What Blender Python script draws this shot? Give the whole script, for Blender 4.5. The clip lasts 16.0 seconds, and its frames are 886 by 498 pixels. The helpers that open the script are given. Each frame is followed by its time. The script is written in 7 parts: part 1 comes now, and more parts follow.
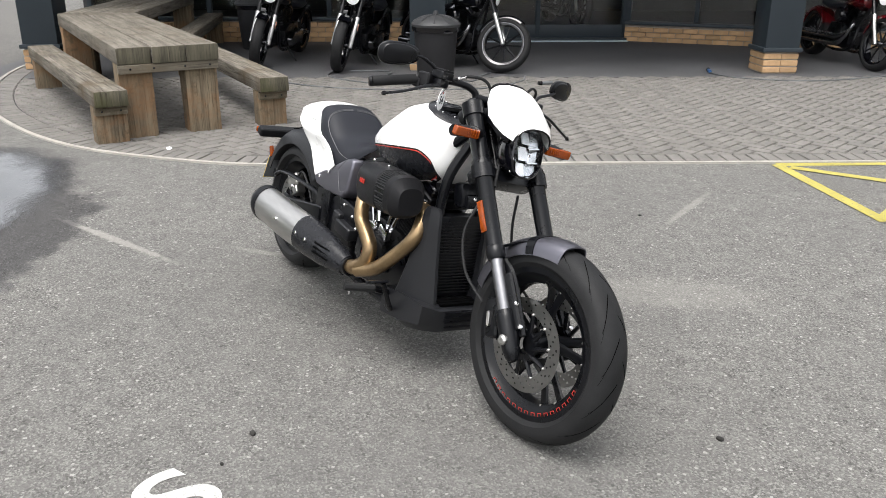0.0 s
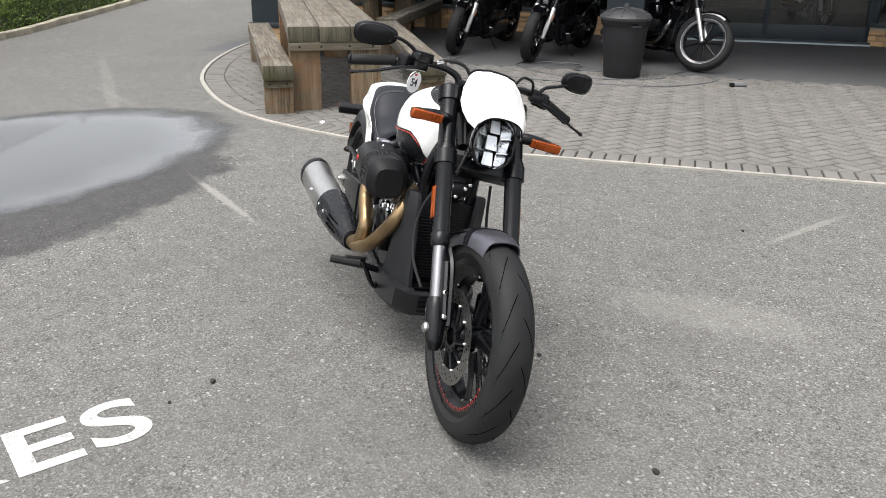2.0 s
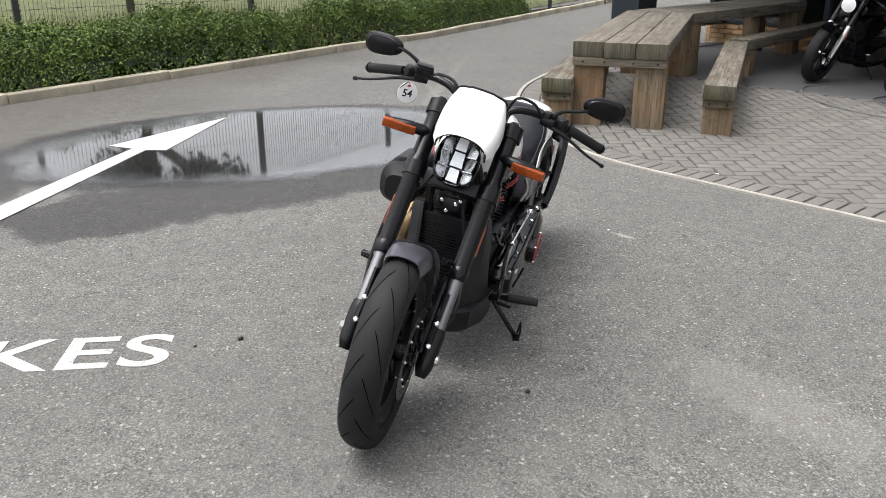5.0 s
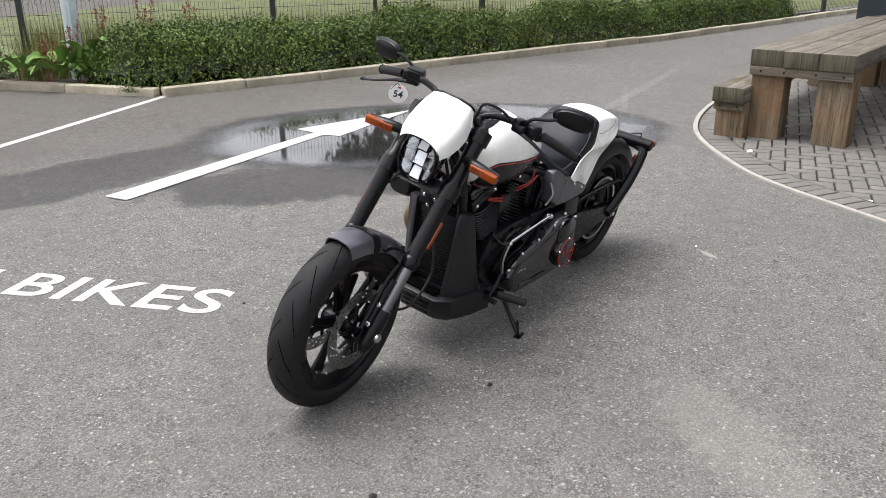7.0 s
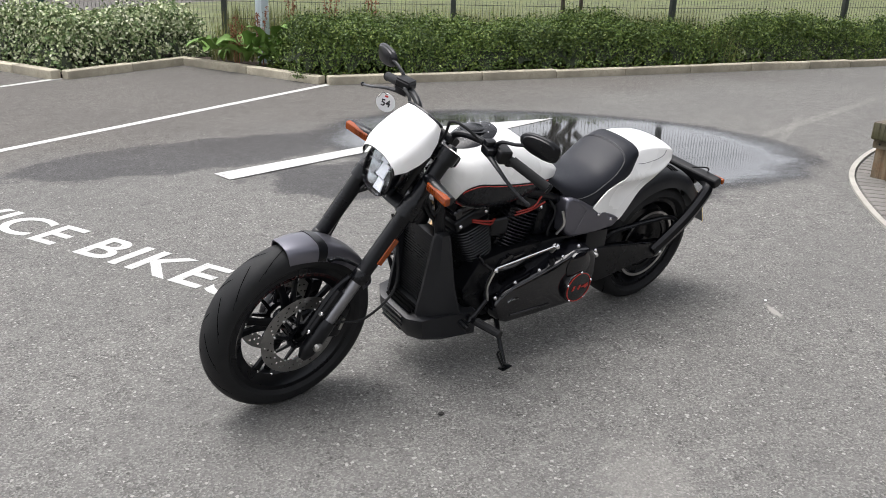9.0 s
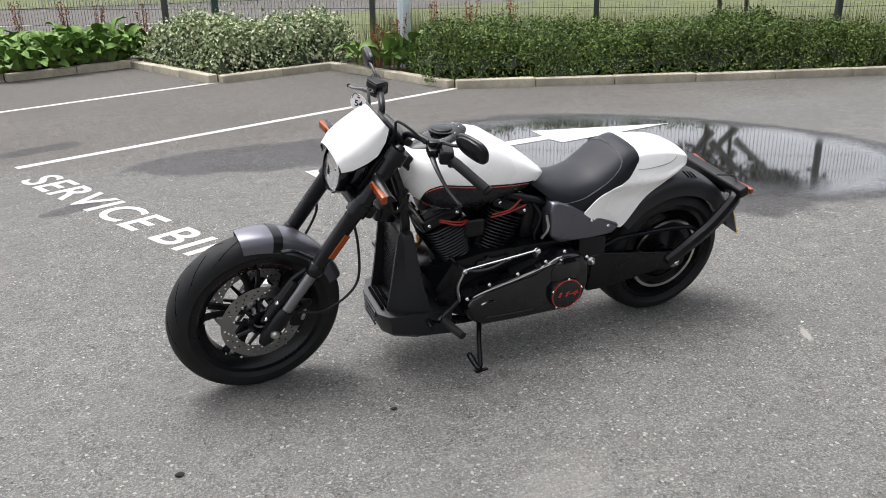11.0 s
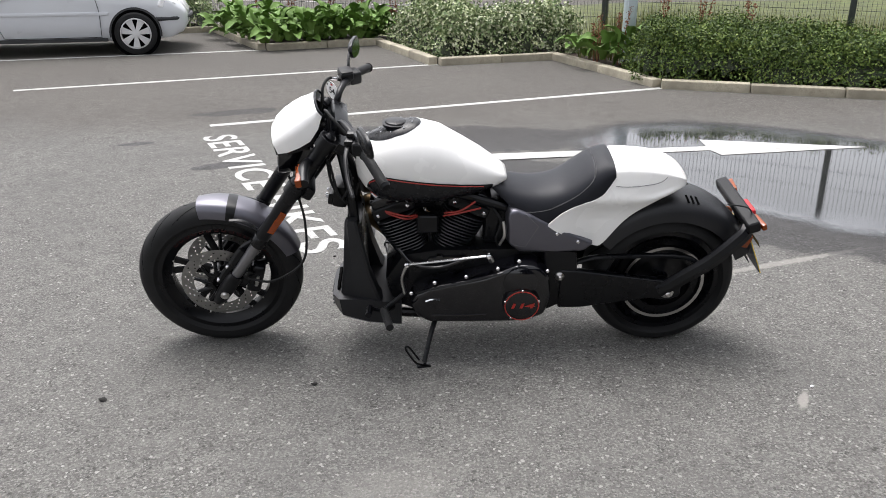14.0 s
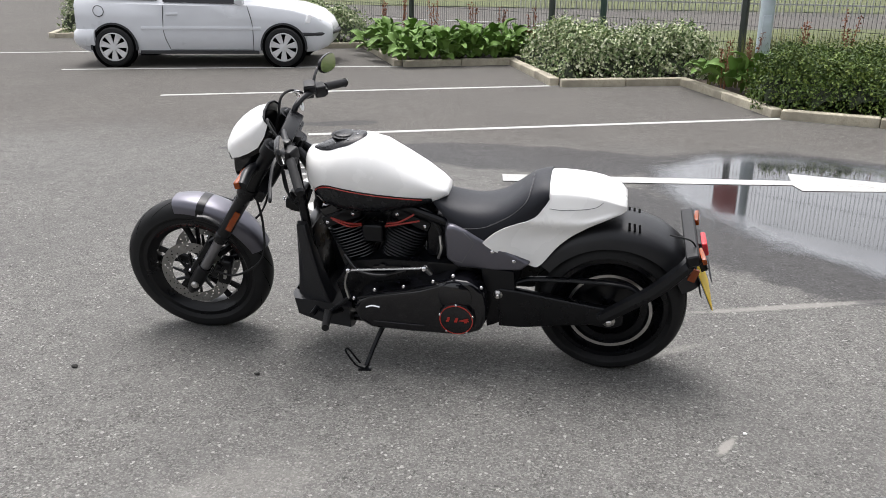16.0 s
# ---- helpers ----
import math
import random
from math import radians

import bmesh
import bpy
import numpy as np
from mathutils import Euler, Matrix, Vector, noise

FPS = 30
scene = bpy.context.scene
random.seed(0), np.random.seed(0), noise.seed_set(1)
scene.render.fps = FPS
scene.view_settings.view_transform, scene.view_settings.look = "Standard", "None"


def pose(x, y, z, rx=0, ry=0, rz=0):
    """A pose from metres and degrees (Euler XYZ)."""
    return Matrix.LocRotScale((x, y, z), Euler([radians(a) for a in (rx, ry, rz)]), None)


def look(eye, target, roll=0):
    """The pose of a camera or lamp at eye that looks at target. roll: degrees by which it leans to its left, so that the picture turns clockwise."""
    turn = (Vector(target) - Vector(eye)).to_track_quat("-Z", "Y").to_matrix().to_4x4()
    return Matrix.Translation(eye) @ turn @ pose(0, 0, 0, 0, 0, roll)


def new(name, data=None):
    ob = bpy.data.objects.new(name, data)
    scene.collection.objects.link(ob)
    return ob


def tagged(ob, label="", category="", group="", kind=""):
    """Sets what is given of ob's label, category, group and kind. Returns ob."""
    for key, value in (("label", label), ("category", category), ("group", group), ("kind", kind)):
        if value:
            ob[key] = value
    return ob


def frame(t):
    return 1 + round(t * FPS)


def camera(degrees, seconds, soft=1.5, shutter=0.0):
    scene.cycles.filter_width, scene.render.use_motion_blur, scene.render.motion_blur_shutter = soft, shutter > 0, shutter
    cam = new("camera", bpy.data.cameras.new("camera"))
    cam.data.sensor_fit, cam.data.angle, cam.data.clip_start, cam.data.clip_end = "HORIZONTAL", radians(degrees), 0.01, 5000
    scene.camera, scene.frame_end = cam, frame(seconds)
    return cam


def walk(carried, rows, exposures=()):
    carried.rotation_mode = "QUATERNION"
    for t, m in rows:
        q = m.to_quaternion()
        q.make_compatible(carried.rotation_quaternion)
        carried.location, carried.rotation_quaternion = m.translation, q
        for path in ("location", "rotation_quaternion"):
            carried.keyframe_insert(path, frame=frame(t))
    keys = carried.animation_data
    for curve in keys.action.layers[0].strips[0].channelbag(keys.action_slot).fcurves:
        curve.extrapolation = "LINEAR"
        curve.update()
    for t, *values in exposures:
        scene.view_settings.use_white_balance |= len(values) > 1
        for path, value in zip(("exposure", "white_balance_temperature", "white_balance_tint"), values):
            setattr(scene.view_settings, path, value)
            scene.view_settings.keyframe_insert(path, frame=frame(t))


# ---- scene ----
cam = camera(56.1, 16.0, 0.9)
PATH = [
    (0, (3.619, -1.564, 1.527), (2.035, -0.564, 0.826), 0.3),
    (0.5, (3.616, -1.334, 1.52), (1.979, -0.416, 0.829), 1.1),
    (1, (3.716, -1.113, 1.512), (2.001, -0.355, 0.815), 1.1),
    (1.5, (3.938, -0.863, 1.52), (2.158, -0.292, 0.809), 0.6),
    (2, (3.989, -0.683, 1.501), (2.18, -0.229, 0.781), 0.7),
    (2.5, (3.938, -0.448, 1.506), (2.106, -0.129, 0.77), 1.5),
    (3, (3.974, -0.238, 1.503), (2.122, -0.101, 0.759), 1.0),
    (3.5, (4.091, 0.039, 1.53), (2.228, -0.005, 0.806), 0.6),
    (4, (4.063, 0.264, 1.508), (2.2, 0.092, 0.802), 0.1),
    (4.5, (3.965, 0.504, 1.524), (2.121, 0.166, 0.825), 0.5),
    (5, (3.955, 0.824, 1.509), (2.163, 0.274, 0.814), 0.1),
    (7.5, (3.503, 1.99, 1.564), (2.08, 0.773, 0.863), -0.4),
    (8, (3.321, 2.063, 1.548), (1.97, 0.769, 0.841), 0.1),
    (8.5, (3.118, 2.167, 1.568), (1.866, 0.782, 0.853), 1.2),
    (9, (2.935, 2.387, 1.588), (1.802, 0.896, 0.887), 1.4),
    (9.5, (2.756, 2.533, 1.591), (1.731, 0.959, 0.905), 0.9),
    (12, (1.832, 2.916, 1.579), (1.291, 1.127, 0.865), -0.2),
    (12.5, (1.607, 2.865, 1.577), (1.179, 1.057, 0.838), 0.8),
    (13, (1.42, 2.904, 1.583), (1.133, 1.072, 0.834), 0.4),
    (13.5, (1.179, 3.06, 1.606), (1.033, 1.203, 0.88), 0.4),
    (14, (0.987, 3.123, 1.604), (0.924, 1.256, 0.891), 0.1),
    (14.5, (0.767, 3.057, 1.588), (0.808, 1.186, 0.881), 0.3),
    (15, (0.55, 3.043, 1.598), (0.733, 1.177, 0.902), 0.8),
    (15.5, (0.252, 3.129, 1.607), (0.56, 1.273, 0.927), 1.1),
    (16, (0.061, 3.153, 1.614), (0.425, 1.305, 0.943), 0.2),
]
walk(cam, [(t, look(eye, target, roll)) for t, eye, target, roll in PATH], [(0.0, 1.27, 6500, 10), (1.0, 1.4, 6500, 10), (2.0, 1.27, 6500, 10), (3.0, 1.3, 6490, 10), (5.0, 1.21, 6500, 11), (9.0, 1.2, 6420, 12), (13.0, 1.27, 6390, 12), (14.0, 1.13, 6420, 12), (16.0, 1.12, 6420, 12)])


# ---- world and light: a bright overcast sky ----
world = bpy.data.worlds.new("overcast")
scene.world = world
world.use_nodes = True
wn, wl = world.node_tree.nodes, world.node_tree.links
wn.clear()
sky = wn.new("ShaderNodeTexSky")
sky.sky_type, sky.sun_disc = "NISHITA", False
sky.sun_elevation, sky.sun_rotation = radians(66), radians(150)
sky.air_density, sky.dust_density, sky.ozone_density = 1.0, 4.0, 1.0
grey = wn.new("ShaderNodeHueSaturation")
grey.inputs["Saturation"].default_value = 0.17
back = wn.new("ShaderNodeBackground")
back.inputs["Strength"].default_value = 0.15
wout = wn.new("ShaderNodeOutputWorld")
wl.new(sky.outputs["Color"], grey.inputs["Color"])
wl.new(grey.outputs["Color"], back.inputs["Color"])
wl.new(back.outputs["Background"], wout.inputs["Surface"])

sun_data = bpy.data.lights.new("sun", "SUN")
sun_data.energy, sun_data.angle, sun_data.color = 1.0, radians(40), (1.0, 0.97, 0.93)
sun = new("sun", sun_data)
sun.matrix_world = look((1.2, -1.9, 12), (0, 0, 0))


# ---- materials ----
def shader(name):
    m = bpy.data.materials.new(name)
    m.use_nodes = True
    return m, m.node_tree.nodes, m.node_tree.links, m.node_tree.nodes["Principled BSDF"]


def ramp(nodes, links, source, stops):
    r = nodes.new("ShaderNodeValToRGB")
    while len(r.color_ramp.elements) < len(stops):
        r.color_ramp.elements.new(0.5)
    for e, (pos, c) in zip(r.color_ramp.elements, stops):
        e.position, e.color = pos, (c, c, c, 1) if isinstance(c, (int, float)) else (*c, 1)
    links.new(source, r.inputs["Fac"])
    return r.outputs["Color"]


def noise_tex(nodes, links, coord, scale, detail=4.0, rough=0.55, stretch=None):
    if stretch:
        mp = nodes.new("ShaderNodeMapping")
        mp.inputs["Scale"].default_value = stretch
        links.new(coord, mp.inputs["Vector"])
        coord = mp.outputs["Vector"]
    n = nodes.new("ShaderNodeTexNoise")
    n.inputs["Scale"].default_value, n.inputs["Detail"].default_value, n.inputs["Roughness"].default_value = scale, detail, rough
    links.new(coord, n.inputs["Vector"])
    return n.outputs["Fac"]


def mix(nodes, links, fac, a, b, how="MIX"):
    m = nodes.new("ShaderNodeMix")
    m.data_type, m.blend_type = "RGBA", how
    for sock, v in ((m.inputs["Factor"], fac), (m.inputs[6], a), (m.inputs[7], b)):
        if isinstance(v, (int, float)):
            sock.default_value = v
        elif isinstance(v, tuple):
            sock.default_value = (*v, 1)
        else:
            links.new(v, sock)
    return m.outputs[2]


def bump(nodes, links, bsdf, height, strength, distance):
    b = nodes.new("ShaderNodeBump")
    b.inputs["Strength"].default_value, b.inputs["Distance"].default_value = strength, distance
    links.new(height, b.inputs["Height"])
    links.new(b.outputs["Normal"], bsdf.inputs["Normal"])


def surface(name, col, rough=0.5, metal=0.0, var=0.25, scale=6.0, fine=90.0, relief=0.0, coat=0.0, dirt=None, stretch=None, piece=0.0, spec=0.5):
    """A plain-coloured material with variation at two scales, uneven gloss and a little relief."""
    m, n, l, b = shader(name)
    co = n.new("ShaderNodeTexCoord").outputs["Object"]
    big = noise_tex(n, l, co, scale, stretch=stretch)
    small = noise_tex(n, l, co, fine, 3.0, stretch=stretch)
    dark = tuple(c * (1 - var) for c in col)
    light = tuple(min(1, c * (1 + var * 0.7)) for c in col)
    c = mix(n, l, ramp(n, l, big, [(0.3, 0.0), (0.7, 1.0)]), dark, light)
    c = mix(n, l, ramp(n, l, small, [(0.35, 0.0), (0.7, 0.35)]), c, dark)
    if dirt:
        c = mix(n, l, ramp(n, l, noise_tex(n, l, co, scale * 2.3, 6.0, 0.7), [(0.55, 0.0), (0.75, 0.6)]), c, dirt)
    if piece:
        info = n.new("ShaderNodeObjectInfo")
        c = mix(n, l, ramp(n, l, info.outputs["Random"], [(0.0, 0.0), (1.0, piece)]), c, tuple(0.45 * v for v in col))
    l.new(c, b.inputs["Base Color"])
    r = n.new("ShaderNodeMapRange")
    r.inputs["To Min"].default_value, r.inputs["To Max"].default_value = max(0.02, rough - 0.07), min(1, rough + 0.1)
    l.new(big, r.inputs["Value"])
    l.new(r.outputs["Result"], b.inputs["Roughness"])
    b.inputs["Metallic"].default_value = metal
    b.inputs["Specular IOR Level"].default_value = spec
    b.inputs["Coat Weight"].default_value = coat
    b.inputs["Coat Roughness"].default_value = 0.08
    if relief:
        bump(n, l, b, small, 0.6, relief)
    return m


def between(n, l, value, lo, hi, out_lo=1.0, out_hi=0.0):
    """A smooth step of a value from lo to hi."""
    r = n.new("ShaderNodeMapRange")
    r.interpolation_type = "SMOOTHSTEP"
    for k, v in (("From Min", lo), ("From Max", hi), ("To Min", out_lo), ("To Max", out_hi)):
        r.inputs[k].default_value = v
    l.new(value, r.inputs["Value"])
    return r.outputs["Result"]


def ellipse_field(n, l, co, cx, cy, rx, ry, turn, rag, scale=3.2, detail=7.0):
    """0 at the middle of an ellipse on the ground, 1 at its rim, with a ragged rim."""
    mp = n.new("ShaderNodeMapping")
    mp.vector_type = "TEXTURE"
    mp.inputs["Location"].default_value = (cx, cy, 0)
    mp.inputs["Rotation"].default_value = (0, 0, radians(turn))
    mp.inputs["Scale"].default_value = (rx, ry, 1000)
    l.new(co, mp.inputs["Vector"])
    ln = n.new("ShaderNodeVectorMath")
    ln.operation = "LENGTH"
    l.new(mp.outputs["Vector"], ln.inputs[0])
    centred = n.new("ShaderNodeMath")
    centred.operation = "SUBTRACT"
    centred.inputs[1].default_value = 0.5
    l.new(noise_tex(n, l, co, scale, detail, 0.7), centred.inputs[0])
    ragged = n.new("ShaderNodeMath")
    ragged.operation = "MULTIPLY_ADD"
    ragged.inputs[1].default_value = rag
    l.new(centred.outputs[0], ragged.inputs[0])
    l.new(ln.outputs["Value"], ragged.inputs[2])
    return ragged.outputs[0]


POOL = (-1.95, -2.5, 1.8, 1.17, -47)      # the puddle: middle, half lengths, turn


def asphalt_material():
    m, n, l, b = shader("asphalt")
    co = n.new("ShaderNodeTexCoord").outputs["Object"]
    vor = n.new("ShaderNodeTexVoronoi")
    vor.inputs["Scale"].default_value = 150
    l.new(co, vor.inputs["Vector"])
    stone = n.new("ShaderNodeSeparateColor")
    l.new(vor.outputs["Color"], stone.inputs["Color"])
    big = n.new("ShaderNodeTexVoronoi")
    big.inputs["Scale"].default_value = 105
    l.new(co, big.inputs["Vector"])
    chips = n.new("ShaderNodeSeparateColor")
    l.new(big.outputs["Color"], chips.inputs["Color"])
    fine = noise_tex(n, l, co, 120, 4.0, 0.8)
    mid = noise_tex(n, l, co, 9, 6.0, 0.7)
    large = noise_tex(n, l, co, 0.8, 5.0, 0.62)
    c = mix(n, l, ramp(n, l, stone.outputs["Red"], [(0.0, 0.0), (0.6, 0.35), (1.0, 1.0)]), (0.088, 0.086, 0.081), (0.225, 0.22, 0.208))
    c = mix(n, l, ramp(n, l, fine, [(0.5, 0.0), (0.62, 0.65)]), c, (0.032, 0.031, 0.029))
    c = mix(n, l, ramp(n, l, chips.outputs["Green"], [(0.984, 0.0), (0.987, 0.7)]), c, (0.38, 0.372, 0.35))
    c = mix(n, l, ramp(n, l, chips.outputs["Blue"], [(0.975, 0.0), (0.978, 0.6)]), c, (0.03, 0.029, 0.028))
    c = mix(n, l, ramp(n, l, mid, [(0.4, 0.0), (0.75, 0.4)]), c, (0.215, 0.21, 0.198))
    c = mix(n, l, ramp(n, l, large, [(0.42, 0.0), (0.68, 0.4)]), c, (0.105, 0.103, 0.099))
    # darker, browner tarmac in the bays
    sep = n.new("ShaderNodeSeparateXYZ")
    l.new(co, sep.inputs[0])
    off = n.new("ShaderNodeMath")
    off.operation = "MULTIPLY_ADD"
    off.inputs[1].default_value = 2.4
    l.new(noise_tex(n, l, co, 0.7, 6.0, 0.65), off.inputs[0])
    l.new(sep.outputs["Y"], off.inputs[2])
    bays = between(n, l, off.outputs[0], -3.6, -1.9)
    c = mix(n, l, bays, c, mix(n, l, 1.0, c, (0.8, 0.775, 0.755), "MULTIPLY"))
    # pale dusty scuffs and tyre arcs
    for cx, cy, rx, ry, turn, much in ((-0.92, -0.83, 0.62, 0.03, 20, 0.55), (0.34, 2.27, 0.45, 0.03, -67, 0.35), (-0.43, 0.51, 0.07, 0.022, 60, 0.8), (-5.0, -1.93, 2.2, 0.07, 9, 0.16),
                                       (-4.2, -1.75, 1.0, 0.04, 24, 0.14), (-0.2, -0.15, 0.35, 0.03, 35, 0.25), (1.2, 1.2, 0.5, 0.2, 50, 0.2)):
        c = mix(n, l, between(n, l, ellipse_field(n, l, co, cx, cy, rx, ry, turn, 1.6, 14.0), 0.5, 1.15, much, 0.0), c, (0.3, 0.288, 0.265))
    # damp tarmac round the puddle
    wet = between(n, l, ellipse_field(n, l, co, *POOL, 0.4), 1.1, 1.2)
    for args, rag in (((0.72, -3.66, 1.35, 0.46, -4), 0.9), ((-0.68, -1.88, 1.62, 0.5, -40), 1.1), ((0.1, -2.45, 0.55, 0.42, -30), 1.2), ((2.66, -4.78, 0.42, 0.13, 20), 1.8), ((2.45, -2.82, 0.2, 0.08, 20), 2.4), ((3.25, -3.52, 0.14, 0.05, 20), 2.4)):
        wet = mix(n, l, 1.0, wet, between(n, l, ellipse_field(n, l, co, *args, rag), 0.93, 1.08), "LIGHTEN")
    c = mix(n, l, wet, c, mix(n, l, 1.0, c, (0.46, 0.46, 0.48), "MULTIPLY"))
    l.new(c, b.inputs["Base Color"])
    l.new(mix(n, l, wet, (0.95, 0.95, 0.95), (0.6, 0.6, 0.6)), b.inputs["Roughness"])
    b.inputs["Specular IOR Level"].default_value = 0.08
    bump(n, l, b, mix(n, l, 0.5, vor.outputs["Distance"], fine), 0.8, 0.004)
    return m


def paint_material(name, col, worn=0.5):
    m, n, l, b = shader(name)
    co = n.new("ShaderNodeTexCoord").outputs["Object"]
    wear = ramp(n, l, noise_tex(n, l, co, 30, 9.0, 0.8), [(0.54, 0.0), (0.66, worn)])
    grain = noise_tex(n, l, co, 150, 4.0, 0.75)
    c = mix(n, l, ramp(n, l, noise_tex(n, l, co, 3.5, 5.0), [(0.35, 0.0), (0.65, 0.6)]), col, tuple(v * 0.72 for v in col))
    c = mix(n, l, wear, c, (0.12, 0.117, 0.11))
    c = mix(n, l, ramp(n, l, grain, [(0.52, 0.0), (0.62, 0.45)]), c, (0.16, 0.157, 0.148))
    l.new(c, b.inputs["Base Color"])
    b.inputs["Roughness"].default_value = 0.85
    b.inputs["Specular IOR Level"].default_value = 0.15
    bump(n, l, b, grain, 0.6, 0.003)
    return m


def wood_material(name, dark, light, patch_col, axis):
    """Weathered timber with its grain along one axis (0 to 2)."""
    m, n, l, b = shader(name)
    co = n.new("ShaderNodeTexCoord").outputs["Object"]
    st = [1.6, 1.6, 1.6]
    st[axis] = 0.12
    grain = noise_tex(n, l, co, 14, 8.0, 0.7, tuple(st))
    st[axis] = 0.05
    streak = noise_tex(n, l, co, 42, 5.0, 0.75, tuple(st))
    c = mix(n, l, ramp(n, l, grain, [(0.32, 0.0), (0.68, 1.0)]), dark, light)
    c = mix(n, l, ramp(n, l, streak, [(0.53, 0.0), (0.64, 0.85)]), c, tuple(v * 0.35 for v in dark))
    c = mix(n, l, ramp(n, l, noise_tex(n, l, co, 2.2, 5.0, 0.65), [(0.48, 0.0), (0.66, 0.7)]), c, patch_col)
    c = mix(n, l, ramp(n, l, noise_tex(n, l, co, 4.5, 7.0, 0.75), [(0.55, 0.0), (0.68, 0.7)]), c, (0.045, 0.04, 0.024))
    info = n.new("ShaderNodeObjectInfo")
    c = mix(n, l, ramp(n, l, info.outputs["Random"], [(0.0, 0.0), (1.0, 0.4)]), c, tuple(v * 0.6 for v in light))
    l.new(c, b.inputs["Base Color"])
    b.inputs["Roughness"].default_value = 0.88
    b.inputs["Specular IOR Level"].default_value = 0.2
    bump(n, l, b, mix(n, l, 0.5, grain, streak), 0.8, 0.006)
    return m


def leaf_material(name, cols, rough=0.45):
    """Leaves that vary one from another."""
    m, n, l, b = shader(name)
    geo = n.new("ShaderNodeNewGeometry")
    co = n.new("ShaderNodeTexCoord").outputs["Object"]
    c = ramp(n, l, geo.outputs["Random Per Island"], [(i / (len(cols) - 1), c) for i, c in enumerate(cols)])
    c = mix(n, l, ramp(n, l, noise_tex(n, l, co, 1.6, 4.0), [(0.35, 0.0), (0.7, 0.5)]), c, tuple(v * 0.55 for v in cols[0]))
    l.new(c, b.inputs["Base Color"])
    b.inputs["Roughness"].default_value = rough
    b.inputs["Specular IOR Level"].default_value = 0.25
    return m


def glass_material(name, tint=(0.9, 0.95, 0.95), rough=0.02):
    m, n, l, b = shader(name)
    b.inputs["Base Color"].default_value = (*tint, 1)
    b.inputs["Roughness"].default_value = rough
    b.inputs["Transmission Weight"].default_value = 1.0
    b.inputs["IOR"].default_value = 1.45
    return m


def water_material():
    """Standing water: mirror-smooth in the middle, a thin broken film with stones showing through at the rim."""
    m, n, l, b = shader("standing_water")
    co = n.new("ShaderNodeTexCoord").outputs["Object"]
    edge = ellipse_field(n, l, co, *POOL, 0.45, 1.6, 3.0)
    # paler rim colour stands in for bright sky reflected by the rough film
    rim_sky = mix(n, l, noise_tex(n, l, co, 4, 5.0), (0.055, 0.056, 0.06), (0.095, 0.097, 0.102))
    deep = mix(n, l, noise_tex(n, l, co, 3, 4.0), (0.012, 0.012, 0.012), (0.03, 0.03, 0.029))
    l.new(mix(n, l, between(n, l, edge, 0.72, 1.02, 0.0, 1.0), deep, rim_sky), b.inputs["Base Color"])
    l.new(between(n, l, edge, 0.80, 1.15, 0.045, 0.26), b.inputs["Roughness"])
    rim = n.new("ShaderNodeMath")
    rim.operation = "MULTIPLY_ADD"
    rim.inputs[1].default_value = 0.42
    l.new(noise_tex(n, l, co, 55, 5.0, 0.75), rim.inputs[0])
    l.new(ellipse_field(n, l, co, *POOL, 0.4, 2.2, 6.0), rim.inputs[2])
    l.new(between(n, l, rim.outputs[0], 1.14, 1.38), b.inputs["Alpha"])
    b.inputs["IOR"].default_value = 1.6
    bump(n, l, b, noise_tex(n, l, co, 1.5, 2.0), 0.02, 0.01)
    return m


ASPHALT = asphalt_material()
WATER = water_material()
WHITE_PAINT = paint_material("white_road_paint", (0.5, 0.5, 0.48), 0.75)
YELLOW_PAINT = paint_material("yellow_road_paint", (0.4, 0.35, 0.085), 0.75)
OAK = wood_material("weathered_grey_oak", (0.065, 0.057, 0.045), (0.235, 0.213, 0.178), (0.09, 0.065, 0.04), 0)
OAK_END = wood_material("dark_end_grain", (0.03, 0.028, 0.02), (0.13, 0.118, 0.085), (0.07, 0.07, 0.03), 2)
OAK_LEG = wood_material("weathered_brown_oak", (0.075, 0.058, 0.04), (0.25, 0.2, 0.135), (0.24, 0.11, 0.042), 2)
OAK_RAIL = wood_material("weathered_rail_oak", (0.07, 0.06, 0.045), (0.2, 0.175, 0.135), (0.1, 0.075, 0.045), 1)
CRUISER_CHROME = surface("dulled_chrome", (0.24, 0.24, 0.25), 0.18, metal=1.0, var=0.4, scale=12)
SAND = surface("jointing_sand", (0.02, 0.019, 0.017), 0.95, relief=0.003, fine=300)
PAVER = surface("concrete_paver", (0.165, 0.156, 0.143), 0.9, var=0.22, scale=5, fine=220, relief=0.002, dirt=(0.12, 0.115, 0.105), piece=0.35)
EDGING = surface("concrete_edging", (0.33, 0.315, 0.28), 0.9, var=0.2, fine=150, relief=0.002, dirt=(0.2, 0.19, 0.165))
KERB = surface("concrete_kerb", (0.43, 0.39, 0.3), 0.9, var=0.35, scale=4, fine=110, relief=0.006, dirt=(0.11, 0.095, 0.055), piece=0.35)
SLAB = surface("dark_tarmac_apron", (0.075, 0.075, 0.078), 0.75, var=0.25, scale=1.2, fine=160, relief=0.003)
SLATE = surface("slate_grey_powder_coat", (0.024, 0.032, 0.039), 0.42, var=0.12, scale=2, spec=0.35)
BRICK = surface("buff_brick", (0.5, 0.32, 0.17), 0.85, var=0.25, scale=7, fine=120, relief=0.003, dirt=(0.34, 0.19, 0.1), piece=0.6)
MORTAR = surface("mortar", (0.3, 0.27, 0.23), 0.95, relief=0.003, fine=200)
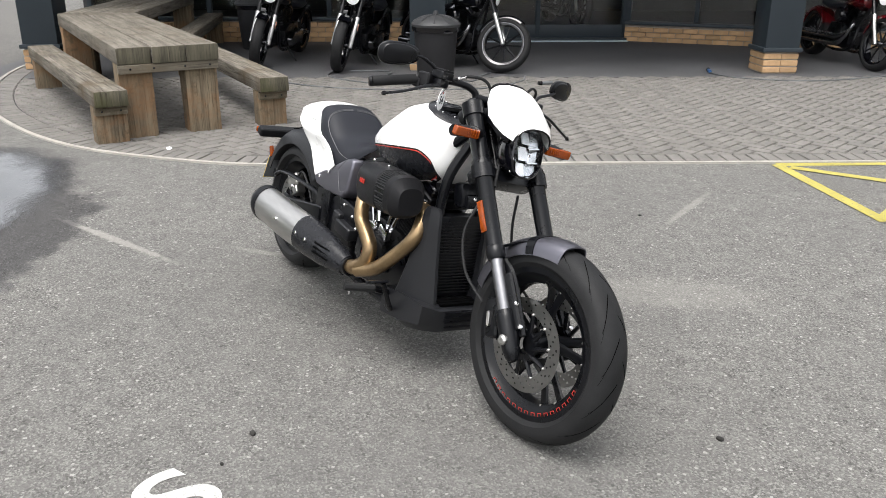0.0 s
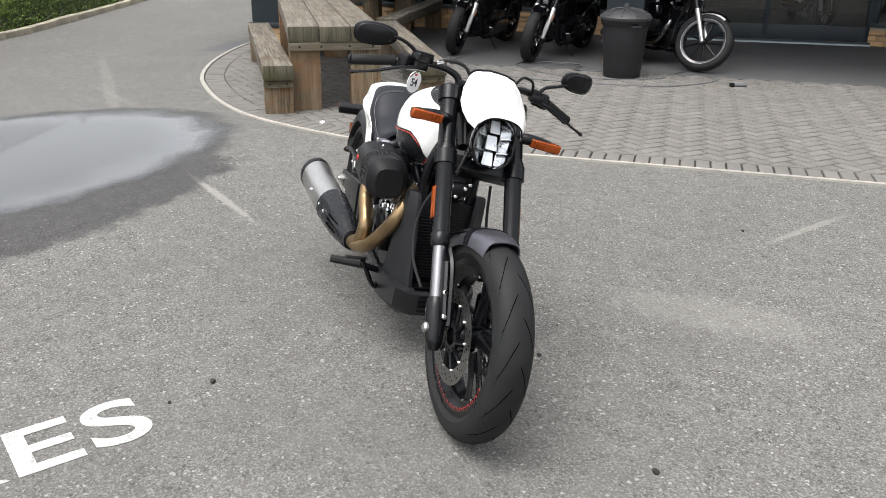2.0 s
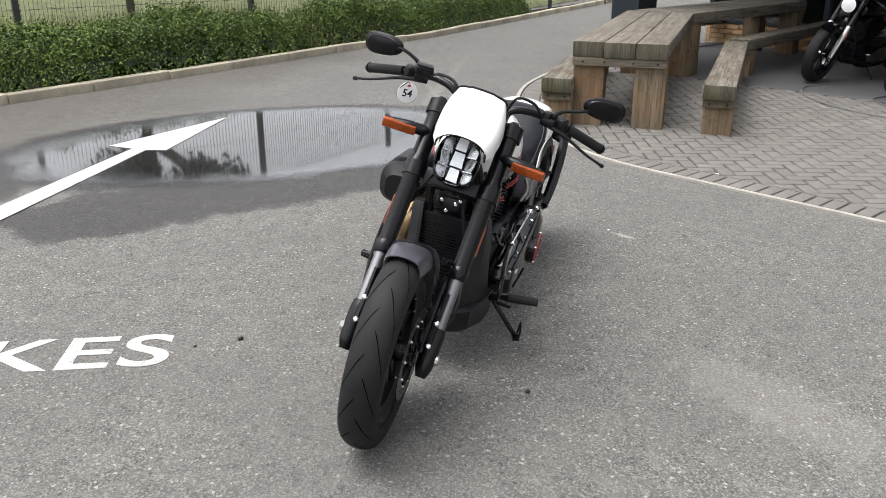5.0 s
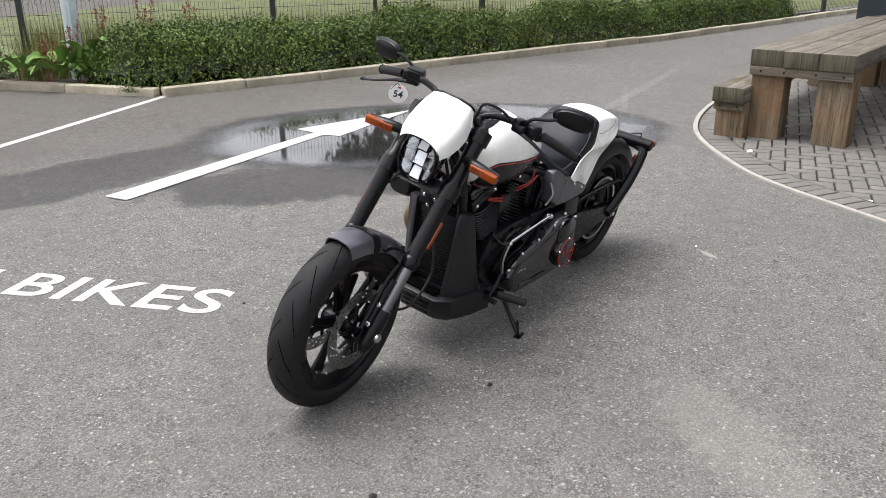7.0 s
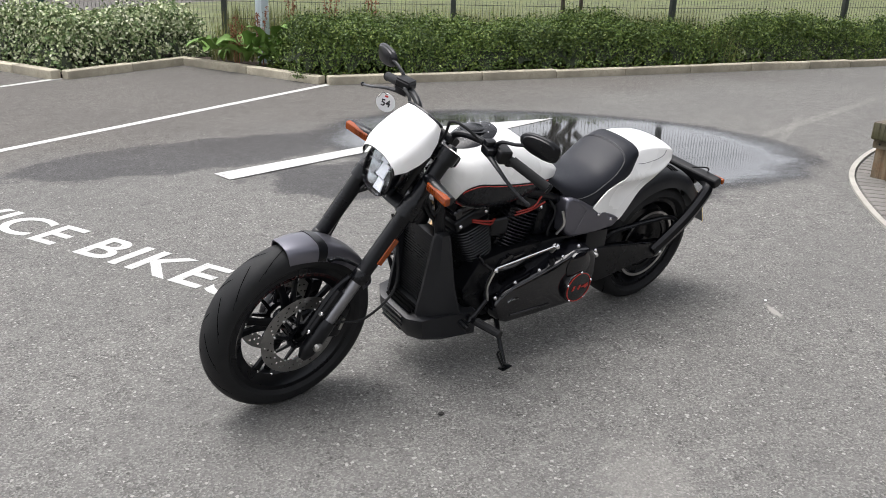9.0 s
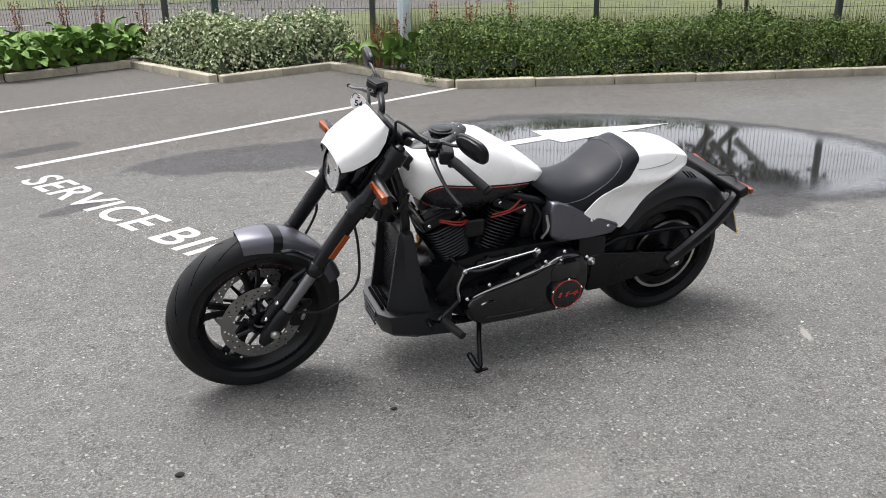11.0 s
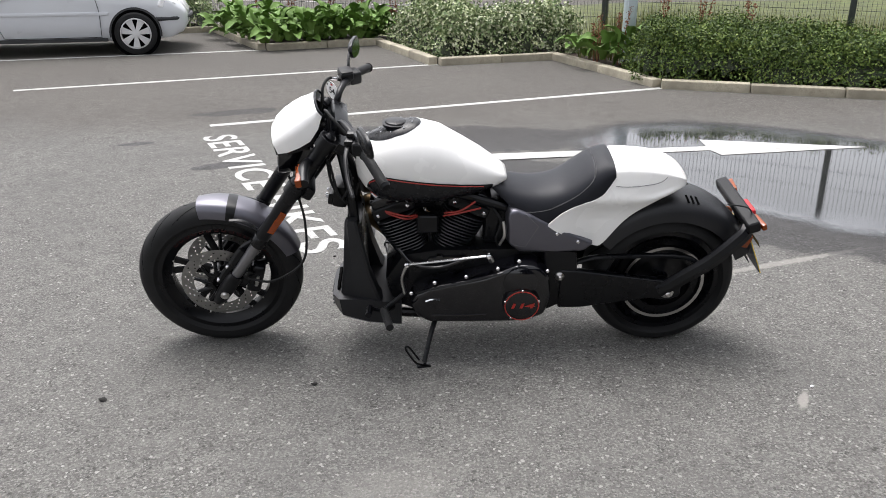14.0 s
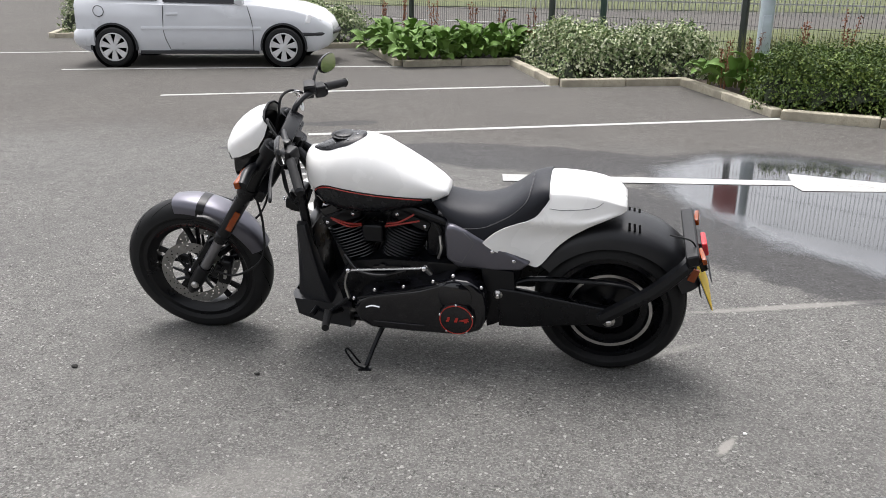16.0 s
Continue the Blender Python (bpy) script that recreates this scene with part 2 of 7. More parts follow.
SOIL = surface("planting_soil", (0.05, 0.035, 0.025), 0.95, var=0.4, scale=9, fine=60, relief=0.01)
GRASS = surface("rough_grass", (0.085, 0.1, 0.03), 0.95, var=0.6, scale=2.4, fine=40, relief=0.012, dirt=(0.19, 0.165, 0.08))
DARK_METAL = surface("dark_green_fence_coating", (0.04, 0.047, 0.042), 0.5, var=0.15, spec=0.28)
GALV = surface("galvanised_steel", (0.46, 0.52, 0.56), 0.5, metal=0.15, var=0.15, scale=9)
WINDOW = glass_material("window_glass")
# near-black wall colour that stands in for the dimness indoors
ROOM_SHADE = surface("showroom_shade", (0.035, 0.035, 0.036), 0.8, var=0.3, scale=0.8)
BIN_PLASTIC = surface("black_bin_plastic", (0.018, 0.018, 0.02), 0.5, var=0.2, scale=5, relief=0.001, spec=0.28)
LID_PLASTIC = surface("faded_bin_lid_plastic", (0.03, 0.031, 0.033), 0.55, var=0.25, scale=5)
RED_SIGN = surface("red_sign_board", (0.32, 0.03, 0.03), 0.5, var=0.1)
# motorcycle
PEARL = surface("pearl_white_paint", (0.89, 0.885, 0.865), 0.26, var=0.02, scale=3, coat=0.5)
SATIN = surface("satin_black_metal", (0.003, 0.0033, 0.0045), 0.27, var=0.2, scale=9, spec=0.28)
GLOSS = surface("gloss_black_enamel", (0.003, 0.003, 0.0045), 0.08, var=0.1, scale=6, spec=0.45, coat=0.3)
CHARCOAL = surface("charcoal_satin_paint", (0.13, 0.128, 0.15), 0.36, metal=0.8, var=0.08, scale=6, spec=0.5, coat=0.25)
SHROUD = surface("charcoal_moulded_plastic", (0.011, 0.0115, 0.0135), 0.4, var=0.15, scale=7, fine=300, relief=0.0005, spec=0.4)
FIN = surface("fin_enamel", (0.009, 0.0095, 0.011), 0.28, var=0.15, scale=12, spec=0.6)
LAMP_DIM = surface("silvered_lamp_facets", (0.58, 0.59, 0.6), 0.2, metal=0.8, var=0.3, scale=40)
SLIDER = surface("dull_fork_steel", (0.22, 0.22, 0.23), 0.36, metal=1.0, var=0.1, scale=14)
PLASTIC = surface("black_textured_plastic", (0.006, 0.006, 0.007), 0.42, var=0.15, scale=9, fine=260, relief=0.0006, spec=0.25)
RUBBER = surface("tyre_rubber", (0.015, 0.0152, 0.0158), 0.6, var=0.3, scale=10, fine=180, relief=0.0008, spec=0.2)
# near black, painted as the shade inside grooves, slots, seams and openings
GAP_SHADE = surface("groove_shade", (0.0012, 0.0012, 0.0014), 0.95, spec=0.05)
VINYL = surface("black_seat_vinyl", (0.0125, 0.0135, 0.018), 0.44, var=0.12, scale=12, fine=240, relief=0.0008, spec=0.22)
STITCH = surface("grey_thread", (0.12, 0.12, 0.125), 0.8)
CHROME = surface("polished_chrome", (0.75, 0.75, 0.76), 0.1, metal=1.0, var=0.04)
STEEL = surface("brushed_stainless_steel", (0.55, 0.54, 0.52), 0.3, metal=1.0, var=0.12, scale=14, stretch=(0.3, 3, 3))
DISC = surface("brake_disc_steel", (0.46, 0.455, 0.445), 0.3, metal=1.0, var=0.15, scale=20)
BRONZE = surface("heat_tinted_header_pipe", (0.3, 0.21, 0.115), 0.33, metal=0.9, var=0.3, scale=8, dirt=(0.12, 0.08, 0.05))
CARBON = surface("dark_muffler_shield", (0.01, 0.0105, 0.0125), 0.25, var=0.15, scale=30, spec=0.3)
AMBER = surface("amber_lens", (0.24, 0.043, 0.003), 0.1, var=0.25, scale=30, fine=200)
RED_LENS = surface("red_lens", (0.55, 0.012, 0.02), 0.2, var=0.1, scale=20)
RED_TRIM = surface("red_trim_paint", (0.42, 0.025, 0.016), 0.35, var=0.1)
LAMP_GLASS = glass_material("lamp_glass", (0.98, 0.99, 1.0))
LAMP_GLASS.node_tree.nodes["Principled BSDF"].inputs["IOR"].default_value = 1.12
LEAD_RED = surface("red_lead_rubber", (0.26, 0.018, 0.01), 0.45, var=0.1)
RED_DULL = surface("darker_red_paint", (0.07, 0.01, 0.01), 0.6, var=0.3)
MIRROR = surface("mirror_glass", (0.85, 0.86, 0.87), 0.03, metal=1.0, var=0.02)
PAPER = surface("white_paper", (0.8, 0.8, 0.79), 0.8, var=0.04)
INK = surface("black_ink", (0.02, 0.02, 0.025), 0.7)
PLATE_YELLOW = surface("yellow_plate", (0.72, 0.5, 0.04), 0.4, var=0.06)
SILVER_PAINT = surface("silver_car_paint", (0.6, 0.615, 0.64), 0.28, metal=0.0, var=0.05, scale=2, coat=0.6)
GREY_TRIM = surface("grey_bumper_trim", (0.035, 0.036, 0.038), 0.6, var=0.15, spec=0.28)
ALLOY = surface("alloy_wheel", (0.62, 0.62, 0.62), 0.35, metal=0.15, var=0.1)
CABLE = surface("grey_cable_sheath", (0.1, 0.105, 0.11), 0.6)
BLUE = surface("blue_plug_plastic", (0.02, 0.08, 0.2), 0.45)
MAROON = surface("dark_red_tank_paint", (0.1, 0.004, 0.007), 0.15, var=0.1, coat=0.7)
# plain white, not metal: the sky's reflection in the lamps is put into the colour
LAMP_SHINE = surface("painted_lamp_shine", (0.95, 0.95, 0.96), 0.2, metal=0.0, var=0.05, scale=30)


# ---- mesh helpers ----
def mesh_of(name, verts, faces, material, sharp=35.0):
    me = bpy.data.meshes.new(name)
    me.from_pydata([tuple(v) for v in verts], [], faces)
    me.update()
    me.materials.append(material)
    me.polygons.foreach_set("use_smooth", [True] * len(me.polygons))
    me.set_sharp_from_angle(angle=radians(sharp))
    return me


def part(name, geo, material, parent=None, label="", xf=None, sharp=35.0):
    """One mesh object, under a thing or a part. geo: verts and faces. xf: a matrix that places the verts."""
    verts, faces = geo
    if xf is not None:
        verts = [xf @ Vector(v) for v in verts]
    ob = new(name, mesh_of(name, verts, faces, material, sharp))
    if parent is not None:
        ob.parent = parent
    return tagged(ob, label)


def thing(name, label, category, m=None, group="", kind=""):
    ob = new(name)
    ob.empty_display_size = 0.1
    if m is not None:
        ob.matrix_world = m
    return tagged(ob, label, category, group, kind)


def join(*geos):
    verts, faces = [], []
    for v, f in geos:
        o = len(verts)
        verts += [tuple(p) for p in v]
        faces += [tuple(i + o for i in q) for q in f]
    return verts, faces


def moved(geo, m):
    return [tuple(m @ Vector(v)) for v in geo[0]], geo[1]


def flipped(geo):
    """The mirror image across y = 0."""
    return [(x, -y, z) for x, y, z in geo[0]], [tuple(reversed(f)) for f in geo[1]]


def from_bm(bm):
    bm.verts.index_update()
    out = [tuple(v.co) for v in bm.verts], [tuple(v.index for v in f.verts) for f in bm.faces]
    bm.free()
    return out


def box(sx, sy, sz, at=(0, 0, 0), rot=(0, 0, 0), bevel=0.0, segs=2):
    bm = bmesh.new()
    bmesh.ops.create_cube(bm, size=1.0)
    bmesh.ops.scale(bm, vec=(sx, sy, sz), verts=bm.verts)
    if bevel:
        bmesh.ops.bevel(bm, geom=bm.edges[:], offset=bevel, segments=segs, affect="EDGES", profile=0.6)
    bmesh.ops.transform(bm, matrix=pose(*at, *rot), verts=bm.verts)
    return from_bm(bm)


def prism(outline, y0, y1, bevel=0.0, segs=2, inset=0.0):
    """An outline of (x, z) points drawn out from y0 to y1, its y1 side drawn in by inset."""
    cx = sum(p[0] for p in outline) / len(outline)
    cz = sum(p[1] for p in outline) / len(outline)
    bm = bmesh.new()
    a = [bm.verts.new((x, y0, z)) for x, z in outline]
    b = []
    for x, z in outline:
        d = math.hypot(x - cx, z - cz) or 1
        b.append(bm.verts.new((x + (cx - x) / d * inset, y1, z + (cz - z) / d * inset)))
    n = len(outline)
    bm.faces.new(a)
    bm.faces.new(b[::-1])
    for i in range(n):
        bm.faces.new((a[i], b[i], b[(i + 1) % n], a[(i + 1) % n]))
    bmesh.ops.recalc_face_normals(bm, faces=bm.faces)
    if bevel:
        bmesh.ops.bevel(bm, geom=bm.edges[:], offset=bevel, segments=segs, affect="EDGES", profile=0.6)
    return from_bm(bm)


def smooth_path(points, per=6):
    """A Catmull-Rom curve through the points."""
    p = [Vector(q) for q in points]
    if len(p) < 3:
        return p
    p = [2 * p[0] - p[1]] + p + [2 * p[-1] - p[-2]]
    out = []
    for i in range(1, len(p) - 2):
        for k in range(per):
            t = k / per
            out.append(0.5 * (2 * p[i] + (p[i + 1] - p[i - 1]) * t + (2 * p[i - 1] - 5 * p[i] + 4 * p[i + 1] - p[i + 2]) * t * t
                              + (3 * p[i] - p[i - 1] - 3 * p[i + 1] + p[i + 2]) * t ** 3))
    return out + [p[-2]]


def tube(points, r, sides=10, per=6, flat=1.0, cap=True):
    """A round bar along a smooth path. r: one radius, or one for each end, or a list spread over the path."""
    path = smooth_path(points, per)
    rs = r if isinstance(r, (list, tuple)) else [r, r]
    n = len(path)
    side = None
    verts, faces = [], []
    for i, p in enumerate(path):
        t = (path[min(i + 1, n - 1)] - path[max(i - 1, 0)]).normalized()
        if side is None:
            side = t.cross(Vector((0, 0, 1)))
            if side.length < 0.1:
                side = t.cross(Vector((0, 1, 0)))
        side = (side - t * side.dot(t)).normalized()
        up = side.cross(t)
        f = i / max(1, n - 1) * (len(rs) - 1)
        k = min(int(f), len(rs) - 2)
        rad = rs[k] + (rs[k + 1] - rs[k]) * (f - k)
        for j in range(sides):
            a = 2 * math.pi * j / sides
            verts.append(p + rad * (math.cos(a) * side + flat * math.sin(a) * up))
    for i in range(n - 1):
        for j in range(sides):
            q = (j + 1) % sides
            faces.append((i * sides + j, i * sides + q, (i + 1) * sides + q, (i + 1) * sides + j))
    if cap:
        faces.append(tuple(range(sides - 1, -1, -1)))
        faces.append(tuple((n - 1) * sides + j for j in range(sides)))
    return verts, faces


def lathe(profile, steps=48, closed=True, start=0.0, sweep=360.0):
    """A profile of (radius, y) points turned about the y axis."""
    full = abs(sweep - 360) < 1e-6
    cols = steps if full else steps + 1
    n = len(profile)
    verts, faces = [], []
    for i in range(cols):
        a = radians(start + sweep * i / steps)
        for r, y in profile:
            verts.append((r * math.cos(a), y, r * math.sin(a)))
    for i in range(steps):
        j = (i + 1) % cols
        for k in range(n if closed else n - 1):
            q = (k + 1) % n
            faces.append((i * n + k, i * n + q, j * n + q, j * n + k))
    return verts, faces


def loft(sections, closed=True, caps=True):
    """Rings of equally many points joined one to the next."""
    n = len(sections[0])
    verts = [p for s in sections for p in s]
    faces = []
    for i in range(len(sections) - 1):
        for k in range(n if closed else n - 1):
            q = (k + 1) % n
            faces.append((i * n + k, i * n + q, (i + 1) * n + q, (i + 1) * n + k))
    if caps and closed:
        faces.append(tuple(range(n - 1, -1, -1)))
        faces.append(tuple((len(sections) - 1) * n + k for k in range(n)))
    return verts, faces


def shell(rows, thick, toward=None):
    """A sheet of rows of points given a thickness along its normals."""
    bm = bmesh.new()
    grid = [[bm.verts.new(p) for p in r] for r in rows]
    for i in range(len(grid) - 1):
        for k in range(len(grid[0]) - 1):
            bm.faces.new((grid[i][k], grid[i][k + 1], grid[i + 1][k + 1], grid[i + 1][k]))
    bmesh.ops.recalc_face_normals(bm, faces=bm.faces)
    bmesh.ops.solidify(bm, geom=bm.faces[:], thickness=thick)
    bmesh.ops.recalc_face_normals(bm, faces=bm.faces)
    return from_bm(bm)


def thickened(geo, thick):
    """A sheet of any faces given a thickness along its normals."""
    bm = bmesh.new()
    vs = [bm.verts.new(p) for p in geo[0]]
    for f in geo[1]:
        bm.faces.new([vs[i] for i in f])
    bmesh.ops.recalc_face_normals(bm, faces=bm.faces)
    bmesh.ops.solidify(bm, geom=bm.faces[:], thickness=thick)
    bmesh.ops.recalc_face_normals(bm, faces=bm.faces)
    return from_bm(bm)


def bolt(at, axis, r=0.007, h=0.006, dome=True):
    """A round bolt head standing out along axis."""
    g = lathe([(0.0001, h), (r * 0.6, h), (r, h * 0.5), (r, -0.002), (0.0001, -0.002)], 10, closed=False)
    turn = Vector((0, 1, 0)).rotation_difference(Vector(axis)).to_matrix().to_4x4()
    return moved(g, Matrix.Translation(at) @ turn)


def lettering(body, size, thick, material, name, m, parent=None, bold=0.0, spacing=1.0, label=""):
    """Words in the built-in font as a mesh."""
    cu = bpy.data.curves.new(name, "FONT")
    cu.body, cu.size, cu.extrude, cu.offset, cu.space_character = body, size, thick, bold, spacing
    cu.align_x, cu.align_y = "CENTER", "CENTER"
    tmp = bpy.data.objects.new(name, cu)
    scene.collection.objects.link(tmp)
    me = bpy.data.meshes.new_from_object(tmp.evaluated_get(bpy.context.evaluated_depsgraph_get()))
    bpy.data.objects.remove(tmp)
    me.name = name
    me.materials.clear()
    me.materials.append(material)
    me.transform(m)
    ob = new(name, me)
    if parent is not None:
        ob.parent = parent
    return tagged(ob, label)


def sheet(outline, z, name, material, kind="structure", parent=None):
    """A flat outline of (x, y) points laid at height z."""
    bm = bmesh.new()
    bm.faces.new([bm.verts.new((x, y, z)) for x, y in outline])
    bmesh.ops.triangulate(bm, faces=bm.faces[:])
    bmesh.ops.recalc_face_normals(bm, faces=bm.faces)
    if bm.faces and sum(f.normal.z for f in bm.faces) < 0:
        bmesh.ops.reverse_faces(bm, faces=bm.faces[:])
    return part(name, from_bm(bm), material, parent)


# ---- ground, road markings, kerbs, paving ----
ALONG, OUT = Vector((0.494, 0.869)), Vector((0.869, -0.494))      # along the building, and out from it


def bld(u, n):
    """A place on the ground u metres along the building and n out from the bay line."""
    return ALONG.x * u + OUT.x * n, ALONG.y * u + OUT.y * n


tagged(sheet([(-300, -300), (300, -300), (300, 300), (-300, 300)], 0.0, "ground", ASPHALT),
       "grey worn tarmac with pale chips and damp patches", "tarmac", kind="structure")


puddle = sheet([(POOL[0] + 2.6 * math.cos(radians(10 * i)), POOL[1] + 2.2 * math.sin(radians(10 * i))) for i in range(36)], 0.004, "water", WATER)
tagged(puddle, "shallow rain puddle mirroring the grey sky", "puddle", kind="structure")


def bar_outline(a, b, width):
    a, b = Vector(a), Vector(b)
    d = (b - a).normalized()
    s = Vector((-d.y, d.x)) * width / 2
    return [tuple(a + s), tuple(b + s), tuple(b - s), tuple(a - s)]


def marking(name, outline, material, label, z=0.0025):
    ob = sheet(outline, z, name, material)
    return tagged(ob, label, "road marking", kind="structure")


for i, (a, b) in enumerate([((-1.72, -5.96), (2.8, -4.18)), ((0.70, -7.76), (5.3, -5.97)), ((3.14, -9.22), (7.86, -7.78)), ((8.7, -9.98), (12.2, -8.7))]):
    marking(f"bay_line_{i + 1}", bar_outline(a, b, 0.085), WHITE_PAINT, "worn white parking bay line on tarmac")
marking("arrow_marking", [(0.82, -3.06), (0.79, -2.86), (-1.32, -3.17), (-1.36, -3.02), (-2.62, -3.24), (-1.35, -3.53), (-1.33, -3.30)],
        WHITE_PAINT, "white direction arrow painted on tarmac, partly under water", 0.007)
for i, (a, b) in enumerate([((-0.04, 3.60), (2.4, 8.0)), ((-0.04, 3.595), (1.13, 3.035)), ((0.06, 3.61), (1.55, 4.27)), ((1.10, 3.05), (0.62, 4.62)), ((1.10, 3.05), (3.4, 7.0))]):
    marking(f"yellow_line_{i + 1}", bar_outline(a, b, 0.085), YELLOW_PAINT, "faded yellow hatched no-parking line on tarmac", 0.004 + 0.001 * i)

# SERVICE BIKES in stencil capitals
text_dir = Vector((-0.395, 0.919))
text_up = Vector((-0.919, -0.395))
middle = Vector((2.07, -2.42))
tm = Matrix(((text_dir.x, text_up.x, 0, middle.x), (text_dir.y, text_up.y, 0, middle.y), (0, 0, 1, 0.0022), (0, 0, 0, 1)))
words = lettering("SERVICE BIKES", 0.335, 0.0006, WHITE_PAINT, "service_lettering", Matrix.Identity(4), bold=0.005, spacing=1.06)
wx = [v.co.x for v in words.data.vertices]
words.data.transform(Matrix.Diagonal((2.98 / (max(wx) - min(wx)), 1.12, 1.0, 1.0)))
words.data.transform(tm)
tagged(words, "white stencilled words painted on the tarmac", "road marking", kind="structure")

# kerb round the planted beds
KERB_LINE = [(-20.5, -1.45), (-9.6, -3.62), (-8.2, -4.03), (-3.5, -5.45), (-1.74, -6.05), (-1.36, -7.15), (-0.92, -8.27), (0.69, -7.76), (1.5, -9.9),
             (3.14, -9.24), (4.35, -11.7), (5.9, -11.1)]


def kerb_units(line, name, label, size=0.914, w=0.125, h=0.095):
    """A line of kerb stones, each a piece of its own, with worn rounded tops."""
    k = new(name, mesh_of(name, *box(0.01, 0.01, 0.01, (line[0][0], line[0][1], 0.02)), KERB))
    tagged(k, label, "kerb", kind="structure")
    rng = random.Random(5)
    made = {}
    for a, b in zip(line, line[1:]):
        a, b = Vector(a), Vector(b)
        length = (b - a).length
        count = max(1, round(length / size))
        step = length / count
        d = (b - a).normalized()
        yaw = math.degrees(math.atan2(d.y, d.x))
        key = round(step, 3)
        if key not in made:
            made[key] = mesh_of("kerb_stone", *box(step - 0.008, w, h + 0.05, (0, -w / 2, h / 2 - 0.025), (0, 0, 0), 0.018, 3), KERB)
        for i in range(count):
            p = a + d * step * (i + 0.5)
            ob = new("kerb_stone", made[key])
            ob.parent = k
            ob.matrix_world = pose(p.x, p.y, rng.uniform(-0.006, 0.006), rng.uniform(-1.2, 1.2), rng.uniform(-0.4, 0.4), yaw + 180 + rng.uniform(-0.5, 0.5))
    return k


kerb_units(KERB_LINE, "kerb", "pale weathered concrete kerb stones round the planting")
kerb_units([(9.6, -12.6), (10.9, -12.0), (11.5, -13.4)], "kerb_2", "pale weathered concrete kerb stones round the planting")
bed = sheet(KERB_LINE + [(5.6, -13.0), (-1.6, -8.6), (-6.77, -5.3), (-20.5, -1.2)], 0.05, "planting_bed", SOIL)
tagged(bed, "dark soil of the planted bed behind the kerb", "soil", kind="structure")

# paving in 45 degree herringbone with a header course and a thin edging
EDGE = [(-10.5, 1.05), (-9.2, 0.25), (-7.85, -0.5), (-6.5, -0.9), (-5.35, -1.04), (-4.5, -0.98), (-3.7, -0.82), (-3.05, -0.56), (-2.45, -0.13), (-2.0, 0.31), (-1.62, 0.93),
        (-1.2, 1.66), (-0.72, 2.5), (-0.05, 3.66), (0.5, 4.62), (2.4, 7.93), (4.0, 10.7)]
EDGE = [(p.x, p.y) for p in smooth_path([(*p, 0) for p in EDGE], 4)]


def inner(line, d):
    out = []
    for i, p in enumerate(line):
        a, b = Vector(line[max(0, i - 1)]), Vector(line[min(len(line) - 1, i + 1)])
        t = (b - a).normalized()
        out.append((p[0] - t.y * d, p[1] + t.x * d))
    return out


tagged(part("edging", shell([[(*p, -0.02) for p in EDGE], [(*p, 0.014) for p in EDGE], [(*p, 0.014) for p in inner(EDGE, 0.038)], [(*p, -0.02) for p in inner(EDGE, 0.038)]], 0.002), EDGING),
       "thin pale concrete edging strip round the paving", "edging", kind="structure")
pave = sheet(EDGE + [bld(11.5, -5.85), bld(-4.5, -5.85)], 0.002, "paving", SAND)
tagged(pave, "grey block paving laid in herringbone with dark joints", "paving", kind="structure")
apron = sheet([bld(14, -5.85), bld(14, -16), bld(-4.6, -16), bld(-4.6, -5.85)], 0.003, "apron", SLAB)
tagged(apron, "dark smooth sheltered tarmac in front of the showroom", "tarmac", kind="structure")

# ---- building: showroom front with posts ----
def wall_box(name, a, b, thick, z0, z1, material, label, category="wall"):
    a, b = Vector(a), Vector(b)
    d = b - a
    mid = (a + b) / 2
    yaw = math.degrees(math.atan2(d.y, d.x))
    ob = part(name, box(d.length, thick, z1 - z0, (0, 0, (z0 + z1) / 2), (0, 0, 0), 0.004, 1), material)
    ob.matrix_world = pose(mid.x, mid.y, 0, 0, 0, yaw)
    return tagged(ob, label, category, kind="structure")


def brick_run(parent, a, b, courses, face, depth=0.1, top=None, z0=0.0):
    """Courses of bricks in stretcher bond from a to b, proud of a mortar core."""
    a, b = Vector(a), Vector(b)
    d = (b - a).normalized()
    length = (b - a).length
    yaw = math.degrees(math.atan2(d.y, d.x))
    for c in range(courses):
        s = -0.1125 if c % 2 else 0.0
        while s < length - 0.02:
            s0, s1 = max(0, s) + 0.005, min(length, s + 0.225) - 0.005
            if s1 - s0 > 0.03:
                p = a + d * (s0 + s1) / 2
                key = (round(s1 - s0, 3), depth)
                if key not in BRICKS:
                    BRICKS[key] = mesh_of("brick", *box(s1 - s0, depth, 0.065, (0, 0, 0), (0, 0, 0), 0.004, 1), BRICK)
                ob = new("brick", BRICKS[key])
                ob.parent = parent
                ob.matrix_world = pose(p.x, p.y, z0 + 0.0375 + 0.075 * c, 0, 0, yaw)
            s += 0.225


BRICKS = {}
# low wall, door, angled window bay
W0, W1, W2, W3, W4 = bld(-4.4, -9.5), bld(1.1, -9.5), bld(3.95, -9.6), (-4.7, 9.5), bld(14, -8.0)


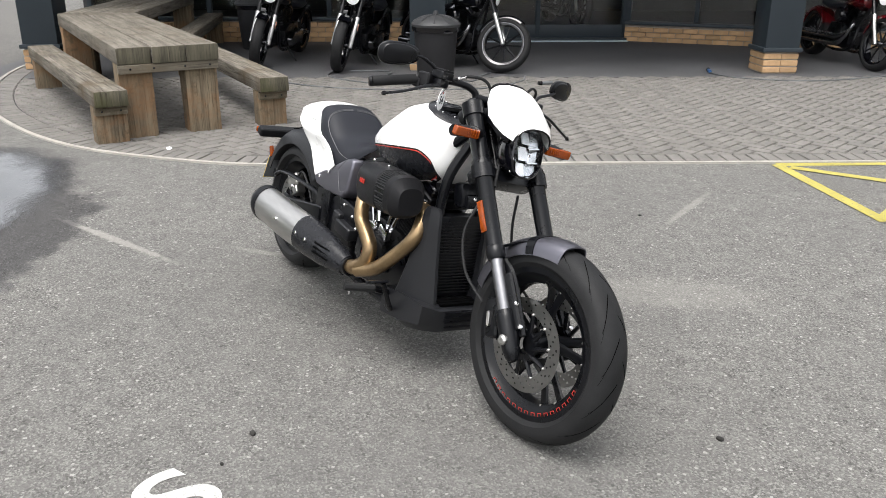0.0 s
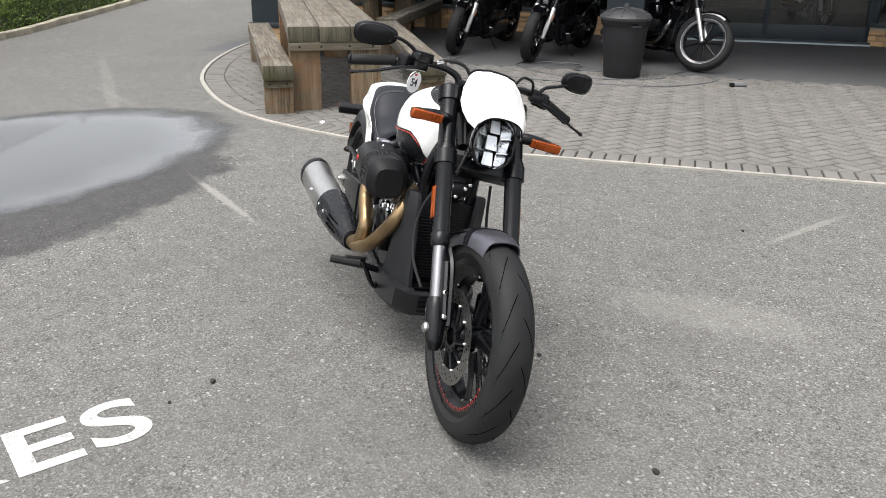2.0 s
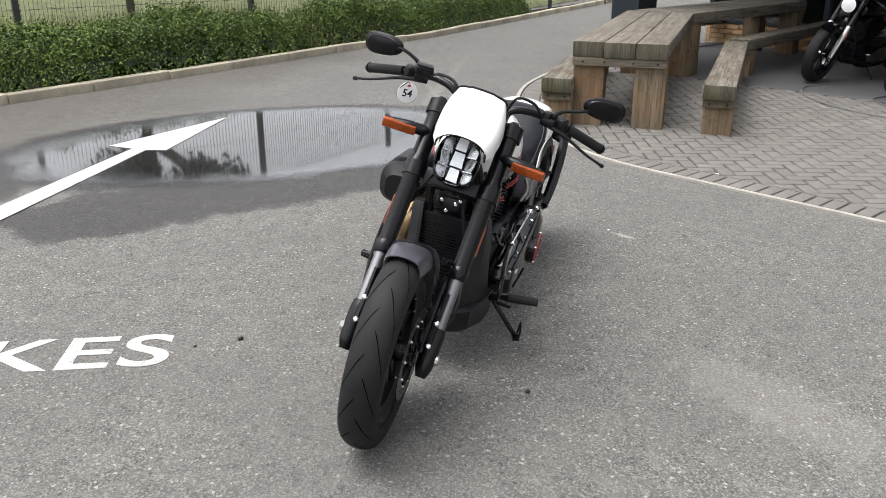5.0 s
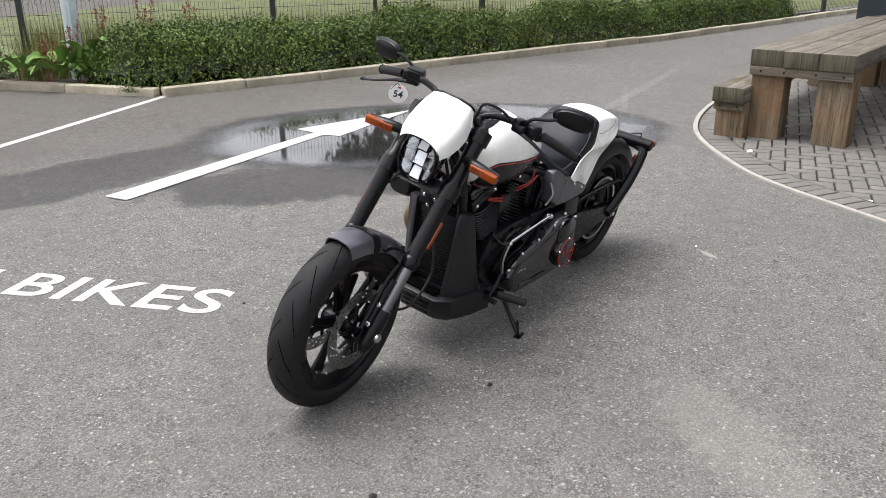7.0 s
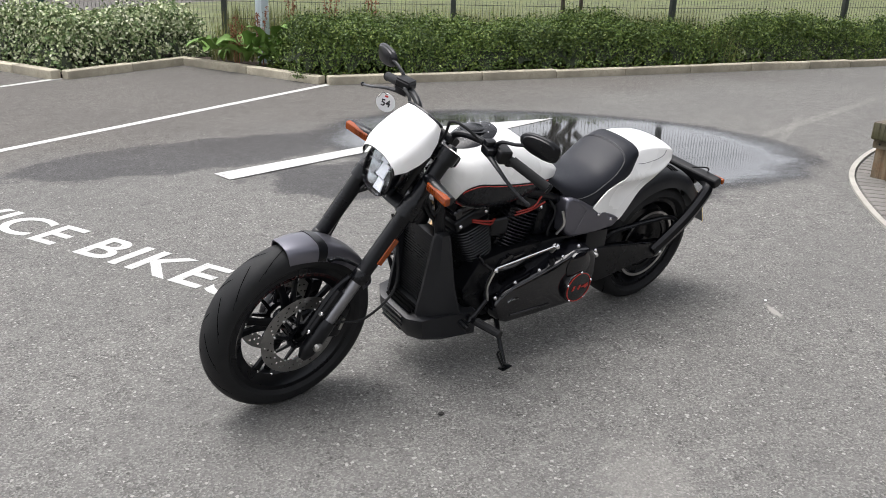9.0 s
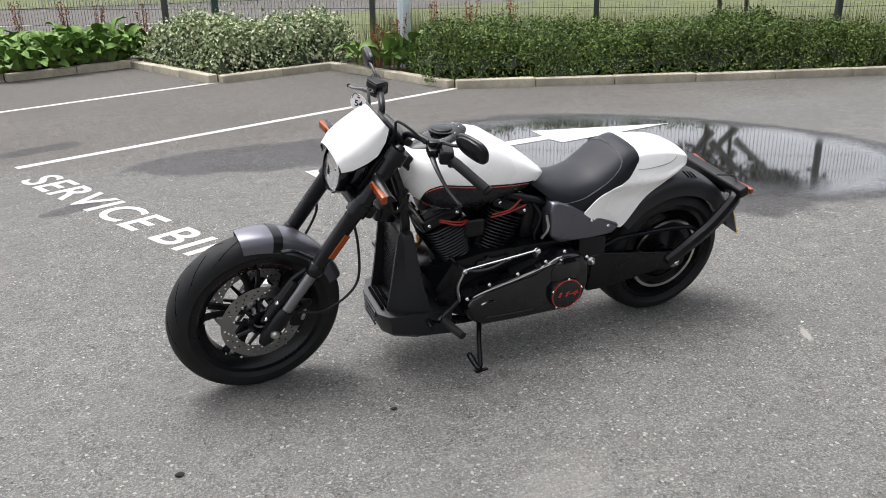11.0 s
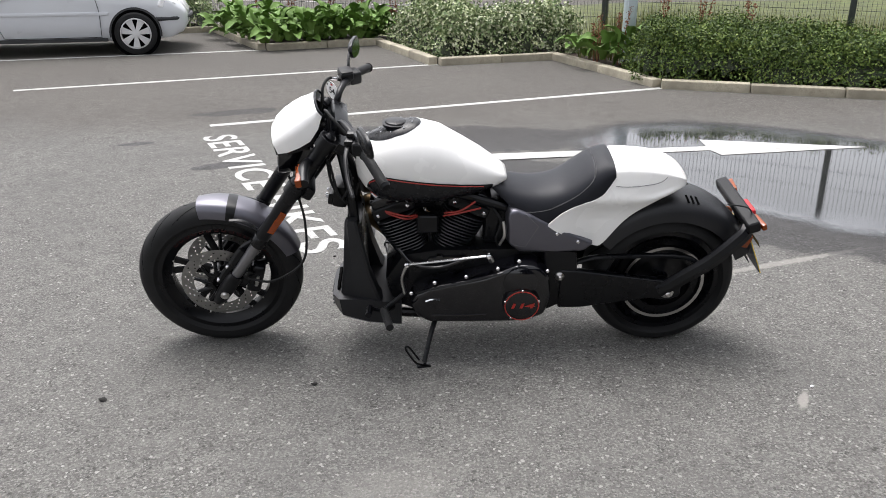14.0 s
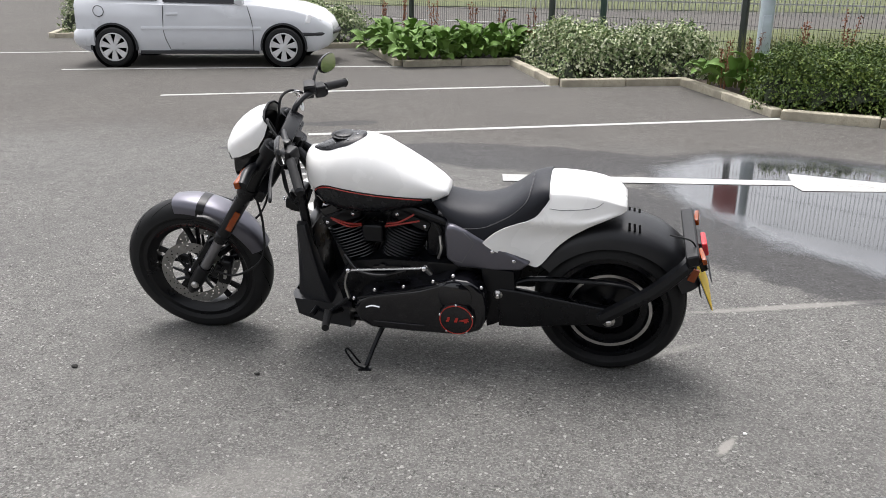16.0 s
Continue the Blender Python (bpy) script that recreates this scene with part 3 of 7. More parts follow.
def glazing(name, a, b, z0, z1, posts, label):
    a, b = Vector(a), Vector(b)
    d = b - a
    yaw = math.degrees(math.atan2(d.y, d.x))
    L = d.length
    w = thing(name, label, "window", pose(a.x, a.y, 0, 0, 0, yaw), kind="structure")
    part("window_sill", box(L, 0.2, 0.05, (L / 2, -0.02, z0 + 0.025), (0, 0, 0), 0.006), SLATE, w)
    part("window_frame", box(L, 0.09, 0.08, (L / 2, 0.02, z1 - 0.04), (0, 0, 0), 0.006), SLATE, w)
    for i in range(posts + 1):
        part("mullion", box(0.07, 0.1, z1 - z0 - 0.14, (min(max(L * i / posts, 0.036), L - 0.036), 0.02, (z0 + z1) / 2 - 0.015), (0, 0, 0), 0.005), SLATE, w)
    for i in range(posts):
        p = part("pane", box(L / posts - 0.08, 0.012, z1 - z0 - 0.14, (L * (i + 0.5) / posts, 0.03, (z0 + z1) / 2 - 0.015)), WINDOW, w)
        p.visible_shadow = False
    return w


for i, (a, b, z0, posts) in enumerate([(W0, W1, 0.32, 3), (W2, W3, 0.26, 2), (W3, W4, 0.26, 3)]):
    low = wall_box(f"wall_low_{i + 1}", a, b, 0.13, 0.0, z0, MORTAR, "low buff brick wall below the showroom window")
    d = (Vector(b) - Vector(a)).normalized()
    off = Vector((d.y, -d.x)) * 0.055
    brick_run(low, Vector(a) + off, Vector(b) + off, int(z0 / 0.075), 1)
    glazing(f"window_{i + 1}", a, b, z0, 2.6, posts, "dark-framed showroom window over a low brick wall")
door = glazing("door_1", W1, W2, 0.0, 2.6, 2, "slate grey glazed double entrance door, closed")
part("bottom_rail", box(2.85, 0.06, 0.2, (1.42, 0.01, 0.15), (0, 0, 0), 0.006), SLATE, door)
part("threshold", box(2.85, 0.2, 0.02, (1.42, -0.1, 0.01), (0, 0, 0), 0.004), GALV, door)
wall_box("wall_upper", bld(-4.4, -9.55), bld(14, -9.55), 0.3, 2.6, 3.6, SLATE, "slate grey cladding above the showroom windows")
# added inner walls; the dark room behind the glass is in their colour
wall_box("wall_back", bld(-4.4, -15.5), bld(14, -15.5), 0.2, 0, 3.4, ROOM_SHADE, "plain showroom back wall coloured near black as indoor shade")
wall_box("wall_end", bld(-4.4, -9.6), bld(-4.4, -15.4), 0.2, 0, 3.4, ROOM_SHADE, "plain showroom end wall coloured near black as indoor shade")
wall_box("wall_end_2", bld(14, -9.6), bld(14, -15.4), 0.2, 0, 3.4, ROOM_SHADE, "plain showroom end wall coloured near black as indoor shade")
roof = part("canopy", box(18.6, 10.3, 0.3, (0, 0, 0), (0, 0, 0), 0.01), SLATE)
cx, cy = bld(4.8, -10.7)
roof.matrix_world = pose(cx, cy, 3.45, 0, 0, math.degrees(math.atan2(ALONG.y, ALONG.x)))
tagged(roof, "flat canopy roof over the showroom front", "roof", kind="structure")


def post_column(at, label, w=0.42):
    c = thing("column", label, "column", pose(at[0], at[1], 0, 0, 0, math.degrees(math.atan2(ALONG.y, ALONG.x))), "columns of the showroom front")
    part("shaft", box(w, w, 3.0, (0, 0, 1.8), (0, 0, 0), 0.012), SLATE, c)
    part("collar", box(w + 0.06, w + 0.06, 0.05, (0, 0, 0.285), (0, 0, 0), 0.008), SLATE, c)
    part("core", box(w - 0.02, w - 0.02, 0.27, (0, 0, 0.135)), MORTAR, c)
    for k in range(3):
        for i in range(4):
            for j in (-1, 1):
                length = w / 2 - 0.006
                b = part("brick", box(length, 0.1, 0.065, (j * w / 4, w / 2 - 0.045, 0.05 + 0.08 * k), (0, 0, 0), 0.004, 1), BRICK, c, xf=pose(0, 0, 0, 0, 0, 90 * i))
    return c


post_column((-3.02, 7.42), "square slate grey column on a buff brick plinth")
post_column((-5.35, 3.85), "square slate grey column on a buff brick plinth")
post_column((-7.75, -0.12), "square slate grey column on a buff brick plinth")

# fence behind the planting
def fence_run(name, start, step, count, height=1.85):
    f = thing(name, "dark green welded mesh fence on square posts behind the planting", "fence", kind="structure")
    a, d = Vector(start), Vector(step)
    yaw = math.degrees(math.atan2(d.y, d.x))
    span = d.length
    bars = [box(0.0036, 0.0036, height - 0.05, (0.05 * i, 0, height / 2)) for i in range(1, int(span / 0.05))]
    rails = [box(span, 0.005, 0.005, (span / 2, 0.005, z)) for z in (0.06, 0.5, 0.72, 1.2, 1.42, height - 0.04)]
    panel = mesh_of("panel", *join(*bars, *rails), DARK_METAL)
    post = mesh_of("post", *box(0.07, 0.07, height + 0.1, (0, 0, (height + 0.1) / 2), (0, 0, 0), 0.006), DARK_METAL)
    for i in range(count):
        p = a + d * i
        for name, me, z in (("post", post, 0.0), ("panel", panel, 0.02)):
            ob = new(name, me)
            ob.parent = f
            ob.matrix_world = pose(p.x, p.y, z, 0, 0, yaw)
    return f


fence_run("fence", (8.75, -14.95), (-2.587, 1.613), 6)
fence_run("fence", (-6.77, -5.27), (-2.92, 0.88), 5)


# ---- the motorcycle: x ahead from the rear axle, y to its left, z up, before it leans on its stand ----
LEAN_DEG, STEER_DEG = 10.0, 7.0
bike = thing("motorcycle", "pearl white and black muscle cruiser motorcycle leaning on its side stand", "motorcycle", pose(0, -0.084, 0.0, -LEAN_DEG))
RAKE = 34.4
fork_dir = Vector((math.sin(radians(RAKE)), 0, -math.cos(radians(RAKE))))
STEER = pose(0, 0, 0.9, -1.5) @ pose(0, 0, -0.9, -2.0) @ Matrix.Translation((1.25, -0.004, 0.955)) @ Matrix.Rotation(radians(STEER_DEG), 4, -fork_dir) @ Matrix.Translation((-1.25, 0, -0.955))


def on_fork(s, y=0.0, ahead=0.0):
    p = Vector((1.30, y, 0.99)) + fork_dir * s
    return p + Vector((math.cos(radians(RAKE)), 0, math.sin(radians(RAKE)))) * ahead


def tyre_profile(r, w, rim, n=18, crown=0.62):
    """Cross-section of a tyre: rounded tread, full sidewalls, beads."""
    out = [(rim, -w * 0.36)]
    for i in range(n + 1):
        a = math.pi * (i / n - 0.5)
        y = math.sin(a) * w / 2
        d = max(0.0, math.cos(a)) ** crown
        out.append((rim + 0.02 + (r - rim - 0.02) * d, y))
    return out + [(rim, w * 0.36)]


CROWN = {"rear_wheel": 0.74, "front_wheel": 0.66}


def wheel(name, label, at, r, w, rim_r, xf, spokes, hub_w, mirror_spokes=False):
    """Wheel > tyre, spokes, grooves; returns the rim object."""
    m = (xf if xf is not None else Matrix.Identity(4)) @ Matrix.Translation(at)
    rw = w * 0.4
    rim = part(name, lathe([(rim_r - 0.012, -rw), (rim_r + 0.008, -rw), (rim_r + 0.008, -rw + 0.01), (rim_r - 0.03, -rw * 0.6), (rim_r - 0.036, 0), (rim_r - 0.03, rw * 0.6),
                            (rim_r + 0.008, rw - 0.01), (rim_r + 0.008, rw), (rim_r - 0.012, rw), (rim_r - 0.026, rw * 0.7), (rim_r - 0.046, rw * 0.5), (rim_r - 0.05, 0),
                            (rim_r - 0.046, -rw * 0.5), (rim_r - 0.026, -rw * 0.7)], 72), SATIN, bike, label, m)
    part("tyre", lathe(tyre_profile(r, w, rim_r, 20, CROWN[name]), 96), RUBBER, rim, "black road tyre with curved tread grooves", m)
    part("hub", lathe([(0.001, -hub_w), (0.028, -hub_w), (0.034, -hub_w * 0.7), (0.034, hub_w * 0.7), (0.028, hub_w), (0.001, hub_w)], 24, False), SATIN, rim, "", m)
    if not spokes:
        part("wheel_dish", lathe([(0.03, 0.07), (0.07, 0.055), (0.13, 0.04), (rim_r - 0.045, 0.055), (rim_r - 0.04, 0.045), (0.13, 0.025), (0.07, 0.03), (0.03, 0.03)], 60), SATIN, rim, "solid black wheel disc", m)
    for i in range(spokes):
        a0 = 2 * math.pi * i / spokes + 0.3
        for side in (-1, 1):
            pts = []
            for f in (0.1, 0.3, 0.55, 0.8, 1.0):
                rr = 0.03 + (rim_r - 0.055) * f
                a = a0 + side * (0.10 + 0.07 * f) - 0.10 * f
                pts.append((rr * math.cos(a), side * 0.006, rr * math.sin(a)))
            part("spoke", tube(pts, [0.013, 0.0075, 0.0095], 8, 4, 1.9), SATIN, rim, "", m)
        tip = 0.03 + (rim_r - 0.06)
        for k, s in ((-0.26, -1), (0.08, -1), (-0.26, 1), (0.08, 1)):
            part("spoke_bolt", bolt((tip * 0.93 * math.cos(a0 + k), 0.022 * s, tip * 0.93 * math.sin(a0 + k)), (0, s, 0), 0.0042, 0.004), STEEL, rim, "", m)
    return rim, m


def tread_grooves(r, w, rim_r, count, parent, m, crown, sweep):
    """Long slanting cuts in the tread, their shade drawn as narrow dark strips that follow the rubber."""
    def on(y, a, lift):
        t = max(-1, min(1, y / (w / 2)))
        d = math.cos(math.asin(t)) ** crown
        rr = rim_r + 0.02 + (r - rim_r - 0.02) * d + lift
        return (rr * math.cos(a), y, rr * math.sin(a))
    geos = []
    for i in range(count):
        for side in (-1, 1):
            a0 = 2 * math.pi * (i + (0.5 if side > 0 else 0.0)) / count
            for start, stop, f0, wide in ((0.04, 0.43, 0.0, 0.0030), (0.30, 0.46, 0.62, 0.0020)):
                rows_a, rows_b = [], []
                for k in range(11):
                    f = k / 10
                    y = side * w * (start + (stop - start) * f ** 1.25)
                    a = a0 + sweep * (f0 + f * (1 - 0.55 * f0) - 0.16 * math.sin(math.pi * f))
                    half = wide * (0.35 + 0.9 * math.sin(math.pi * min(1, 0.12 + 0.8 * f))) / r
                    rows_a.append(on(y, a - half, 0.0008))
                    rows_b.append(on(y, a + half, 0.0008))
                geos.append(loft([rows_a, rows_b], closed=False, caps=False))
    return part("groove_shade", join(*geos), GAP_SHADE, parent, "", m)


# -- wheels --
REAR_R = 0.303
rear_c, front_c = (0.0, 0.0, 0.307), Vector((1.772, 0.0, 0.322))
rear_wheel, rear_m = wheel("rear_wheel", "black cast rear wheel with a wide tyre", rear_c, REAR_R, 0.232, 0.222, None, 0, 0.09)
tread_grooves(REAR_R, 0.232, 0.222, 13, rear_wheel, rear_m, 0.74, 0.5)
ROLL = pose(0, -0.084, 0.0, -LEAN_DEG).inverted() @ Matrix.Translation((1.774, -0.022, 0.3165)) @ pose(0, 0, 0, -11.75, 0, 4.0) @ Matrix.Translation(-front_c)      # the front wheel as it stands
front_wheel, front_m = wheel("front_wheel", "black cast front wheel with five split spokes", front_c, 0.323, 0.120, 0.240, ROLL, 5, 0.06)
tread_grooves(0.323, 0.120, 0.240, 15, front_wheel, front_m, 0.66, -0.36)
part("rim_stripe", lathe([(0.155, 0.106), (0.167, 0.107), (0.167, 0.104), (0.155, 0.103)], 64), STEEL, rear_wheel, "bare metal ring on the pulley", rear_m)
part("belt_pulley", lathe([(0.12, 0.085), (0.15, 0.085), (0.169, 0.09), (0.169, 0.105), (0.152, 0.105), (0.147, 0.094), (0.12, 0.094)], 60), SATIN, rear_wheel, "", rear_m)
# red makers' marks round the rim, drawn as plain bars
for side in (-1, 1):
    marks = []
    for i in range(15):
        a = radians(-126 + i * 7.6 if side < 0 else 46 + i * 7.6)
        c, s = math.cos(a), math.sin(a)
        rr, h, b = 0.2235, 0.0075, 0.0085
        q = []
        for dr, da in ((-h, -b), (h, -b), (h, b), (-h, b)):
            q.append(((rr + dr) * c - da * s, side * (0.0462 + 0.0008), (rr + dr) * s + da * c))
        bar = [Vector(p) for p in q]
        mid = sum(bar, Vector()) / 4
        ring = [tuple(mid + (p - mid) * f) for f in (1.0, 0.7) for p in bar]
        marks.append((ring, [(0, 1, 5, 4), (1, 2, 6, 5), (2, 3, 7, 6), (3, 0, 4, 7)]))
    marks = moved(join(*marks), Matrix.Identity(4))
    # the left-hand marks are a darker red than the right-hand ones
    part("rim_mark", marks, RED_TRIM if side < 0 else RED_DULL, front_wheel, "row of small red marks round the rim", front_m)


def brake_disc(r, y, parent, m, holes=48):
    """A drilled floating disc on a black carrier."""
    bm = bmesh.new()
    n, rings = 120, [r * q for q in (0.68, 0.735, 0.77, 0.81, 0.845, 0.885, 0.92, 1.0)]
    vs = [[bm.verts.new((q * math.cos(2 * math.pi * i / n), 0, q * math.sin(2 * math.pi * i / n))) for i in range(n)] for q in rings]
    for k in range(len(rings) - 1):
        for i in range(n):
            if (k in (1, 3, 5)) and i % 6 == (k - 1):
                continue
            j = (i + 1) % n
            bm.faces.new((vs[k][i], vs[k][j], vs[k + 1][j], vs[k + 1][i]))
    bmesh.ops.solidify(bm, geom=bm.faces[:], thickness=0.005)
    bmesh.ops.recalc_face_normals(bm, faces=bm.faces)
    g = moved(from_bm(bm), Matrix.Translation((0, y, 0)))
    d = part("brake_disc", g, DISC, parent, "drilled steel brake disc", m)
    arms = []
    for i in range(10):
        a = 2 * math.pi * i / 10
        arms.append(tube([(0.04 * math.cos(a), y, 0.04 * math.sin(a)), (r * 0.69 * math.cos(a + 0.22), y, r * 0.69 * math.sin(a + 0.22))], [0.009, 0.006], 6))
    carrier = part("disc_carrier", lathe([(0.03, y - 0.006), (0.05, y - 0.006), (0.05, y + 0.006), (0.03, y + 0.006)], 24), SATIN, d, "", m)
    for arm in arms:
        part("carrier_arm", arm, SATIN, d, "", m)
    s = 1 if y > 0 else -1
    for i in range(10):
        part("disc_bolt", bolt((r * 0.69 * math.cos(2 * math.pi * i / 10 + 0.22), y, r * 0.69 * math.sin(2 * math.pi * i / 10 + 0.22)), (0, s, 0), 0.0055, 0.006), STEEL, d, "", m)


brake_disc(0.15, 0.076, front_wheel, front_m)
brake_disc(0.15, -0.076, front_wheel, front_m)
brake_disc(0.145, -0.108, rear_wheel, rear_m)

# -- front end: forks, clamps, fender, calipers --
for s in (1, -1):
    y = 0.128 * s
    upper = part("fork_tube", lathe([(0.001, 0), (0.030, 0.0), (0.030, 0.05), (0.0285, 0.06), (0.0285, 0.20), (0.034, 0.21), (0.034, 0.25), (0.029, 0.26), (0.0275, 0.50), (0.031, 0.505), (0.031, 0.535), (0.026, 0.545), (0.001, 0.545)], 24, False),
                 SATIN, bike, "thick satin black upper fork tube", STEER @ Matrix.Translation(on_fork(0.0, y)) @ Vector((0, 1, 0)).rotation_difference(fork_dir).to_matrix().to_4x4())
    part("top_cap", tube([on_fork(-0.004, y), on_fork(-0.016, y)], [0.022, 0.014], 12), SATIN, upper, "", STEER)
    part("fork_slider", tube([on_fork(0.53, y), on_fork(0.73, y)], 0.0215, 16), SLIDER, bike, "bare steel fork slider", STEER)
    part("fork_foot", join(tube([on_fork(0.71, y), on_fork(0.745, y), on_fork(0.83, y), on_fork(0.872, y)], [0.027, 0.031, 0.031, 0.027, 0.016], 14, 4),
                           tube([on_fork(0.60, y * 0.92, 0.028), on_fork(0.78, y * 0.92, 0.032)], 0.011, 8, flat=1.7),
                           tube([on_fork(0.55, y * 0.75, 0.0), on_fork(0.62, y * 0.75, 0.026), on_fork(0.80, y * 0.78, 0.028)], 0.012, 8, flat=1.4)), SATIN, bike, "cast black fork foot", STEER)
    for q in (0.70, 0.775):
        part("bolt", bolt(on_fork(q, y * 0.94, 0.046), (0.82, 0, 0.56), 0.009, 0.006), CHROME, bike, "", STEER)
    part("axle_nut", bolt(on_fork(0.805, y + 0.028 * s, 0.0), (0, s, 0), 0.017, 0.012), STEEL, bike, "", STEER)
    part("side_reflector", box(0.024, 0.006, 0.105, on_fork(0.40, y + 0.029 * s, -0.008), (0, -RAKE, 0), 0.002), AMBER, bike, "amber fork reflector", STEER)
    cal = part("brake_caliper", join(box(0.055, 0.05, 0.13, on_fork(0.715, 0.085 * s, -0.085), (0, -RAKE + 18, 0), 0.014, 3),
                                     box(0.03, 0.03, 0.07, on_fork(0.715, 0.105 * s, -0.05), (0, -RAKE, 0), 0.008)), SATIN, bike, "black front brake caliper", STEER)
    part("caliper_plate", box(0.014, 0.006, 0.05, on_fork(0.715, 0.1125 * s, -0.09), (0, -RAKE + 18, 0), 0.008), STEEL, cal, "", STEER)
for s0, wid, label, name in ((0.012, 0.045, "black upper fork clamp", "upper_clamp"), (0.235, 0.05, "black lower fork clamp", "lower_clamp")):
    part(name, join(box(0.075, 0.27, wid, on_fork(s0 + 0.01, 0, -0.035), (0, -RAKE, 0), 0.012),
                    *[tube([on_fork(s0 - 0.012, 0.128 * s), on_fork(s0 + 0.035, 0.128 * s)], 0.0375, 18) for s in (1, -1)]), SATIN, bike, label, STEER)
part("steering_stem", tube([on_fork(-0.02, 0, -0.055), on_fork(0.26, 0, -0.055)], 0.03, 16), SATIN, bike, "", STEER)


def fender(center, r, width, a0, a1, steps, thick, lip, crown=0.025, taper=0.0):
    """A wheel guard: an arc over the tyre, rounded across and turned down at both sides."""
    rows = []
    for i in range(steps + 1):
        f = i / steps
        a = radians(a0 + (a1 - a0) * f)
        w = width * (1 - taper * abs(2 * f - 1) ** 3)
        row = []
        for k in range(13):
            t = k / 6 - 1
            y = w / 2 * math.sin(t * math.pi / 2 * 0.98)
            d = r + crown * (math.cos(t * math.pi / 2) - 1) - lip * max(0, abs(t) - 0.55) ** 1.5 * 3.2
            row.append((center[0] + d * math.cos(a), y, center[2] + d * math.sin(a)))
        rows.append(row)
    return shell(rows, thick)


part("front_fender", fender(front_c, 0.341, 0.15, 80, 160, 30, 0.004, 0.034, taper=0.22), CHARCOAL, bike, "charcoal grey short front mudguard", ROLL)
for s in (1, -1):
    part("fender_bracket", tube([on_fork(0.50, 0.1 * s), (front_c[0] - 0.12, 0.08 * s, front_c[2] + 0.296), (front_c[0] - 0.07, 0.0775 * s, front_c[2] + 0.304)], 0.010, 8, flat=0.5), SATIN, bike, "", STEER)
part("fender_band", fender(front_c, 0.3432, 0.152, 100, 106, 4, 0.004, 0.034), SATIN, bike, "black strap over the mudguard", ROLL)

# -- headlight and nose cowl --
hx, hz = 1.478, 0.872
face = Matrix.Translation((hx, 0, hz)) @ Matrix.Rotation(radians(-8), 4, "Y")
oval = lambda y, z: (0.074 * y, (0.090 if z > 0 else 0.079) * z)


def lamp_ring(x, f, n=32):
    out = []
    for i in range(n):
        a = 2 * math.pi * i / n
        cy, cz = math.copysign(abs(math.cos(a)) ** 0.8, math.cos(a)), math.copysign(abs(math.sin(a)) ** 0.9, math.sin(a))
        y, z = oval(cy, cz)
        out.append((x, y * f, z * f))
    return out


lamp = part("headlight", loft([lamp_ring(-0.11, 0.45), lamp_ring(-0.07, 0.85), lamp_ring(-0.01, 1.0), lamp_ring(0.012, 1.0), lamp_ring(0.016, 0.93), lamp_ring(-0.02, 0.9), lamp_ring(-0.045, 0.75)]), GLOSS, bike, "oval headlight with a bright split reflector", STEER @ face)
# white blocks, their shine painted rather than mirrored
for yy, zz, w, h in ((0, 0.054, 0.036, 0.040), (0, 0.004, 0.042, 0.048), (0, -0.048, 0.038, 0.042)):
    tilt = 5 if zz > 0.03 else (-5 if zz < -0.03 else 0)
    part("reflector", prism([(-w / 2, -h / 2), (w / 2, -h / 2), (w * 0.42, h / 2), (-w * 0.42, h / 2)], 0, 0.006, 0.0015, 1), LAMP_SHINE, lamp, "stacked reflector painted white as if mirroring the sky", STEER @ face @ pose(-0.016, yy, zz, 0, -tilt - 18, 0) @ Matrix.Rotation(radians(-90), 4, "Z"))
for s in (1, -1):
    for zz, h, yaw, mat in ((0.046, 0.042, 26, LAMP_DIM), (0.0, 0.046, 40, LAMP_DIM), (-0.045, 0.04, 26, LAMP_DIM)):
        part("side_reflector", box(0.005, 0.034, h, (-0.014, 0.043 * s, zz), (0, -14, -yaw * s), 0.003), mat, lamp, "", STEER @ face)
    for zz in (0.026, -0.022):
        part("facet_rib", box(0.012, 0.036, 0.005, (-0.006, 0.042 * s, zz), (10 * s, 0, -20 * s), 0.002), CHROME, lamp, "", STEER @ face)
part("lamp_dish", loft([lamp_ring(-0.012, 0.89), lamp_ring(-0.03, 0.78), lamp_ring(-0.041, 0.5), lamp_ring(-0.043, 0.02)], caps=False), GLOSS, lamp, "black bowl", STEER @ face)
lens_rings = [lamp_ring(0.006 + 0.016 * math.sqrt(max(0, 1 - f * f)), f * 0.955) for f in (1.0, 0.9, 0.72, 0.5, 0.25, 0.06)]
part("lens", loft(lens_rings + [lamp_ring(0.016, 0.05), lamp_ring(0.003, 0.9)]), LAMP_GLASS, lamp, "clear lens", STEER @ face).visible_shadow = False

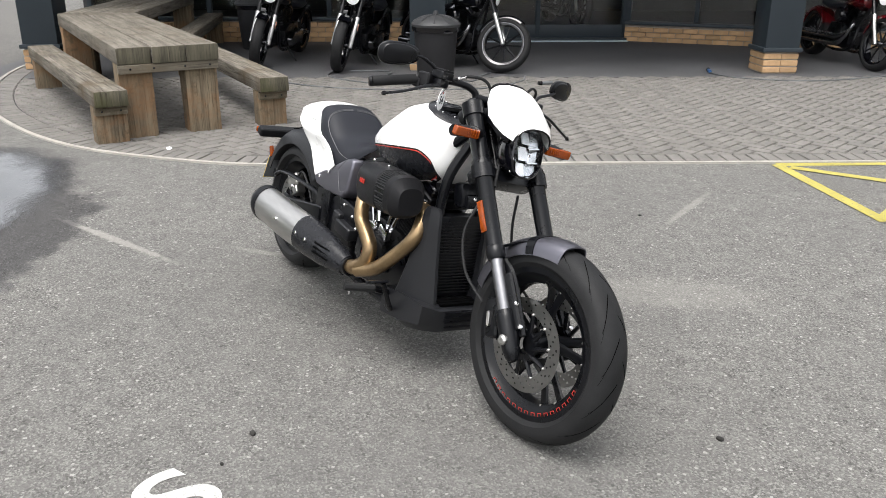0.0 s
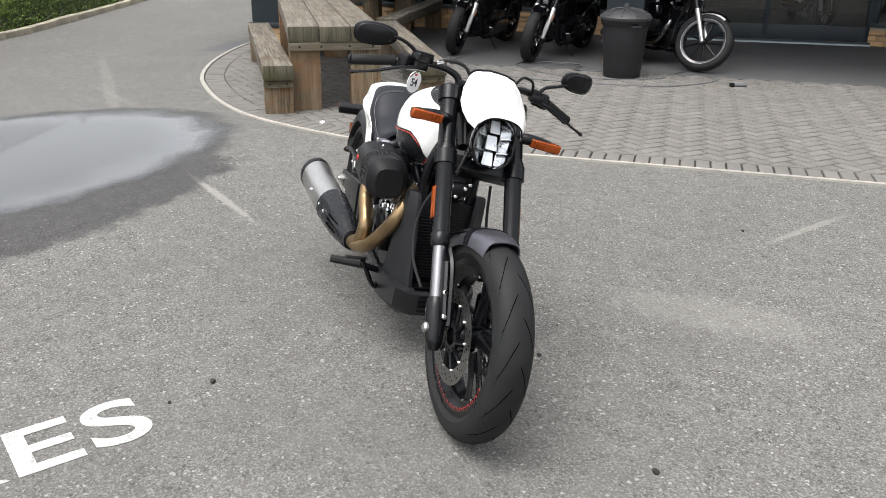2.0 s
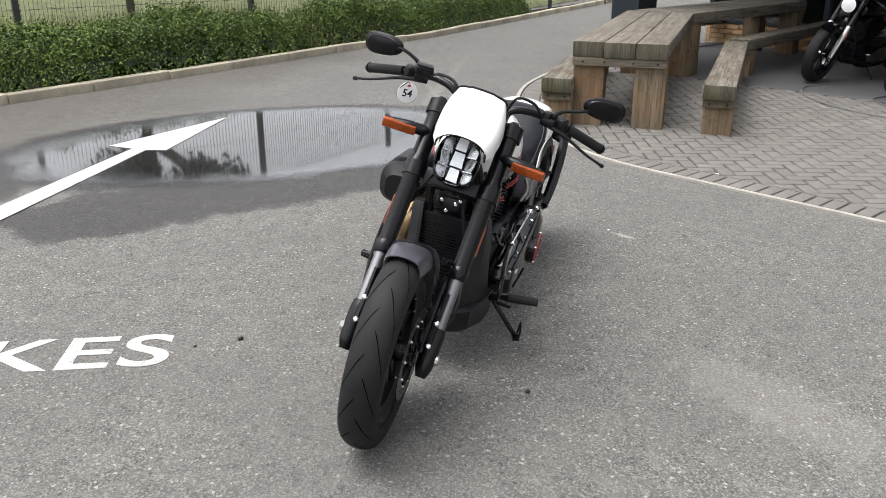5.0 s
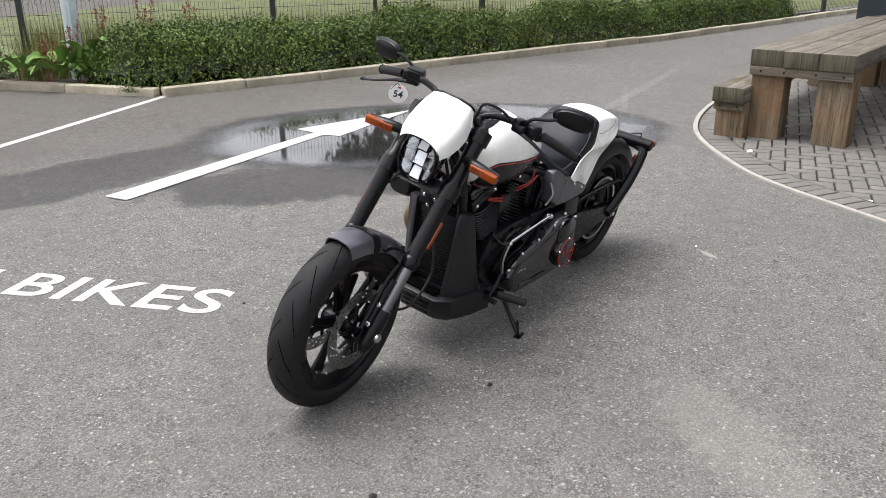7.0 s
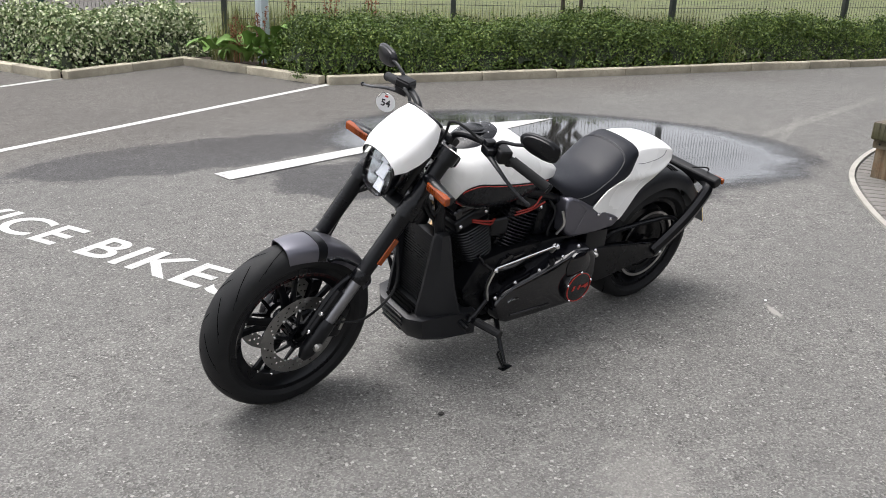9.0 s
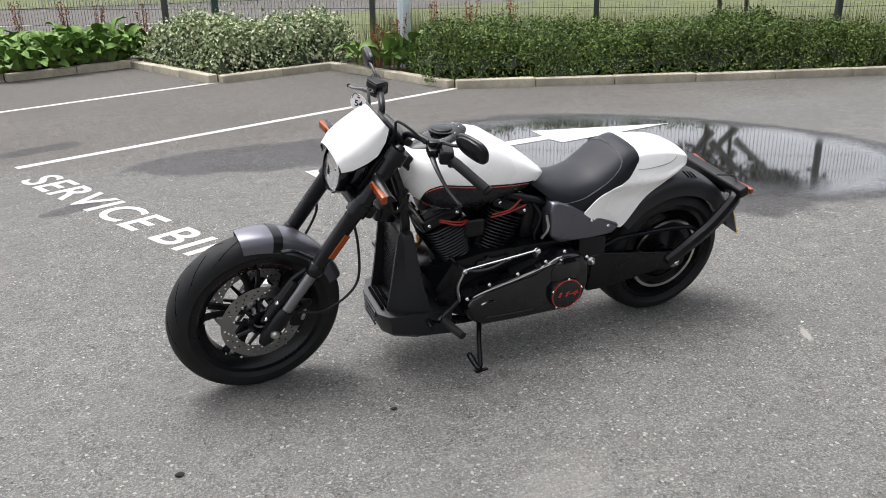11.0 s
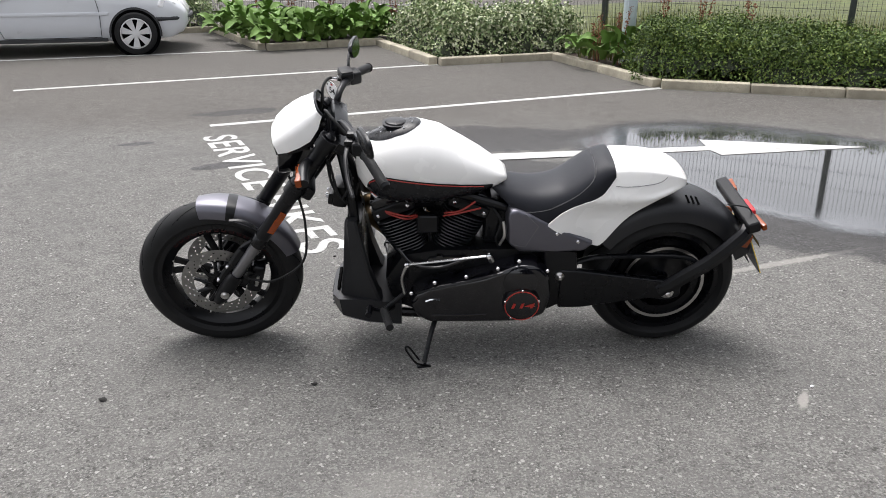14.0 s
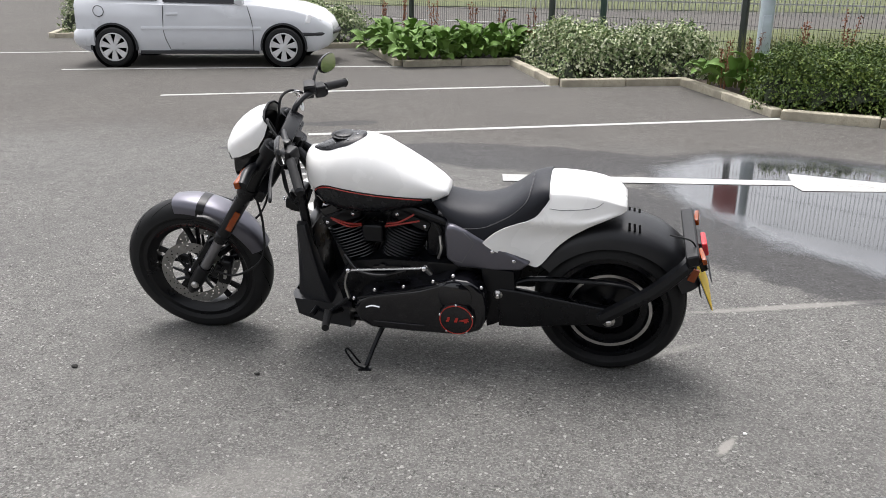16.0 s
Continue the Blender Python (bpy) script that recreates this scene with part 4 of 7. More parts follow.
crest = [(1.510, 0.966), (1.490, 0.998), (1.461, 1.026), (1.428, 1.050), (1.392, 1.070), (1.345, 1.084)]
flank = [(1.496, 0.908, 0.083), (1.456, 0.922, 0.097), (1.410, 0.944, 0.104), (1.370, 0.968, 0.104), (1.340, 1.010, 0.096), (1.322, 1.056, 0.080)]
COWL = [(0.0, 0.0, 0.0), (0.28, 0.42, 0.015), (0.42, 0.56, 0.14), (0.60, 0.86, 0.30), (0.72, 0.98, 0.50), (1.0, 1.05, 1.0)]      # share of the width and of the drop across the cowl
rows = []
for k in range(31):
    f = k / 30 * 5
    i = min(int(f), 4)
    u = f - i
    cx_, cz_ = [crest[i][q] + (crest[i + 1][q] - crest[i][q]) * u for q in (0, 1)]
    fx, fz, fy = [flank[i][q] + (flank[i + 1][q] - flank[i][q]) * u for q in (0, 1, 2)]
    row = []
    soft = min(1, k / 6)
    for j in range(-14, 15):
        t = abs(j) / 14
        yy, dn = 0.0, 0.0
        for (t0, y0, d0), (t1, y1, d1) in zip(COWL, COWL[1:]):
            if t0 <= t <= t1:
                u2 = (t - t0) / (t1 - t0)
                yy, dn = y0 + (y1 - y0) * u2, d0 + (d1 - d0) * u2
        a = t * math.pi / 2
        ey, ed = math.sin(a) ** 0.85, 1 - math.cos(a) ** 0.8 if t < 1 else 1.0
        yy, dn = ey + (yy - ey) * 0.9 * soft, ed + (dn - ed) * 0.9 * soft
        row.append((cx_ + (fx - cx_) * dn, math.copysign(fy * yy, j) if j else 0.0, cz_ + (fz - cz_) * dn))
    rows.append(row)
nose = part("nose_cowl", shell(rows, 0.004), PEARL, bike, "pearl white headlight cowl", STEER, 40)
part("cowl_edge", tube([Vector(rows[0][j]) - Vector((0.004, 0, 0.002)) for j in range(0, 29, 2)], 0.0036, 6, 2), SATIN, nose, "", STEER)
part("cowl_rim", tube([rows[-1][j] for j in range(0, 29, 2)], 0.005, 6, 2), SATIN, nose, "black rear edge", STEER)
part("cowl_liner", loft([[(p[0] - 0.02, p[1] * 0.82, p[2] - 0.018) for p in rows[q][::2]] for q in (3, 10, 18, 26)], closed=False, caps=False), SATIN, nose, "", STEER)

# -- indicators --
for s in (1, -1):
    ind = part("indicator", tube([(1.37, 0.115 * s, 0.895), (1.39, 0.155 * s, 0.905), (1.40, 0.20 * s, 0.905), (1.402, 0.27 * s, 0.897)], [0.016, 0.02, 0.0215, 0.0195], 12, 5, 0.95), SATIN, bike, "black front indicator with an amber lens", STEER)
    lens = part("amber_lens", box(0.022, 0.112, 0.031, (1.4135, 0.222 * s, 0.901), (0, 6, -6 * s), 0.007, 3), AMBER, ind, "amber lens", STEER)
    for k in range(9):
        part("lens_rib", box(0.004, 0.0035, 0.021, (1.4242, (0.178 + 0.011 * k) * s, 0.902), (0, 6, -6 * s), 0.001, 1), AMBER, lens, "", STEER)

# -- handlebar, grips, levers, mirrors --
part("handlebar", join(*[tube([(1.272, 0.085 * s, 0.985), (1.262, 0.10 * s, 1.03), (1.24, 0.16 * s, 1.045), (1.20, 0.26 * s, 1.03), (1.135, 0.42 * s, 0.98)], 0.0125, 12, 6) for s in (1, -1)],
                       box(0.06, 0.2, 0.03, (1.262, 0, 1.0), (0, -RAKE, 0), 0.01)), SATIN, bike, "black drag handlebar", STEER)
for s in (1, -1):
    grip = part("grip", tube([(1.187, 0.30 * s, 1.021), (1.133, 0.428 * s, 0.979)], 0.017, 16), RUBBER, bike, "ribbed black rubber grip", STEER)
    part("grip_end", tube([(1.132, 0.43 * s, 0.978), (1.128, 0.438 * s, 0.975)], [0.019, 0.015], 14), SATIN, grip, "", STEER)
    part("switch_housing", join(box(0.048, 0.06, 0.05, (1.198, 0.262 * s, 1.028), (0, 0, -22 * s), 0.012, 3), box(0.03, 0.035, 0.03, (1.186, 0.285 * s, 1.012), (0, 0, -22 * s), 0.008)), PLASTIC, bike, "", STEER)
    part("lever", join(tube([(1.238, 0.235 * s, 1.022), (1.252, 0.30 * s, 1.008), (1.25, 0.38 * s, 0.975), (1.238, 0.445 * s, 0.953)], [0.012, 0.009, 0.007, 0.0065, 0.007], 10, 5, 0.7),
                       tube([(1.2385, 0.443 * s, 0.9535), (1.2365, 0.453 * s, 0.9505)], [0.008, 0.010, 0.006], 8)), SATIN, bike, "black hand lever", STEER)
    part("lever_perch", box(0.035, 0.05, 0.03, (1.232, 0.228 * s, 1.03), (0, 0, -15 * s), 0.008), SATIN, bike, "", STEER)
    stem = part("mirror_stem", tube([(1.215, 0.235 * s, 1.045), (1.215, 0.26 * s, 1.075), (1.21, 0.315 * s, 1.094), (1.201, 0.355 * s, 1.112 if s > 0 else 1.088)], [0.008, 0.006, 0.006], 8, 5), SATIN, bike, "", STEER)
    egg = []
    for x, f in ((-0.007, 0.95), (-0.005, 1.0), (0.003, 1.0), (0.006, 0.95), (0.0075, 0.86), (0.012, 0.80), (0.016, 0.5), (0.0175, 0.05)):
        ring = []
        for i in range(32):
            a = 2 * math.pi * i / 32
            c_, s_ = math.cos(a), math.sin(a)
            yy = math.copysign(abs(c_) ** 0.75, c_) * 0.073
            zz = math.copysign(abs(s_) ** 0.8, s_) * (0.037 + 0.006 * c_ * s)
            ring.append((x, yy * f, zz * f))
        egg.append(ring)
    mm = STEER @ pose(1.187, 0.39 * s, 1.122 if s > 0 else 1.086, 0, 6, 13 * s) @ pose(0, 0, 0, 0 if s > 0 else 9)
    mir = part("mirror", loft(egg), SATIN, bike, "flat oval black rear-view mirror", mm)
    ring = [(-0.0078, p[1] * 0.92, p[2] * 0.92) for p in egg[1]]
    part("mirror_glass", (ring, [tuple(range(len(ring) - 1, -1, -1))]), MIRROR, mir, "silvered mirror glass", mm)
res = part("brake_reservoir", box(0.05, 0.064, 0.03, (1.228, -0.225, 1.056), (0, 0, 14), 0.009, 3), SATIN, bike, "black brake fluid reservoir on the handlebar", STEER)
part("reservoir_lid", box(0.046, 0.058, 0.006, (1.228, -0.225, 1.073), (0, 0, 14), 0.003), PLASTIC, res, "", STEER)
part("clutch_clamp", box(0.04, 0.03, 0.045, (1.222, 0.218, 1.04), (0, 0, -14), 0.009), SATIN, bike, "", STEER)
part("brake_hose", tube([(1.25, -0.19, 1.05), (1.29, -0.16, 1.075), (1.315, -0.10, 1.07), (1.33, -0.06, 1.0), (1.40, -0.04, 0.86), (1.47, -0.09, 0.75)], 0.0055, 8, 8), RUBBER, bike, "", STEER)
part("hose_fitting", tube([(1.262, -0.182, 1.058), (1.282, -0.168, 1.07)], 0.0065, 8), CHROME, bike, "bright hose fitting", STEER)
part("clutch_cable", tube([(1.245, 0.20, 1.045), (1.285, 0.165, 1.085), (1.31, 0.11, 1.09), (1.30, 0.085, 1.03), (1.31, 0.05, 0.93)], 0.005, 8, 8), RUBBER, bike, "", STEER)
part("front_hose", tube([(1.44, 0.06, 0.73), (1.42, 0.10, 0.60), (1.44, 0.145, 0.46), (1.56, 0.155, 0.38), (1.66, 0.13, 0.38)], 0.005, 8, 8), RUBBER, bike, "", STEER)
part("front_hose", tube([(1.45, -0.07, 0.76), (1.48, -0.15, 0.68), (1.475, -0.172, 0.58), (1.53, -0.172, 0.47), (1.62, -0.152, 0.40)], 0.005, 8, 8), RUBBER, bike, "", STEER)
part("wiring_loom", join(tube([(1.32, 0.04, 0.86), (1.30, 0.07, 0.74), (1.24, 0.075, 0.66), (1.20, 0.05, 0.74)], 0.006, 8, 7), tube([(1.31, 0.06, 0.84), (1.27, 0.1, 0.70), (1.22, 0.09, 0.78)], 0.005, 8, 7)), RUBBER, bike)
# round paper tag with a number, tied to the bar
tag_m = STEER @ pose(1.283, -0.25, 0.978, 0, 0, 34)
tag = part("paper_tag", moved(lathe([(0.0001, -0.0008), (0.036, -0.0008), (0.036, 0.0008), (0.0001, 0.0008)], 28, False), pose(0, 0, 0, 0, 0, 90)), PAPER, bike, "round white paper number tag", tag_m)
lettering("54", 0.036, 0.0003, INK, "tag_number", tag_m @ Matrix(((0, 0, 1, 0.0014), (1, 0, 0, 0), (0, 1, 0, -0.003), (0, 0, 0, 1))), tag, bold=0.0008)
lettering("54", 0.036, 0.0003, INK, "tag_number", tag_m @ Matrix(((0, 0, -1, -0.0014), (-1, 0, 0, 0), (0, 1, 0, -0.003), (0, 0, 0, 1))), tag, bold=0.0008)
part("tag_mark", box(0.001, 0.012, 0.007, (0.0014, 0, 0.024)), RED_TRIM, tag, "", tag_m)
part("tag_tie", tube([(0.0, 0.002, 0.03), (0.012, -0.012, 0.04), (0.0, -0.03, 0.012)], 0.0014, 6, 6), SATIN, tag, "", tag_m)

# -- fuel tank --
TANK = [(1.214, 0.833, 0.03, 0.03, 0.03), (1.205, 0.833, 0.075, 0.068, 0.075), (1.18, 0.826, 0.108, 0.078, 0.102), (1.13, 0.816, 0.134, 0.103, 0.132), (1.06, 0.806, 0.149, 0.146, 0.14), (0.98, 0.800, 0.154, 0.164, 0.137),
        (0.90, 0.794, 0.148, 0.150, 0.127), (0.82, 0.788, 0.133, 0.108, 0.108), (0.74, 0.778, 0.111, 0.068, 0.076), (0.68, 0.768, 0.085, 0.032, 0.045), (0.645, 0.760, 0.055, 0.012, 0.02)]


def tank_at(x):
    """zc, half width, height above and below the widest line."""
    for a, b in zip(TANK, TANK[1:]):
        if b[0] <= x <= a[0]:
            f = (a[0] - x) / (a[0] - b[0])
            f2 = f
            return [a[i] + (b[i] - a[i]) * f2 for i in (1, 2, 3, 4)]
    e = TANK[0] if x > TANK[0][0] else TANK[-1]
    return list(e[1:])


def tank_y(x, z, out=0.0):
    zc, w, hu, hd = tank_at(x)
    t = (z - zc) / (hu if z > zc else hd)
    p = 2.3 if z > zc else 3.0
    return w * max(0.0, 1 - min(1, abs(t)) ** p) ** (1 / p) + out


secs = []
xs = [TANK[0][0]] + [1.205, 1.195, 1.18] + [1.16 - 0.02 * i for i in range(26)] + [0.645]
for x in xs:
    zc, w, hu, hd = tank_at(x)
    ring = []
    for i in range(36):
        a = 2 * math.pi * i / 36
        c, s = math.cos(a), math.sin(a)
        p = 2.3 if s > 0 else 3.0
        ring.append((x, w * math.copysign(abs(c) ** (2 / p), c), zc + (hu if s > 0 else hd) * math.copysign(abs(s) ** (2 / p), s)))
    secs.append(ring)
tank = part("fuel_tank", loft(secs), PEARL, bike, "pearl white teardrop fuel tank", None, 60)


def panel_edge(x):
    """Upper and lower rim of the black knee panel."""
    bottom = tank_at(x)[0] - tank_at(x)[3] + 0.004
    if x > 1.095:
        h = math.sqrt(max(0.0, 1 - ((x - 1.095) / 0.074) ** 2))
        return 0.750 + 0.055 * h, max(bottom, 0.742 - 0.064 * h)
    return 0.805 + (0.752 - 0.805) * ((1.095 - x) / 0.385) ** 1.15, bottom


for s in (1, -1):
    cols = [1.169, 1.1675, 1.164, 1.158, 1.148, 1.133, 1.115, 1.095, 1.075] + [1.05 - 0.025 * i for i in range(15)]
    rows = []
    for x in cols:
        hi, lo = panel_edge(x)
        lo = min(lo, hi)
        rows.append([(x, s * tank_y(x, hi + (lo - hi) * k / 8, 0.0025), hi + (lo - hi) * k / 8) for k in range(9)])
    g = loft(rows, closed=False, caps=False)
    part("knee_panel", g if s > 0 else (g[0], [tuple(reversed(f)) for f in g[1]]), CARBON, tank, "black lower tank panel")
    line = []
    for x in (1.135, 1.148, 1.157):
        line.append((x, s * tank_y(x, panel_edge(x)[1] + 0.008, 0.003), panel_edge(x)[1] + 0.008))
    for x in (1.1585, 1.153, 1.14, 1.118, 1.09, 1.03, 0.95, 0.88, 0.80, 0.735):
        line.append((x, s * tank_y(x, panel_edge(x)[0] - 0.008, 0.003), panel_edge(x)[0] - 0.008))
    part("pinstripe", tube(line, 0.0021, 6, 4), RED_TRIM, tank, "thin red pinstripe")


def tank_top(x, y, out=0.0):
    zc, w, hu, hd = tank_at(x)
    return zc + hu * max(0, 1 - min(1, abs(y) / w) ** 2.3) ** (1 / 2.3) + out


con = []
for f in (1.0, 0.9, 0.6, 0.3, 0.05):
    ring = []
    for a in [2 * math.pi * i / 40 for i in range(40)]:
        x, y = 1.065 + (0.122 if math.cos(a) > 0 else 0.098) * f * math.cos(a), 0.08 * f * math.sin(a) * (1 - 0.45 * max(0, math.cos(a)) ** 2)
        ring.append((x, y, tank_top(x, y, 0.002 + 0.007 * min(1, (1 - f) * 6))))
    con.append(ring)
part("tank_console", loft(con), CARBON, tank, "black filler surround")
fz = tank_top(1.06, 0, 0.009)
part("filler_cap", moved(lathe([(0.0001, 0.007), (0.034, 0.008), (0.038, 0.006), (0.040, 0.002), (0.051, 0.001), (0.047, -0.012), (0.0001, -0.012)], 32, False), pose(1.06, 0, fz, 90, 0, 0) @ pose(0, 0, 0, 0, 2, 0)), SATIN, tank, "black filler cap")
for a in [0.5 + math.pi * i / 4 for i in range(8)]:
    part("console_bolt", bolt((1.06 + 0.063 * math.cos(a), 0.058 * math.sin(a), tank_top(1.06 + 0.063 * math.cos(a), 0.058 * math.sin(a), 0.009)), (0, 0, 1), 0.003, 0.003), CHROME, tank)

# -- seat and tail --
ridge = [(0.705, 0.756, 0.075), (0.66, 0.733, 0.105), (0.60, 0.716, 0.13), (0.52, 0.710, 0.146), (0.44, 0.726, 0.147), (0.385, 0.760, 0.151), (0.345, 0.791, 0.15), (0.315, 0.812, 0.146), (0.28, 0.826, 0.136), (0.25, 0.829, 0.127)]
hem = [(0.70, 0.723), (0.655, 0.688), (0.60, 0.643), (0.515, 0.600), (0.44, 0.636), (0.385, 0.673), (0.335, 0.703), (0.295, 0.724), (0.268, 0.757), (0.246, 0.79)]
rg = smooth_path(ridge, 4)
hm = smooth_path([(x, z, 0) for x, z in hem], 4)
rows = []
for a, b in zip(rg, hm):
    row = []
    for j in range(-10, 11):
        t = j / 10
        q = abs(t)
        fall = q ** 2.6
        y = a.z * math.sin(q * math.pi / 2) ** 0.8
        row.append((a.x + (b.x - a.x) * fall, math.copysign(y, t) if t else 0.0, a.y + (b.y - a.y) * fall + 0.008 * (1 - q)))
    rows.append(row)
seat = part("seat", shell(rows, 0.012), VINYL, bike, "black stitched vinyl solo seat", None, 60)


def seat_point(k, q, s, lift=0.0015):
    """A place on the seat: k along it, q of the way from its middle line down to its hem."""
    i = min(int(k), len(rg) - 2)
    a, b = rg[i].lerp(rg[i + 1], k - i), hm[i].lerp(hm[i + 1], k - i)
    fall = q ** 2.6
    return Vector((a.x + (b.x - a.x) * fall, s * (a.z * math.sin(q * math.pi / 2) ** 0.8 + lift * q), a.y + (b.y - a.y) * fall + 0.008 * (1 - q) + lift * (1.2 - q)))


for s in (1, -1):
    path = [seat_point(k, q, s) for k, q in ((7.5, 0.98), (9, 0.9), (11, 0.80), (14, 0.76), (18, 0.74), (21, 0.72), (24, 0.66), (26, 0.55), (27, 0.4), (27.6, 0.2), (27.8, 0.02))]
    part("stitching", tube(path, 0.0014, 5, 4), STITCH, seat, "grey stitched seam")
    part("stitching", tube([p + Vector((-0.004, 0, 0.004)) for p in path[3:]], 0.0009, 5, 4), STITCH, seat)


def along(table, x):
    """A smooth value from a table of (x, value) that falls in x."""
    for (xa, va), (xb, vb) in zip(table, table[1:]):
        if xb <= x <= xa:
            return va + (vb - va) * (xa - x) / (xa - xb)
    return table[0][1] if x > table[0][0] else table[-1][1]


def eased(table):
    return [(p.x, p.y) for p in smooth_path([(x, v, 0) for x, v in table], 4)]


tail_top = eased([(0.492, 0.610), (0.455, 0.645), (0.408, 0.673), (0.355, 0.696), (0.314, 0.713), (0.286, 0.735), (0.270, 0.762), (0.262, 0.792), (0.25, 0.802), (0.20, 0.806), (0.12, 0.802), (0.06, 0.793), (0.01, 0.779), (-0.02, 0.766), (-0.038, 0.752)])
tail_low = eased([(0.492, 0.604), (0.447, 0.573), (0.367, 0.535), (0.298, 0.503), (0.272, 0.514), (0.243, 0.552), (0.211, 0.595), (0.157, 0.646), (0.10, 0.688), (0.06, 0.708), (0.01, 0.727), (-0.02, 0.735), (-0.038, 0.740)])
tail_crown = eased([(0.262, 0.834), (0.20, 0.838), (0.12, 0.832), (0.06, 0.820), (0.01, 0.801), (-0.02, 0.784), (-0.038, 0.766)])
tail_wide = eased([(0.492, 0.157), (0.35, 0.158), (0.20, 0.157), (0.12, 0.152), (0.06, 0.141), (0.01, 0.122), (-0.02, 0.102), (-0.038, 0.08)])


def tail_y(x, z):
    """Half width of the tail: widest along a crease, drawn in above it and hollow below."""
    w, zc = along(tail_wide, x), 0.706 + 0.03 * max(0, min(1, (0.12 - x) / 0.12))
    if z >= zc:
        ledge = 0.009 * min(1, (z - zc) / 0.014) * max(0, min(1, (0.40 - x) / 0.08)) * max(0, min(1, (x + 0.02) / 0.06))
        return w * (1 - 0.20 * min(1, (z - zc) / 0.10) ** 1.3) - ledge
    f = min(1, (zc - z) / 0.14)
    return w - 0.03 * math.sin(min(1, f * 1.25) * math.pi * 0.62) * max(0, min(1, (0.46 - x) / 0.15)) + 0.006 * f


stations = [0.492, 0.482, 0.47, 0.455, 0.44] + [0.42 - 0.015 * i for i in range(9)] + [0.29, 0.283, 0.276, 0.27, 0.266, 0.262, 0.256, 0.248] + [0.235 - 0.0165 * i for i in range(15)] + [-0.01, -0.022, -0.031, -0.038]
verts, faces, edge = [], [], {1: [], -1: []}
for s in (1, -1):
    first = len(verts)
    for x in stations:
        zu, zl = along(tail_top, x), along(tail_low, x)
        edge[s].append(len(verts))
        for k in range(13):
            z = zu + (zl - zu) * k / 12
            verts.append((x, s * tail_y(x, z), z))
    for i in range(len(stations) - 1):
        for k in range(12):
            a = first + i * 13 + k
            faces.append((a, a + 1, a + 14, a + 13))
deck = []
for i, x in enumerate(stations):
    if x > 0.263:
        continue
    zs, zt, ys = along(tail_top, x), along(tail_crown, x), tail_y(x, along(tail_top, x))
    row = [edge[1][i]]
    for j in range(1, 16):
        y = ys * math.cos(math.pi * j / 16)
        verts.append((x, y, zs + (zt - zs) * (1 - abs(y / ys) ** 2.2) ** 0.75))
        row.append(len(verts) - 1)
    deck.append(row + [edge[-1][i]])
for a, b in zip(deck, deck[1:]):
    for j in range(16):
        faces.append((a[j], a[j + 1], b[j + 1], b[j]))
last = [edge[1][-1] + k for k in range(12, -1, -1)] + deck[-1][1:-1] + [edge[-1][-1] + k for k in range(13)]
faces.append(tuple(last))
tail = part("tail_section", thickened((verts, faces), 0.004), PEARL, bike, "pearl white tail section with wings running under the seat", None, 62)
for s in (1, -1):
    part("tail_crease", tube([(x, s * (tail_y(x, z) + 0.0005), z) for x, z in ((0.245, 0.757), (0.20, 0.754), (0.14, 0.757), (0.09, 0.763), (0.065, 0.772), (0.05, 0.784))], 0.0011, 5, 5), STITCH, tail, "fine grey panel joint")
for s in (1, -1):
    g = prism([(0.618, 0.672), (0.56, 0.655), (0.51, 0.632), (0.30, 0.524), (0.335, 0.49), (0.45, 0.478), (0.60, 0.484), (0.645, 0.52), (0.652, 0.63), (0.645, 0.665)], s * 0.10, s * 0.163, 0.012, 3, 0.012)
    g = ([(x, y - s * 0.16 * max(0, z - 0.56), z) for x, y, z in g[0]], g[1])
    cover = part("side_cover", g, CHARCOAL, bike, "charcoal side cover under the seat")
    part("cover_line", tube([(0.575, s * 0.1485, 0.648), (0.527, s * 0.1575, 0.60), (0.575, s * 0.1635, 0.515), (0.618, s * 0.1635, 0.525)], 0.0014, 5, 1), STITCH, cover)
    for x, z in ((0.455, 0.572), (0.372, 0.536)):
        part("cover_bolt", bolt((x, s * 0.163, z), (0, s, 0), 0.008, 0.005), CHROME, cover)

# -- rear guard, plate carrier, lamps --
guard = part("rear_fender", fender(rear_c, 0.375, 0.262, 36, 156, 34, 0.005, 0.05, 0.035), SHROUD, bike, "satin black rear mudguard with cooling slots")
for s in (1, -1):
    part("guard_slot", join(*[tube([(rear_c[0] + 0.373 * math.cos(radians(a)), s * 0.055, rear_c[2] + 0.373 * math.sin(radians(a))), (rear_c[0] + 0.378 * math.cos(radians(a)), s * 0.10, rear_c[2] + 0.364 * math.sin(radians(a)))], 0.0045, 6, flat=0.4) for a in (98, 101, 104)]), GAP_SHADE, guard)
part("carrier_arm", tube([(0.035, 0.172, 0.312), (0.0, 0.176, 0.338), (-0.06, 0.18, 0.386), (-0.15, 0.178, 0.452), (-0.235, 0.172, 0.535), (-0.272, 0.16, 0.575), (-0.288, 0.10, 0.59), (-0.29, 0, 0.592)], [0.022, 0.024, 0.025, 0.025, 0.024, 0.02, 0.018], 8, 5, 1.2), SATIN, bike, "black arm carrying the number plate")
bar = part("rear_bar", box(0.05, 0.40, 0.046, (-0.284, 0, 0.607), (0, 18, 0), 0.014, 3), PLASTIC, bike, "black rear lamp bar")
for s in (1, -1):
    part("amber_lens", box(0.018, 0.09, 0.026, (-0.318, s * 0.155, 0.610), (0, 18, s * 6), 0.006), AMBER, bar, "amber rear indicator lens")
    part("side_reflector", box(0.055, 0.014, 0.03, (-0.300, s * 0.118, 0.505), (0, 72, 0), 0.005), AMBER, bar, "amber side reflector")
